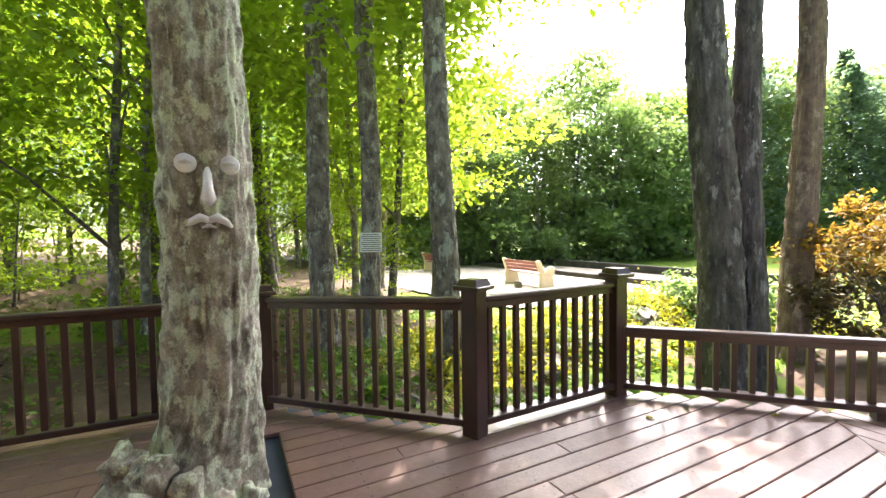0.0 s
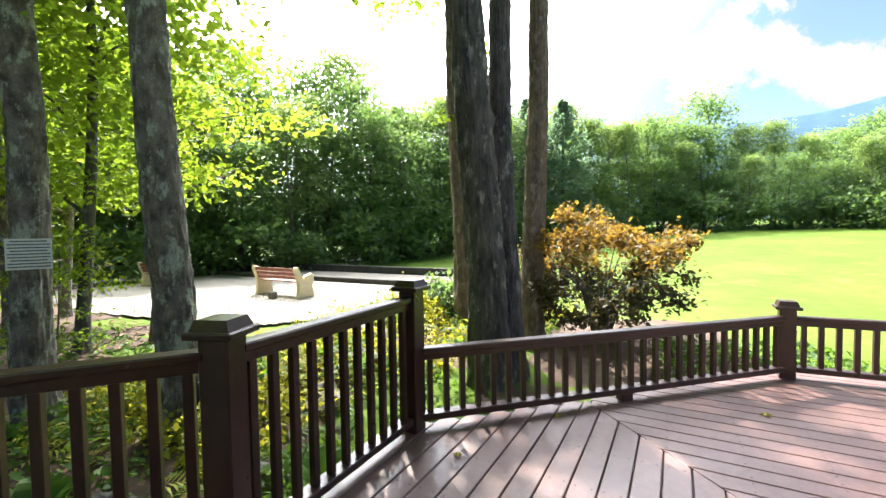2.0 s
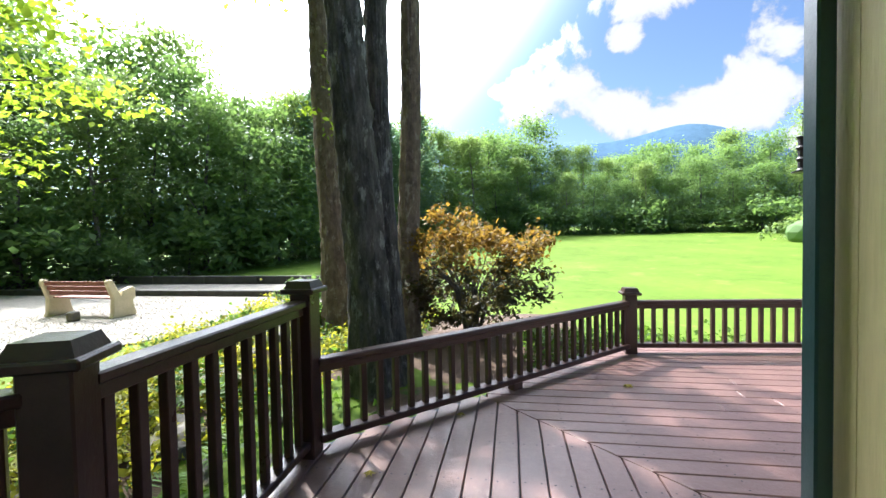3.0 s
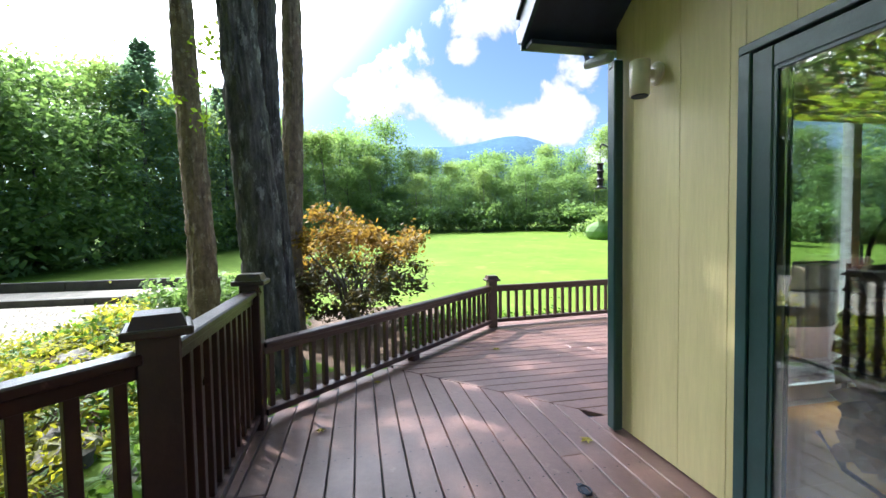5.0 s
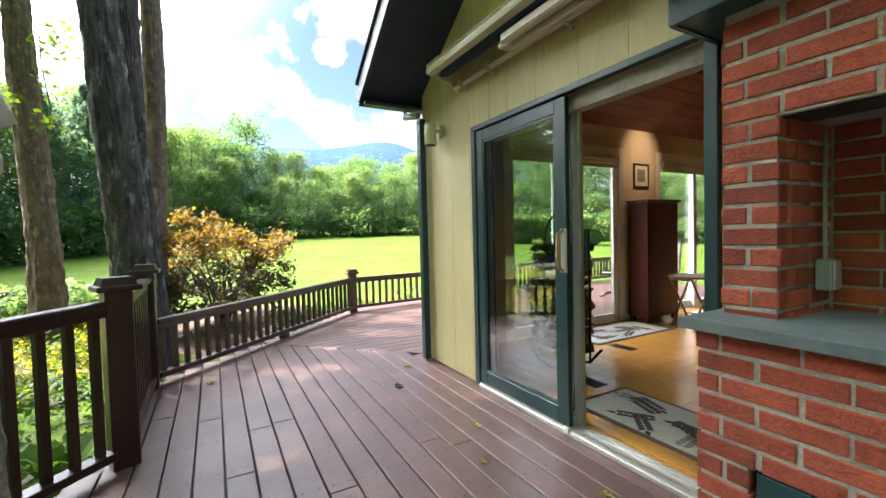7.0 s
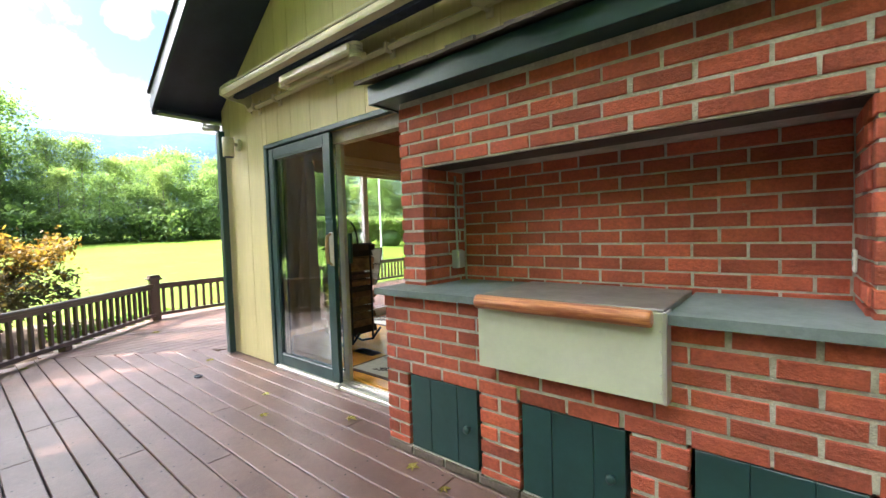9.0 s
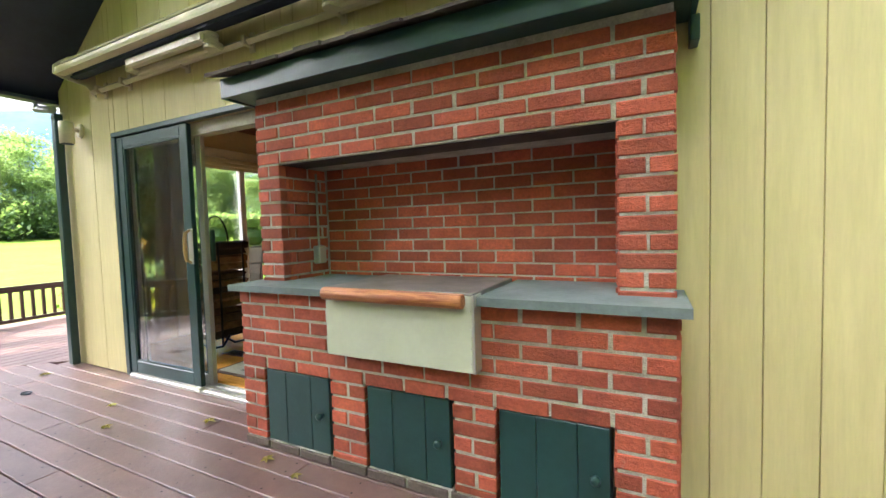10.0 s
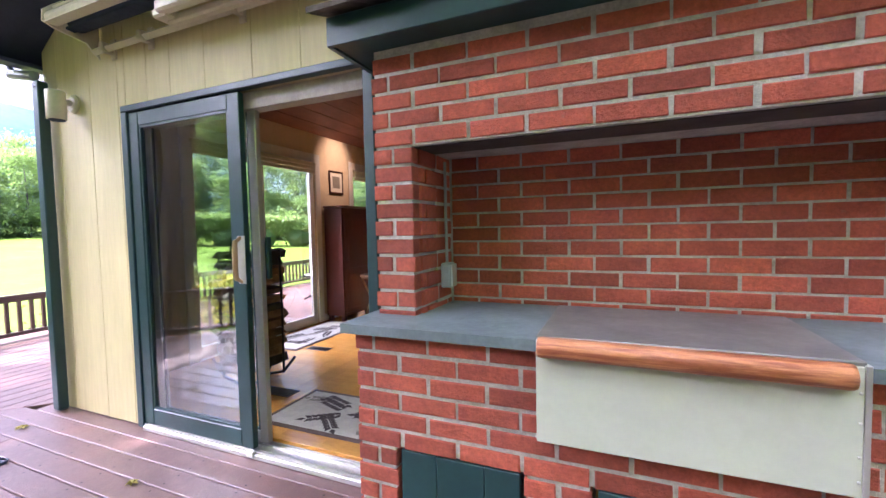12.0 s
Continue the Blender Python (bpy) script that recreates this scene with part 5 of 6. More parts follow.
tall_trunk("maple_tree", "tan barked trunk at the edge of the lawn", (7.06, 4.14), 0.185, (0.0, 0.03), M_BARK_TAN, 12.5, 0.35, 7.7, (23000, 6.9, 5.2, 44))

# a thin vine with bright leaves on the tan trunk
vine = thing("vine", "thin climbing shoot with bright green leaves on a trunk", "vine", (7.0, 4.0, 2.5))
bm = bmesh.new()
vp = [(6.92, 4.05, 2.2), (6.80, 3.95, 2.8), (6.86, 3.92, 3.3), (6.78, 3.98, 3.9), (6.85, 4.0, 4.6)]
tube(bm, vp, [0.012, 0.011, 0.010, 0.009, 0.007], 6)
part("stem", bm, M_BARK_TAN, vine)
g = np.random.default_rng(50)
cc = np.array([(6.84, 3.9, 3.55), (6.75, 3.85, 4.2), (6.9, 3.85, 4.45), (6.78, 3.9, 3.0), (6.65, 4.35, 3.35)])
pts = cc[g.integers(0, 5, 150)] + g.normal(0, 0.13, (150, 3))
under(new("leaves", leaves_mesh("leaves", pts, 0.10, M_LEAF_LIT, g, 0.6)), vine)

# forest trunks left of the terrace
tall_trunk("maple_tree", "grey lichened maple trunk at the edge of the woods", (1.17, 6.95), 0.175, (-0.012, 0.0), M_BARK_WOOD, 13.0, 0.3, 9.1, (6000, 3.6, 3.2, 45))
f2 = tall_trunk("maple_tree", "grey maple trunk that carries a notice board", (1.85, 6.45), 0.150, (-0.012, -0.01), M_BARK_WOOD, 12.0, 0.3, 11.3, (5000, 4.0, 3.0, 46))
tall_trunk("maple_tree", "straight grey maple trunk by the gravel terrace", (2.42, 4.98), 0.160, (-0.022, 0.02), M_BARK_WOOD, 13.0, 0.3, 13.9, (6000, 4.6, 3.3, 47))

sign = thing("notice_board", "white board with lines of small print on a trunk", "sign", (1.80, 6.27, 1.2))
sm = pose(1.775, 6.255, 1.20, 0, 0, -17)
part("board", one_box(-0.165, 0.165, -0.012, 0.004, -0.15, 0.15, 0.002, m=sm), M_WHITE, sign)
M_INK = mat("teal_print", (0.05, 0.12, 0.12), (0.04, 0.10, 0.10), scale=20, rough=0.6)
for k in range(9):
    z = 0.125 - k * 0.031
    wdt = 0.15 if k % 3 else 0.13
    part("print_line", one_box(-wdt, wdt, -0.0135, -0.0122, z - 0.006, z + 0.005, m=sm), M_INK, sign)

# ---- woods on the left ----
near_kinds = [
    build_tree("forest_tree", "slim forest maple with bright sunlit leaves", 61, 11.0, 2.6, 2.6, 0.11, 6600, 0.14, M_LEAF, M_BARK_DARK, 85, 0.55, 0.30, 0.4, group="trees of the wood", limbs=8),
    build_tree("forest_tree", "slender forest tree, leaves coloured a sunlit yellow-green", 62, 9.5, 1.6, 2.2, 0.075, 6000, 0.125, M_LEAF_LIT, M_BARK_DARK, 80, 0.5, 0.30, 0.4, group="trees of the wood", limbs=8),
    build_tree("forest_tree", "tall dark-barked forest tree with high leaves", 63, 13.0, 4.2, 2.8, 0.17, 6600, 0.15, M_LEAF, M_BARK_DARK, 80, 0.6, 0.30, 0.4, group="trees of the wood", limbs=8),
]
near_kinds.append(build_tree("forest_tree", "spreading maple, leaves coloured a sunlit yellow-green", 65, 10.5, 2.7, 2.8, 0.10, 11000, 0.135, M_LEAF_LIT, M_BARK, 95, 0.5, 0.30, 0.4, group="trees of the wood", limbs=8))
sapling = build_tree("sapling", "leafy bright green young tree under the wood", 64, 3.4, 0.4, 1.2, 0.025, 1900, 0.11, M_LEAF_LIT, M_BARK_DARK, 40, 0.32, 0.35, 0.5, group="undergrowth of the wood", limbs=5)
rng = random.Random(4)
spots = []
tries = 0
while len(spots) < 62 and tries < 4000:
    tries += 1
    x, y = rng.uniform(-22, 8), rng.uniform(7.5, 36)
    b = math.degrees(math.atan2(y, x - 0.0))
    if x > 0.40 * y - 1.0 or math.hypot(x - 1.17, y - 6.95) < 2 or (x > -0.5 and y < 10) or (x > 4.0 and y < 22):
        continue
    if all(math.hypot(x - p, y - q) > 2.1 for p, q in spots):
        spots.append((x, y))
for i, (x, y) in enumerate(spots):
    plant(near_kinds[rng.choice((0, 0, 1, 1, 2))], x, y, rng.uniform(0.85, 1.2))
for i in range(46):
    x, y = rng.uniform(-18, 5), rng.uniform(10, 30)
    if x < 0.36 * y - 1.5 or y > 24:
        plant(sapling, x, y, rng.uniform(0.6, 1.3))
# the overhanging maple by the terrace and the far end of the woods behind the court
for x, y, s, k in ((4.25, 9.1, 1.0, 3), (2.7, 10.6, 1.0, 3), (-1.6, 9.6, 0.95, 3), (-4.2, 8.6, 0.9, 3), (5.2, 22.5, 1.0, 0), (8.0, 24.0, 1.05, 1), (2.6, 13.5, 1.0, 0), (10.5, 25.0, 1.0, 0), (0.4, 11.5, 1.0, 1), (4.3, 13.2, 1.0, 3), (3.6, 16.6, 1.1, 0), (3.2, 9.3, 0.95, 0)):
    plant(near_kinds[k], x, y, s)
plant(sapling, 2.75, 8.9, 0.62)
sp = conifer("spruce_tree", "small blue-green spruce beyond the terrace", 71, 2.6, 0.85, 2200, 0.13)
put(sp, 5.6, 20.6, 0, 1.0)

# ---- orange bush ----
bush = thing("bush", "rounded bush, dark below with orange-gold top leaves", "bush", (6.75, 1.75, lawn_z(6.75, 1.75)))
bz = lawn_z(6.75, 1.75)
g = np.random.default_rng(80)
for k in range(16):
    bm = bmesh.new()
    a = k * 2.4
    r = 0.5 + 0.45 * ((k * 7) % 5) / 5
    tip = Vector((6.75 + r * math.cos(a), 1.75 + r * math.sin(a), bz + 1.0 + 0.5 * ((k * 3) % 4) / 4))
    tube(bm, [(6.75 + 0.06 * math.cos(a), 1.75 + 0.06 * math.sin(a), bz - 0.1), ((6.75 + tip.x) / 2 - 0.1 * math.cos(a), (1.75 + tip.y) / 2 - 0.1 * math.sin(a), bz + 0.75), tip], [0.028, 0.017, 0.006], 6)
    part("stem", bm, M_BARK_DARK, bush)
bm = bmesh.new()
tube(bm, [(6.8, 1.6, bz + 0.5), (7.0, 1.1, bz + 1.1), (7.12, 0.6, bz + 1.45)], [0.014, 0.010, 0.004], 6)
part("stem", bm, M_BARK_DARK, bush)
n = 10500
cl = g.normal(0, 1, (120, 3))
cl /= np.linalg.norm(cl, axis=1)[:, None]
cl *= g.uniform(0.45, 1.0, (120, 1)) ** 0.5
cl *= (1 + 0.22 * np.sin(cl[:, :1] * 5 + cl[:, 1:2] * 4))
cl = cl * np.array([1.08, 1.08, 0.84]) + np.array([6.75, 1.75, bz + 1.0])
arm = np.stack([np.linspace(6.85, 7.13, 10), np.linspace(1.35, 0.58, 10), bz + np.linspace(0.95, 1.48, 10)], 1)
cl = np.concatenate([cl, arm])
pts = cl[g.integers(0, len(cl), n)] + g.normal(0, 0.10, (n, 3)) * np.array([1, 1, 0.7])
pts = pts[pts[:, 2] > bz + 0.10]
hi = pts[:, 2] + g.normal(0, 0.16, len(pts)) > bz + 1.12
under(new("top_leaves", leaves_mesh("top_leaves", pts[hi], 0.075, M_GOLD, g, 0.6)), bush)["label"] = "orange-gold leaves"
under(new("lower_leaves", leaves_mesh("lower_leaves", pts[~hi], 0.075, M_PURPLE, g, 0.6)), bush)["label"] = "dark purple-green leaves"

# ---- rock garden between the deck and the terrace ----
def rock_mesh(seed, sq):
    bm = bmesh.new()
    blob(bm, (0, 0, 0), 0.5, seed, 0.55, 3, sq)
    me = bpy.data.meshes.new("rock")
    bm.to_mesh(me)
    bm.free()
    me.materials.append(M_STONE)
    return me


rocks = [rock_mesh(k, q) for k, q in ((1, (1, 0.75, 0.5)), (2, (0.9, 1, 0.42)), (3, (1.1, 0.7, 0.6)), (4, (1, 1, 0.35)))]
rng = random.Random(12)
rock_at = [(5.7, 5.35, 0.55), (6.9, 5.6, 0.5), (5.0, 4.7, 0.9), (4.2, 4.3, 0.8), (3.3, 3.9, 0.7), (3.0, 3.4, 0.6), (2.2, 3.5, 0.55), (1.9, 3.1, 0.5), (4.6, 3.7, 0.7), (3.9, 3.3, 0.6), (5.9, 4.6, 0.8), (2.6, 4.4, 0.6),
           (3.2, 2.9, 0.6), (2.5, 2.9, 0.7), (1.5, 4.2, 0.5), (6.4, 4.1, 0.5), (7.6, 5.2, 0.5), (1.2, 3.5, 0.5), (-0.5, 10.5, 0.8), (1.9, 10.3, 0.9), (0.9, 10.6, 1.1), (0.2, 4.6, 0.4)]
for i, (x, y, s) in enumerate(rock_at):
    ob = new("rock", rocks[i % 4])
    ob.matrix_basis = pose(x, y, lawn_z(x, y) + 0.03 - 0.03 * s, rng.uniform(-10, 10), rng.uniform(-10, 10), rng.uniform(0, 360)) @ Matrix.Scale(s * 0.75, 4)
    tagged(ob, "mossy grey boulder in the rock garden", "rock", "rocks of the garden")


def cover(name, label, region, n, size, material, seed, hgt=0.12, flat=0.5, category="ground cover"):
    """Low leafy ground cover, uneven and clumped."""
    g = np.random.default_rng(seed)
    out = []
    while len(out) < n:
        x, y = g.uniform(region[0], region[1]), g.uniform(region[2], region[3])
        d = noise.noise(Vector((x * 1.3 + seed, y * 1.3, 0.3)))
        if d + 0.25 * g.normal() > region[4] and region[5](x, y):
            k = max(0.15, d + 0.5)
            out.append((x, y, lawn_z(x, y) + 0.03 + hgt * k * abs(g.normal())))
    me = leaves_mesh(name, np.array(out), size, material, g, flat)
    return tagged(new(name, me), label, category, kind="stuff")


off_deck = lambda x, y: y > front_edge(x) + 0.12 if x < 4.9 else x > 5.35
# sunlit colour stops short of the deck; there the darker green paints the shade
cover("fern_cover", "ferns and moss over the rocks, coloured sunlit yellow-green", (2.0, 9.2, 2.6, 7.0, -0.30, lambda x, y: off_deck(x, y) and y > 3.5 - 0.25 * (x - 3.5) and not in_poly(x, y, PATIO)), 30000, 0.062, M_FERN_LIT, 91, 0.17, 0.6)
cover("low_plants", "leafy green plants in the garden bed, shade darkened into the colour", (0.6, 8.5, 2.5, 6.5, 0.02, off_deck), 8000, 0.075, M_FERN_SHADED, 92, 0.14, 0.6)
cover("woodland_plants", "low green plants on the forest floor", (-8.0, 4.0, 5.0, 14.0, 0.16, off_deck), 8000, 0.085, M_FERN_SHADED, 93, 0.12, 0.5)
cover("border_plants", "low green plants along the side railing", (5.4, 7.0, -6.5, 1.0, -0.25, off_deck), 6500, 0.07, M_FERN_SHADED, 94, 0.16, 0.6)
cover("leaf_litter", "scattered dry brown leaves on the ground", (-6.0, 5.0, 3.5, 12.0, -0.3, off_deck), 5000, 0.075, mat("dry_leaves", (0.22, 0.13, 0.06), (0.15, 0.09, 0.045), scale=3, rough=0.9, island=0.4), 95, 0.015, 0.2)


def fern(seed):
    """A fern: arching fronds of paired leaflets."""
    t = thing("fern", "arching bright green fern in the rock garden", "fern", (0, 0, 0), "ferns of the garden")
    g = np.random.default_rng(seed)
    for k in range(9):
        a = k * 0.7 + g.uniform(-0.2, 0.2)
        L = g.uniform(0.28, 0.42)
        vs, fs = [], []
        ca, sa = math.cos(a), math.sin(a)
        for i in range(13):
            u = i / 12
            r, z = L * u, L * (1.1 * u - 0.95 * u * u)
            w = L * 0.24 * math.sin(math.pi * min(1, u * 0.9 + 0.12)) + 0.004
            b = len(vs)
            for s in (-1, 1):
                vs += [(ca * r - sa * 0.0, sa * r, z), (ca * (r + 0.020) - sa * s * w, sa * (r + 0.020) + ca * s * w, z - 0.012), (ca * (r + 0.018), sa * (r + 0.018), z + 0.004)]
                fs.append((b, b + 1, b + 2) if s > 0 else (b + 3, b + 5, b + 4))
                b = b if s < 0 else b
            fs[-2:] = [(b, b + 1, b + 2), (b + 3, b + 4, b + 5)]
        under(new("frond", mesh_of("frond", vs, fs, M_FERN_LIT if seed % 2 else M_FERN_SHADED)), t)
    return t


ferns = [fern(1), fern(2)]
rng = random.Random(31)
placed = 0
while placed < 46:
    x, y = rng.uniform(1.6, 8.4), rng.uniform(2.8, 6.8)
    if off_deck(x, y) and not in_poly(x, y, PATIO):
        plant(ferns[placed % 2], x, y, rng.uniform(0.8, 1.5))
        placed += 1


def hosta(seed):
    t = thing("hosta", "broad-leaved green hosta beside the deck", "plant", (0, 0, 0), "hostas by the deck")
    g = np.random.default_rng(seed)
    for k in range(14):
        a, L, tip = k * 2.4, g.uniform(0.16, 0.26), g.uniform(0.05, 0.16)
        vs, fs = [], []
        ca, sa = math.cos(a), math.sin(a)
        for i in range(7):
            u = i / 6
            r, z = 0.05 + L * u, 0.05 + (tip + 0.12) * math.sin(u * 2.0) * 0.9
            w = L * 0.36 * math.sin(math.pi * (0.08 + 0.90 * u) ** 0.8)
            for s in (-1, 0, 1):
                vs.append((ca * r - sa * s * w, sa * r + ca * s * w, z + 0.02 * abs(s)))
            if i:
                q = 3 * i
                fs += [(q - 3, q - 2, q + 1, q), (q - 2, q - 1, q + 2, q + 1)]
        under(new("leaf", mesh_of("leaf", vs, fs, M_FERN_SHADED)), t)
    return t


h = hosta(3)
for i, (x, y) in enumerate([(0.75, 3.25), (1.45, 2.95), (1.85, 2.75), (2.3, 2.85), (3.1, 2.55), (0.9, 3.7), (3.6, 2.1), (1.2, 4.4)]):
    plant(h, x, y, rng.uniform(0.9, 1.3))

# ---- gravel court: two long low timber walls with a gravel lane between ----
court = thing("bocce_court", "long gravel lane between two low dark timber walls", "court", (14, 13, -0.5))
for x0, x1, z1 in ((12.32, 12.52, 0.24), (15.6, 15.8, 0.34)):
    y = 6.4
    while y < 20.5:
        zz = lawn_z((x0 + x1) / 2, y)
        part("timber", one_box(x0, x1, y + 0.004, y + 2.4, zz - 0.2, zz + z1, 0.012), M_TIMBER, court)
        y += 2.41
part("timber", one_box(12.53, 15.59, 6.4, 6.58, lawn_z(14, 6.4) - 0.3, lawn_z(14, 6.4) + 0.22, 0.012), M_TIMBER, court)
part("timber", one_box(12.53, 15.59, 20.6, 20.8, lawn_z(14, 20.6) - 0.3, lawn_z(14, 20.6) + 0.26, 0.012), M_TIMBER, court)
part("lane", one_box(12.53, 15.59, 6.59, 20.59, -0.6, lawn_z(15.6, 13) + 0.02), M_GRAVEL, court, "pale gravel lane")
for a, b in (((5.3, 19.3), (8.4, 20.0)), ((8.5, 20.1), (12.3, 20.7))):
    bm = bmesh.new()
    tube(bm, [(*a, lawn_z(*a) + 0.16), (*b, lawn_z(*b) + 0.22)], [0.06, 0.06], 8)
    part("edge_pole", bm, M_BARK, court, "pale wooden edge pole")
g = np.random.default_rng(7)
sv, sf = [], []
while len(sv) < 9000 * 4:
    x, y = g.uniform(5.2, 12.2), g.uniform(6.6, 13)
    if in_poly(x, y, PATIO):
        z, s, b = lawn_z(x, y) + 0.06, g.uniform(0.008, 0.024), len(sv)
        a = g.uniform(0, 6.28)
        sv += [(x + s * math.cos(a), y + s * math.sin(a), z), (x + s * math.cos(a + 2.1), y + s * math.sin(a + 2.1), z), (x + s * math.cos(a + 4.2), y + s * math.sin(a + 4.2), z), (x, y, z + s * 0.8)]
        sf += [(b, b + 1, b + 3), (b + 1, b + 2, b + 3), (b + 2, b, b + 3)]
tagged(new("gravel_stones", mesh_of("gravel_stones", sv, sf, mat("gravel_stone", (0.31, 0.28, 0.235), (0.24, 0.215, 0.18), scale=6, rough=0.95, island=0.25))), "loose pale gravel stones on the terrace", "gravel", kind="stuff")

# ---- benches on the terrace ----
M_CONCRETE = mat("cream_concrete", (0.62, 0.53, 0.36), (0.54, 0.46, 0.31), scale=5, rough=0.9, bump=0.4, bscale=40, fine=0.2)
M_SLATWOOD = mat("red_brown_slat", (0.23, 0.075, 0.045), (0.18, 0.058, 0.035), scale=5, rough=0.6, fine=0.2)
bench = thing("bench", "park bench, cream concrete ends and red-brown slats", "bench", (0, 0, 0), "benches on the terrace")
for xx in (-0.98, 0.86):
    bm = profile_x(bmesh.new(), [(-0.30, 0), (0.28, 0), (0.26, 0.10), (0.20, 0.34), (0.27, 0.40), (0.27, 0.60), (0.20, 0.66), (-0.04, 0.58), (-0.08, 0.48), (-0.25, 0.84), (-0.33, 0.86), (-0.37, 0.80), (-0.24, 0.42), (-0.26, 0.1)], xx, xx + 0.12)
    bmesh.ops.bevel(bm, geom=bm.edges[:], offset=0.014, segments=1, affect="EDGES")
    part("end_support", bm, M_CONCRETE, bench, "cream concrete end")
for k in range(4):
    part("seat_slat", one_box(-0.858, 0.858, -0.16 + 0.10 * k, -0.075 + 0.10 * k, 0.415, 0.445, 0.005), M_SLATWOOD, bench)
for k in range(3):
    part("back_slat", one_box(-0.858, 0.858, -0.235 - 0.045 * k, -0.205 - 0.045 * k, 0.50 + 0.11 * k, 0.595 + 0.11 * k, 0.005), M_SLATWOOD, bench)
bench.matrix_basis = pose(9.05, 11.45, lawn_z(9.15, 11.45) + 0.06, 0, 0, -93) @ Matrix.Scale(1.08, 4)
copy_thing(bench, pose(8.6, 17.6, lawn_z(8.6, 17.6) + 0.06, 0, 0, -93))
stump = tagged(link("stump", blob(one_box(-0.1, 0.1, -0.1, 0.1, 0, 0.22, 0.03), (0, 0, 0.2), 0.1, 2, 0.2, 2, (1, 1, 0.3)), M_STONE), "small grey stone block on the gravel", "stone")
stump.matrix_basis = pose(8.35, 11.1, lawn_z(8.35, 11.1) + 0.06)

# shed far back in the woods
shed = thing("shed", "pale shed standing among the trees", "shed", (5.6, 27, 0))
sz = lawn_z(5.6, 27)
part("wall", one_box(4.2, 7.0, 26.0, 29.0, sz - 0.2, sz + 2.1), M_WHITE, shed)
part("roof", profile_y(bmesh.new(), [(3.9, sz + 2.05), (5.6, sz + 3.1), (7.3, sz + 2.05), (7.3, sz + 2.2), (5.6, sz + 3.25), (3.9, sz + 2.2)], 25.7, 29.3), M_SHINGLE, shed)
part("door", one_box(5.0, 5.9, 25.96, 25.998, sz, sz + 1.9), M_TIMBER, shed)

# clipped hedge, bird feeders, flagpole
hedge = thing("hedge", "large clipped pale green hedge on the lawn", "hedge", (30, -22, 0))
g = np.random.default_rng(90)
n = 9000
u, v = g.uniform(0, 1, n), g.uniform(0, 2 * math.pi, n)
cx, cy = 33.5 - 8 * u, -19.5 - 9 * u
pts = np.stack([cx + 1.7 * np.cos(v) + g.normal(0, 0.15, n), cy + 1.7 * np.cos(v) * 0.6 + 1.2 * np.cos(v * 3), np.abs(np.sin(v)) ** 0.5 * 2.5 * np.where(u < 0.06, 0.75, 1) + g.normal(0, 0.12, n)], 1)
pts[:, 2] += np.array([lawn_z(a, b) for a, b in zip(cx, cy)])
under(new("foliage", leaves_mesh("foliage", pts, 0.26, M_LEAF_PALE_HAZED, g, 0.7)), hedge)
bm = bmesh.new()
for k in range(5):
    x, y = 33.5 - 2 * k, -19.5 - 2.25 * k
    blob(bm, (x, y, lawn_z(x, y) + 0.7), 1.10, k, 0.15, 2, (1, 1, 0.85))
part("core", bm, M_LEAF_FAR_HAZED, hedge)
M_IRON = mat("black_iron", (0.02, 0.02, 0.022), (0.014, 0.014, 0.016), scale=8, rough=0.5, metal=0.5, fine=0.2)
feed = thing("bird_feeder_pole", "black iron pole with hanging bird feeders", "bird feeder", (6.15, -2.9, lawn_z(6.15, -2.9)))
bm = bmesh.new()
fz = lawn_z(6.15, -2.9)
tube(bm, [(6.15, -2.9, fz - 0.1), (6.15, -2.9, 2.3), (6.13, -2.85, 2.5), (5.95, -2.55, 2.62), (5.78, -2.26, 2.66), (5.74, -2.2, 2.60)], [0.014] * 6, 8)
part("pole", bm, M_IRON, feed)
for fx, fy_, zt_ in ((5.74, -2.2, 2.58), (5.98, -2.62, 2.58)):
    bm = bmesh.new()
    tube(bm, [(fx, fy_, zt_), (fx, fy_, zt_ - 0.22)], [0.003, 0.003], 5)
    bd = part("hanger", bm, M_IRON, feed)
    for q in range(3):
        z = zt_ - 0.24 - q * 0.13
        bm = bmesh.new()
        tube(bm, [(fx, fy_, z), (fx, fy_, z - 0.03), (fx, fy_, z - 0.10), (fx, fy_, z - 0.125)], [0.062, 0.045, 0.042, 0.062], 12)
        part("seed_cage", bm, M_IRON, bd)
    bm = bmesh.new()
    tube(bm, [(fx, fy_, zt_ - 0.635), (fx, fy_, zt_ - 0.65)], [0.10, 0.10], 14)
    part("seed_tray", bm, M_IRON, bd)
pole = thing("flagpole", "white flagpole with a striped flag on the lawn", "flagpole", (11, -10.2, 0))
pz = lawn_z(11, -10.2)
bm = bmesh.new()
tube(bm, [(11, -10.2, pz - 0.1), (11, -10.2, 4.9)], [0.045, 0.03], 10)
blob(bm, (11, -10.2, 4.95), 0.06, 0, 0.0, 2)
part("pole", bm, M_WHITE, pole)
M_RED = mat("flag_red", (0.50, 0.035, 0.04), (0.42, 0.03, 0.035), scale=9, rough=0.8)
M_BLUE = mat("flag_blue", (0.03, 0.05, 0.20), (0.025, 0.04, 0.16), scale=9, rough=0.8)
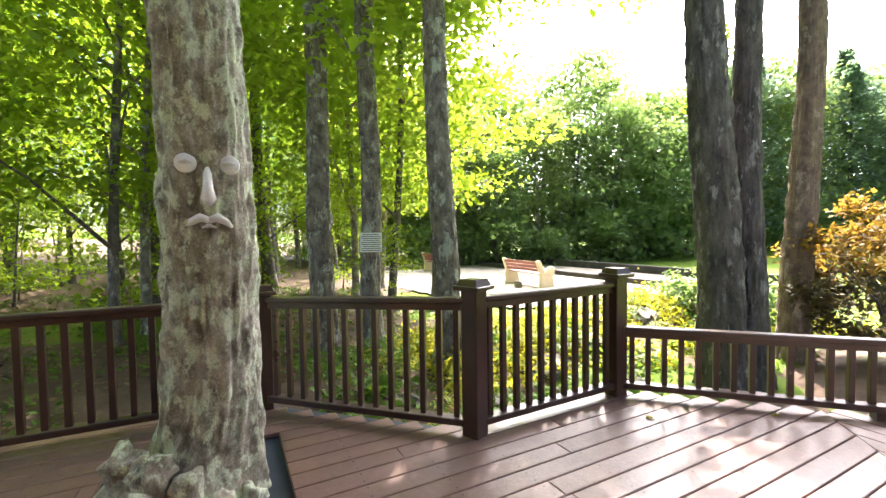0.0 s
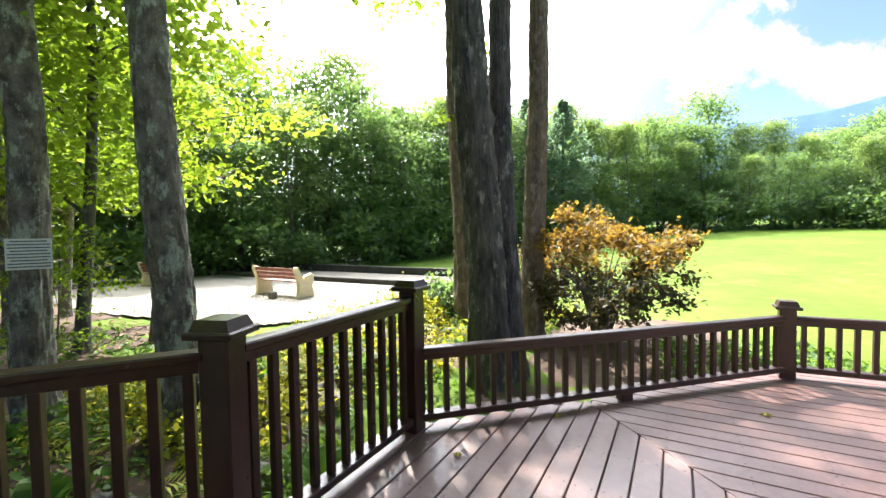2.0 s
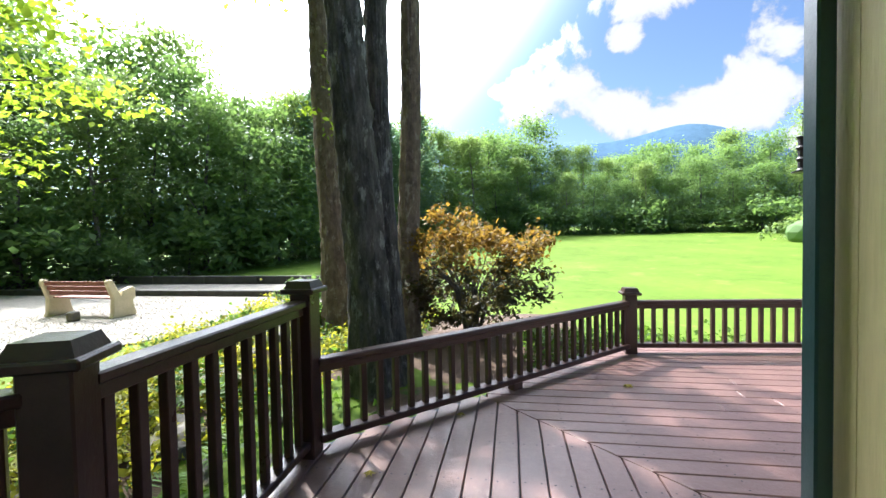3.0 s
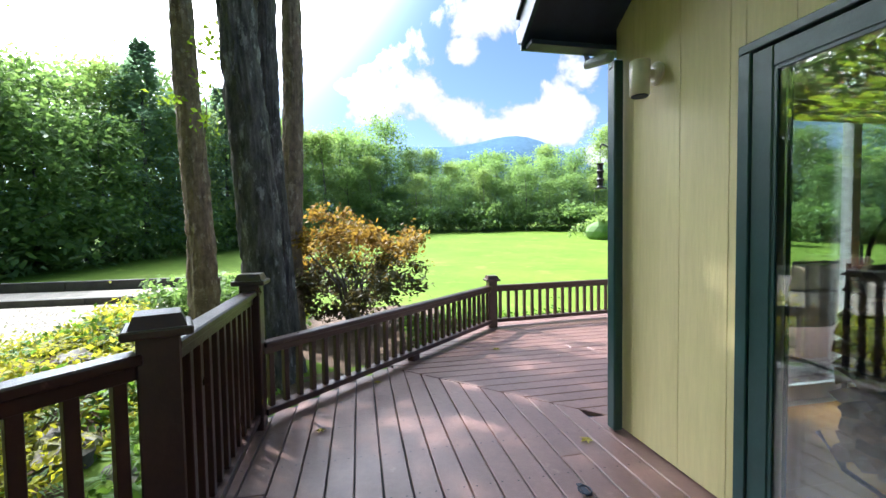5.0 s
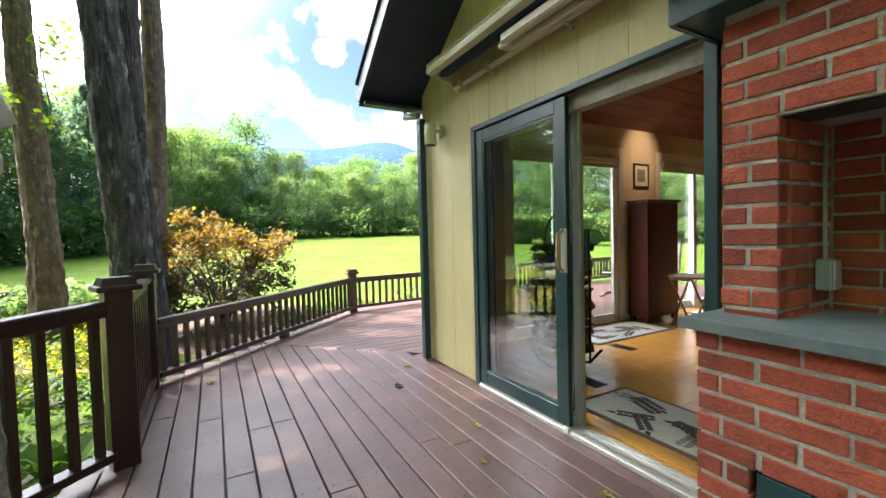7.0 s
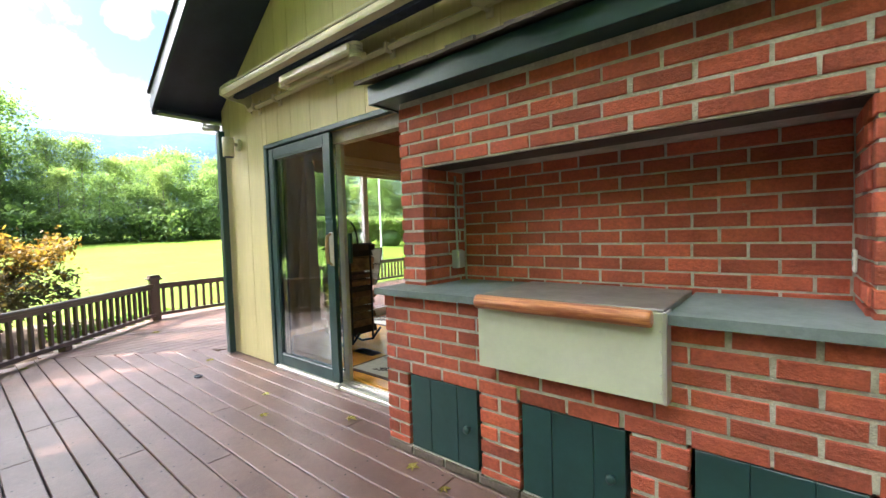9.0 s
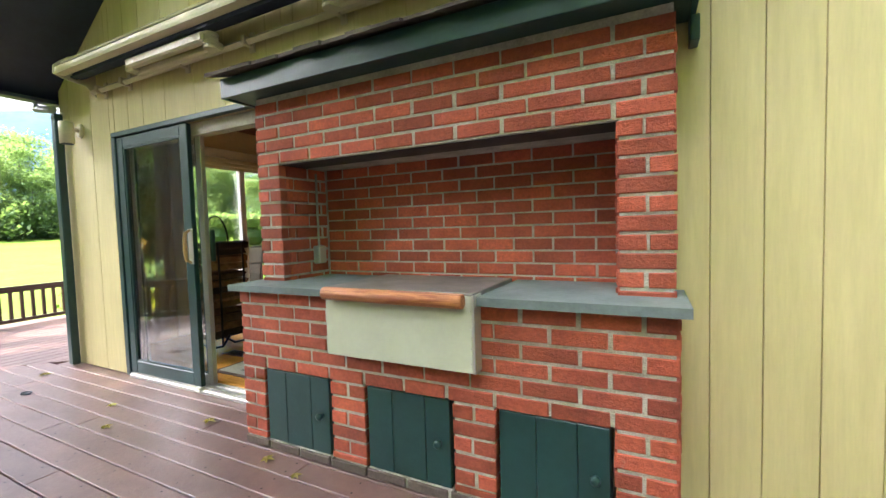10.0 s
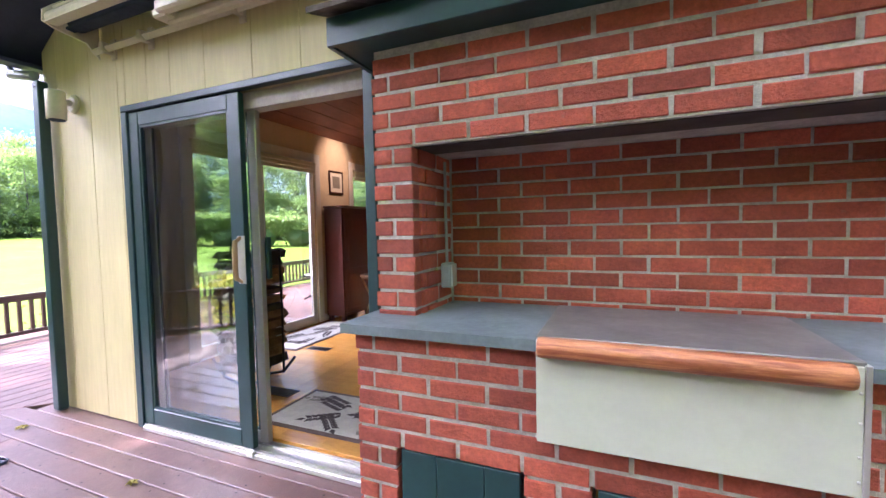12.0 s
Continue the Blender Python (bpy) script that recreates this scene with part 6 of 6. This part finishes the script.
for k in range(13):
    z = 4.55 - k * 0.075
    off = 0.4 if k < 7 else 0.0
    bm = bmesh.new()
    prev = None
    for q in range(7):
        w = 0.06 + off + q * (0.95 - off) / 6
        pt = Vector((11 + w * 0.35, -10.2 - w * 0.35, z - w * 0.55 + 0.02 * math.sin(w * 9)))
        a_, b_ = bm.verts.new(pt + Vector((0.03 * math.sin(w * 12), 0, 0))), bm.verts.new(pt + Vector((0.03 * math.sin(w * 12 + 0.3), 0, -0.074)))
        if prev:
            bm.faces.new((prev[0], a_, b_, prev[1]))
        prev = (a_, b_)
    part("stripe", bm, M_RED if k % 2 == 0 else M_WHITE, pole)
bm = bmesh.new()
v = [bm.verts.new(p) for p in ((11.02, -10.22, 4.55), (11.18, -10.38, 4.30), (11.18, -10.38, 3.78), (11.02, -10.22, 4.03))]
bm.faces.new(v)
part("canton", bm, M_BLUE, pole)

# fallen leaves on the planks
M_FALLEN = leaf_mat("fallen_leaf", (0.30, 0.26, 0.05), (0.22, 0.16, 0.05), (0.3, 0.3, 0.05), 0.2)
rng = random.Random(17)
for x, y in ((-0.33, 0.30), (0.55, 0.42), (-1.05, 0.47), (-1.30, 0.52), (2.4, 1.9), (0.2, 0.62), (3.2, 1.5), (3.9, 0.2), (-0.7, 1.3), (1.9, 0.3)):
    a, s = rng.uniform(0, 6.28), rng.uniform(0.03, 0.05)
    vs = [(s * k * math.cos(q), s * k * math.sin(q), 0.004 + 0.012 * (j % 2)) for j, (q, k) in enumerate(zip(steps(0, 5.65, 9), (1.2, 0.45, 0.95, 0.4, 0.8, 0.4, 0.8, 0.45, 0.95, 0.45)))]
    bm = bmesh.new()
    c = bm.verts.new((0, 0, 0.004))
    ring_ = [bm.verts.new(p) for p in vs]
    for p, q in zip(ring_, ring_[1:] + ring_[:1]):
        bm.faces.new((c, p, q))
    ob = tagged(link("fallen_leaf", bm, M_FALLEN), "small fallen yellow-brown leaf on the planks", "leaf", "fallen leaves on the deck")
    ob.matrix_basis = pose(x, y, 0.001, 0, 0, math.degrees(a))

# dark evergreen shrubs at the feet of the trunks
for x, y, s in ((7.85, 3.95, 0.34), (7.5, 4.75, 0.28), (8.2, 3.3, 0.26)):
    plant(brush, x, y, s)

# small black lantern on the trunk by the terrace
lan = thing("garden_lantern", "small black lantern hung low on a trunk", "lantern", (2.47, 4.75, -0.3))
bm = bmesh.new()
tube(bm, [(2.47, 4.72, -0.30), (2.47, 4.72, -0.28), (2.47, 4.72, -0.12), (2.47, 4.72, -0.06), (2.47, 4.72, -0.03)], [0.05, 0.065, 0.065, 0.03, 0.012], 12)
part("housing", bm, M_IRON, lan, "", True)
bm = bmesh.new()
tube(bm, [(2.47, 4.72, -0.45), (2.47, 4.72, -0.31)], [0.075, 0.075], 12)
part("base", bm, M_IRON, lan)
bm = bmesh.new()
tube(bm, [(2.47, 4.72, -0.03), (2.46, 4.75, 0.05), (2.44, 4.82, 0.06)], [0.008] * 3, 6)
part("hook", bm, M_IRON, lan)

# screw heads along the joists
sv, sf = [], []
rng = random.Random(23)
for kind, a, b, c, d, mit in boards:
    k0 = math.ceil((a + 0.03) / 0.406)
    p = k0 * 0.406
    while p < b - 0.03:
        for q in (c + 0.028, d - 0.028):
            u, w = p + rng.uniform(-0.006, 0.006), q + rng.uniform(-0.004, 0.004)
            x, y = (u, w) if kind == "x" else (w, u)
            if x > -3.5 and y > -4:
                i = len(sv)
                sv += [(x + 0.0058 * math.cos(t), y + 0.0058 * math.sin(t), 0.0006) for t in steps(0, 5.236, 5)]
                sf.append(tuple(range(i, i + 6)))
        p += 0.406
tagged(under(new("screw_heads", mesh_of("screw_heads", sv, sf, M_IRON)), deck), "dark screw heads", kind="stuff")


# ---- things in the room ----
M_CHERRY = mat("cherry_wood", (0.13, 0.028, 0.018), (0.09, 0.020, 0.014), scale=4, rough=0.35, bump=0.1, bscale=20, stretch=(3, 3, 0.4), fine=0.2)
M_BLOND = mat("blond_wood", (0.52, 0.33, 0.14), (0.44, 0.27, 0.11), scale=6, rough=0.45, fine=0.2, stretch=(1, 1, 0.3))
M_TABLE = mat("table_wood", (0.36, 0.20, 0.085), (0.28, 0.15, 0.06), scale=6, rough=0.4, fine=0.2)
M_DARKWOOD = mat("dark_wood", (0.075, 0.030, 0.020), (0.05, 0.021, 0.015), scale=6, rough=0.4, fine=0.2)
M_PAPER = mat("picture_mat", (0.70, 0.67, 0.58), (0.66, 0.63, 0.54), scale=8, rough=0.8, fine=0.05)
M_RUG = mat("rug_ground", (0.60, 0.57, 0.50), (0.50, 0.48, 0.42), scale=18, rough=0.95, bump=0.6, bscale=160, fine=0.3)
M_RUG_EDGE = mat("rug_border", (0.15, 0.095, 0.075), (0.12, 0.075, 0.06), scale=18, rough=0.95, bump=0.6, bscale=160, fine=0.3)
M_RUG_LEAF = mat("rug_leaf_dark", (0.060, 0.040, 0.042), (0.045, 0.032, 0.034), scale=18, rough=0.95, fine=0.3)
M_RUG_GREY = mat("rug_leaf_grey", (0.27, 0.25, 0.21), (0.22, 0.20, 0.17), scale=18, rough=0.95, fine=0.3)

# tall cherry cabinet
cab = thing("cabinet", "tall dark cherry wood cabinet with a panelled door", "cabinet", (1.80, -3.15, FL))
CX0, CX1c, CY0, CY1 = 1.62, 1.915, -3.44, -2.81
part("body", one_box(CX0 + 0.012, CX1c, CY0 + 0.01, CY1 - 0.01, FL + 0.07, FL + 1.50, 0.004), M_CHERRY, cab)
part("top", one_box(CX0 - 0.02, CX1c, CY0 - 0.02, CY1 + 0.02, FL + 1.501, FL + 1.53, 0.006), M_CHERRY, cab)
for y0, y1 in ((CY0 + 0.015, CY0 + 0.075), (CY1 - 0.075, CY1 - 0.015)):
    for x0 in (CX0 + 0.02, CX1c - 0.07):
        part("foot", one_box(x0, x0 + 0.05, y0, y1, FL, FL + 0.069, 0.004), M_CHERRY, cab)
dr = part("door", one_box(CX0 - 0.004, CX0 + 0.0115, CY0 + 0.04, CY1 - 0.04, FL + 0.11, FL + 1.42, 0.003), M_CHERRY, cab)
for z0, z1 in ((FL + 0.16, FL + 0.62), (FL + 0.70, FL + 1.36)):
    part("panel", one_box(CX0 - 0.012, CX0 - 0.0045, CY0 + 0.11, CY1 - 0.11, z0, z1, 0.004), M_CHERRY, dr)
bm = bmesh.new()
tube(bm, [(CX0 - 0.005, CY1 - 0.075, FL + 0.82), (CX0 - 0.02, CY1 - 0.075, FL + 0.82), (CX0 - 0.03, CY1 - 0.075, FL + 0.82)], [0.006, 0.013, 0.006], 10)
part("knob", bm, M_DARKWOOD, dr)

# folding side table with crossed legs
tab = thing("folding_table", "small round wooden folding table with crossed legs", "table", (1.32, -3.18, FL))
bm = bmesh.new()
tube(bm, [(1.32, -3.18, FL + 0.575), (1.32, -3.18, FL + 0.58), (1.32, -3.18, FL + 0.595), (1.32, -3.18, FL + 0.60)], [0.245, 0.25, 0.25, 0.245], 36)
part("tabletop", bm, M_TABLE, tab)
for dx in (-0.13, 0.13):
    for sg in (-1, 1):
        bm = bmesh.new()
        xx = 1.32 + dx + sg * 0.014
        tube(bm, [(xx, -3.18 - sg * 0.20, FL + 0.01), (xx, -3.18 + sg * 0.19, FL + 0.572)], [0.014, 0.014], 6)
        part("leg", bm, M_TABLE, tab)
for sy in (-0.19, 0.19):
    bm = bmesh.new()
    tube(bm, [(1.18, -3.18 + sy, FL + 0.56), (1.46, -3.18 + sy, FL + 0.56)], [0.011, 0.011], 6)
    part("rail", bm, M_TABLE, tab)


def picture(x, y0, y1, z0, z1, label, frame_m, inner):
    t = thing("framed_picture", label, "picture", (x, (y0 + y1) / 2, z0))
    for a, b, c, d in ((y0, y0 + 0.02, z0, z1), (y1 - 0.02, y1, z0, z1), (y0 + 0.0205, y1 - 0.0205, z0, z0 + 0.02), (y0 + 0.0205, y1 - 0.0205, z1 - 0.02, z1)):
        part("frame", one_box(x - 0.022, x - 0.002, a, b, c, d, 0.003), frame_m, t)
    part("mount", one_box(x - 0.012, x - 0.003, y0 + 0.019, y1 - 0.019, z0 + 0.019, z1 - 0.019), M_PAPER if inner else M_DARKWOOD, t)
    cy, cz = (y0 + y1) / 2, (z0 + z1) / 2
    s = 0.26 if inner else 0.40
    part("print", one_box(x - 0.0145, x - 0.0125, cy - (y1 - y0) * s, cy + (y1 - y0) * s, cz - (z1 - z0) * s, cz + (z1 - z0) * s), M_RUG_GREY, t, "dim grey print")


picture(SIDE, -3.27, -2.97, 1.76, 2.07, "small framed print with a cream mount", M_DARKWOOD, True)
picture(SIDE, -5.98, -5.46, 1.46, 1.92, "dark framed landscape picture on the wall", M_DARKWOOD, False)


def rug(x0, x1, y0, y1, label, seed):
    t = thing("rug", label, "rug", ((x0 + x1) / 2, (y0 + y1) / 2, FL), "leaf-patterned rugs")
    part("border", one_box(x0, x1, y0, y1, FL + 0.001, FL + 0.007, 0.003), M_RUG_EDGE, t)
    part("field", one_box(x0 + 0.035, x1 - 0.035, y0 + 0.035, y1 - 0.035, FL + 0.0072, FL + 0.010, 0.001), M_RUG, t)
    rr = random.Random(seed)
    n = int((x1 - x0) * (y1 - y0) * 19)
    for k in range(n):
        cx, cy, a = rr.uniform(x0 + 0.13, x1 - 0.13), rr.uniform(y0 + 0.13, y1 - 0.13), rr.uniform(0, 6.28)
        bm = bmesh.new()
        ca, sa = math.cos(a), math.sin(a)
        for j in range(7):
            u = -0.11 + 0.036 * j
            for s in ((-1, 1) if j < 6 else (0,)):
                da = a + s * 0.75
                L, w = 0.068 if s else 0.075, 0.019
                bx, by = cx + ca * u, cy + sa * u
                q = [(0.004, 0), (L * 0.4, w), (L, 0), (L * 0.4, -w)]
                vs = [bm.verts.new((bx + math.cos(da) * p - math.sin(da) * r_, by + math.sin(da) * p + math.cos(da) * r_, FL + 0.0108 + 0.0003 * (k % 3))) for p, r_ in q]
                bm.faces.new(vs)
        part("leaf_motif", bm, M_RUG_LEAF if k % 3 else M_RUG_GREY, t)


rug(-0.52, 0.42, -0.80, -0.24, "cream door rug with dark leaf pattern and brown border", 1)
rug(1.30, 1.86, -2.80, -1.55, "cream runner with dark leaf pattern before a glazed door", 2)
rug(1.22, 1.80, -4.95, -3.85, "cream runner with leaf pattern by the far door", 3)
for x0, y0, w, h in ((0.52, -0.74, 0.30, 0.13), (1.0, -1.75, 0.26, 0.11), (1.5, -5.55, 0.28, 0.12)):
    v = thing("floor_vent", "dark slotted floor register", "vent", (x0, y0, FL))
    part("frame", one_box(x0, x0 + w, y0, y0 + h, FL + 0.001, FL + 0.005, 0.001), M_DARKWOOD, v)
    for k in range(8):
        part("slat", one_box(x0 + 0.015 + k * (w - 0.03) / 8, x0 + 0.015 + (k + 0.55) * (w - 0.03) / 8, y0 + 0.015, y0 + h - 0.015, FL + 0.0055, FL + 0.008), M_IRON, v)

# firewood in a hooped iron holder just inside the door
LX, LY = 1.00, -0.76
rack = thing("firewood_holder", "iron hoop holder stacked with split firewood", "firewood", (LX, LY, FL))
M_LOG = mat("split_log", (0.30, 0.17, 0.085), (0.16, 0.085, 0.045), scale=14, rough=0.9, bump=0.8, bscale=50, rand=0.4, fine=0.4)
M_LOGBARK = mat("log_bark", (0.055, 0.040, 0.032), (0.035, 0.026, 0.022), scale=14, rough=0.95, bump=1.0, bscale=40, rand=0.3, fine=0.4)
for dy in (-0.13, 0.13):
    bm = bmesh.new()
    tube(bm, [(LX - 0.30, LY + dy, FL + 0.20), (LX - 0.18, LY + dy, FL + 0.07), (LX, LY + dy, FL + 0.025), (LX + 0.18, LY + dy, FL + 0.07), (LX + 0.30, LY + dy, FL + 0.20)], [0.012] * 5, 8)
    part("runner", bm, M_IRON, rack)
    for dx in (-0.18, 0.18):
        bm = bmesh.new()
        tube(bm, [(LX + dx, LY + dy, FL + 0.06), (LX + dx * 1.05, LY + dy, FL + 0.6), (LX + dx, LY + dy, FL + 1.06)], [0.010] * 3, 8)
        part("upright", bm, M_IRON, rack)
bm = bmesh.new()
tube(bm, [(LX - 0.18 * math.cos(q), LY + 0.02, FL + 1.06 + 0.26 * math.sin(q)) for q in steps(0, math.pi, 12)], [0.009] * 13, 8)
part("handle", bm, M_IRON, rack)
rng = random.Random(14)
z = FL + 0.13
row = 0
while z < FL + 1.0:
    x = LX - 0.165
    while x < LX + 0.13:
        w, h = rng.uniform(0.07, 0.11), rng.uniform(0.06, 0.085)
        bm = bmesh.new()
        a0 = rng.uniform(0, 6)
        n = rng.choice((3, 4, 5))
        prof_ = [(x + w / 2 + w * 0.55 * math.cos(a0 + 2 * math.pi * k / n), z + h / 2 + h * 0.55 * math.sin(a0 + 2 * math.pi * k / n)) for k in range(n)]
        profile_y(bm, prof_, LY - 0.20 + rng.uniform(-0.03, 0.03), LY + 0.19 + rng.uniform(-0.03, 0.03))
        part("log", bm, M_LOG if rng.random() < 0.65 and z < FL + 0.85 else M_LOGBARK, rack)
        x += w * 0.98
    z += 0.072
    row += 1

# rocking chair and a blond wood stand by the end wall
rock = thing("rocking_chair", "dark wooden rocking chair with turned spindles", "chair", (1.45, -5.4, FL))
RX, RY = 1.45, -5.40
for dx in (-0.25, 0.25):
    bm = bmesh.new()
    tube(bm, [(RX + dx, RY - 0.45 + 0.09 * k, FL + 0.018 + 0.10 * ((k - 5) / 5) ** 2) for k in range(11)], [0.016] * 11, 8)
    part("rocker", bm, M_DARKWOOD, rock)
    for dy, zt_ in ((-0.20, 1.12), (0.22, 0.66)):
        bm = bmesh.new()
        tube(bm, [(RX + dx, RY + dy, FL + 0.04), (RX + dx, RY + dy, FL + 0.25), (RX + dx, RY + dy - (0.05 if zt_ > 1 else 0), FL + 0.45), (RX + dx, RY + dy - (0.16 if zt_ > 1 else 0), FL + zt_)], [0.016, 0.022, 0.017, 0.015], 8)
        part("post", bm, M_DARKWOOD, rock)
    part("arm", one_box(RX + dx - 0.03, RX + dx + 0.03, RY - 0.26, RY + 0.28, FL + 0.66, FL + 0.685, 0.008), M_DARKWOOD, rock)
part("seat", one_box(RX - 0.26, RX + 0.26, RY - 0.22, RY + 0.25, FL + 0.41, FL + 0.445, 0.012), M_DARKWOOD, rock)
for k in range(6):
    xx = RX - 0.19 + k * 0.076
    bm = bmesh.new()
    tube(bm, [(xx, RY - 0.21, FL + 0.45), (xx, RY - 0.28, FL + 0.7), (xx, RY - 0.35, FL + 1.02)], [0.008, 0.012, 0.008], 6)
    part("spindle", bm, M_DARKWOOD, rock)
part("crest", one_box(RX - 0.27, RX + 0.27, RY - 0.375, RY - 0.345, FL + 1.02, FL + 1.16, 0.010), M_DARKWOOD, rock)
stand = thing("drying_stand", "blond wooden stand beside the rocking chair", "stand", (1.72, -5.8, FL))
for dx in (-0.02, 0.42):
    part("upright", one_box(1.50 + dx, 1.525 + dx, -5.82, -5.79, FL + 0.03, FL + 0.78, 0.003), M_BLOND, stand)
    part("foot", one_box(1.495 + dx, 1.53 + dx, -5.96, -5.65, FL, FL + 0.03, 0.004), M_BLOND, stand)
part("crossbar", one_box(1.526 - 0.02, 1.919, -5.815, -5.795, FL + 0.38, FL + 0.42, 0.003), M_BLOND, stand)
part("crossbar", one_box(1.526 - 0.02, 1.919, -5.815, -5.795, FL + 0.74, FL + 0.775, 0.003), M_BLOND, stand)

# small ceiling lamp that washes the picture wall
spot = thing("ceiling_spot", "small warm spotlight over the picture", "lamp", (1.45, -3.12, 2.75))
bm = bmesh.new()
tube(bm, [(1.15, -3.12, 3.02), (1.15, -3.12, 2.995), (1.152, -3.12, 2.975), (1.155, -3.12, 2.965)], [0.035, 0.045, 0.045, 0.040], 12)
part("shade", bm, M_IRON, spot)
ld = bpy.data.lights.new("picture_light", "SPOT")
ld.energy, ld.color, ld.spot_size, ld.spot_blend, ld.shadow_soft_size = 9, (1.0, 0.66, 0.36), radians(50), 1.0, 0.05
lo_ = new("picture_light", ld)
lo_.matrix_basis = look((1.16, -3.12, 2.945), (1.95, -3.12, 2.12))

# ---- chairs on the side deck, seen through the glazed doors ----
M_SLING = mat("taupe_sling", (0.25, 0.225, 0.19), (0.20, 0.18, 0.155), scale=30, rough=0.8, bump=0.3, bscale=200, fine=0.15)


def sling_chair(at, turn):
    t = thing("patio_chair", "taupe sling patio chair with a black swivel base", "chair", (0, 0, 0), "patio chairs on the side deck")
    for dx in (-0.27, 0.27):
        bm = bmesh.new()
        tube(bm, [(dx, 0.30, 0.42), (dx, 0.22, 0.44), (dx, -0.18, 0.41), (dx, -0.26, 0.50), (dx, -0.40, 0.98)], [0.014] * 5, 8)
        part("frame_rail", bm, M_IRON, t)
        bm = bmesh.new()
        tube(bm, [(dx, -0.30, 0.64), (dx * 1.08, -0.05, 0.66), (dx * 1.08, 0.22, 0.65), (dx, 0.24, 0.44)], [0.013] * 4, 8)
        part("armrest", bm, M_IRON, t)
    bm = profile_x(bmesh.new(), [(0.28, 0.425), (-0.17, 0.405), (-0.25, 0.495), (-0.39, 0.97), (-0.40, 0.965), (-0.26, 0.485), (-0.18, 0.395), (0.28, 0.415)], -0.26, 0.26)
    part("sling", bm, M_SLING, t, "taupe woven sling")
    for y, z in ((-0.395, 0.985), (-0.335, 0.74)):
        bm = bmesh.new()
        tube(bm, [(-0.27, y, z), (0.27, y, z)], [0.013, 0.013], 8)
        part("crossbar", bm, M_IRON, t)
    bm = bmesh.new()
    tube(bm, [(0, 0, 0.07), (0, 0, 0.39)], [0.03, 0.03], 10)
    part("pedestal", bm, M_IRON, t)
    for k in range(4):
        a = k * math.pi / 2 + 0.78
        bm = bmesh.new()
        tube(bm, [(0, 0, 0.10), (0.2 * math.cos(a), 0.2 * math.sin(a), 0.06), (0.34 * math.cos(a), 0.34 * math.sin(a), 0.015)], [0.020, 0.016, 0.012], 8)
        part("base_leg", bm, M_IRON, t)
    t.matrix_basis = pose(*at, 0, 0, 0, turn)
    return t


ch = sling_chair((2.75, -2.20), -100)
copy_thing(ch, pose(3.5, -4.6, 0, 0, 0, -60))
copy_thing(ch, pose(2.95, -5.0, 0, 0, 0, 20))


# ---- bricks last ----
near_jobs = [j for j in brick_jobs if j[0] == "y" and j[4] < CT] + [j for j in brick_jobs if j[0] == "y" and j[4] >= CT]
rest = [j for j in brick_jobs if j[0] == "x"] + near_jobs[300:]
for axis, sign, L, c, z, depth, H in near_jobs[:300]:
    ob = new("brick", brick_mesh(L, axis, sign, H))
    under(ob, grill)
    if axis == "y" and z < 0.05:
        ob.material_slots[0].link = "OBJECT"
        ob.material_slots[0].material = M_BRICK_GREY
    ob.location = (c, depth, z) if axis == "y" else (depth, c, z)
vs, fs = [], []
for axis, sign, L, c, z, depth, H in rest:
    me = brick_mesh(L, axis, sign, H)
    b = len(vs)
    o = Vector((c, depth, z) if axis == "y" else (depth, c, z))
    vs += [tuple(v.co + o) for v in me.vertices]
    fs += [tuple(b + i for i in p.vertices) for p in me.polygons]
tagged(under(new("brickwork", mesh_of("brickwork", vs, fs, M_BRICK_JOINED)), grill), "red brick sides and niche", kind="stuff")
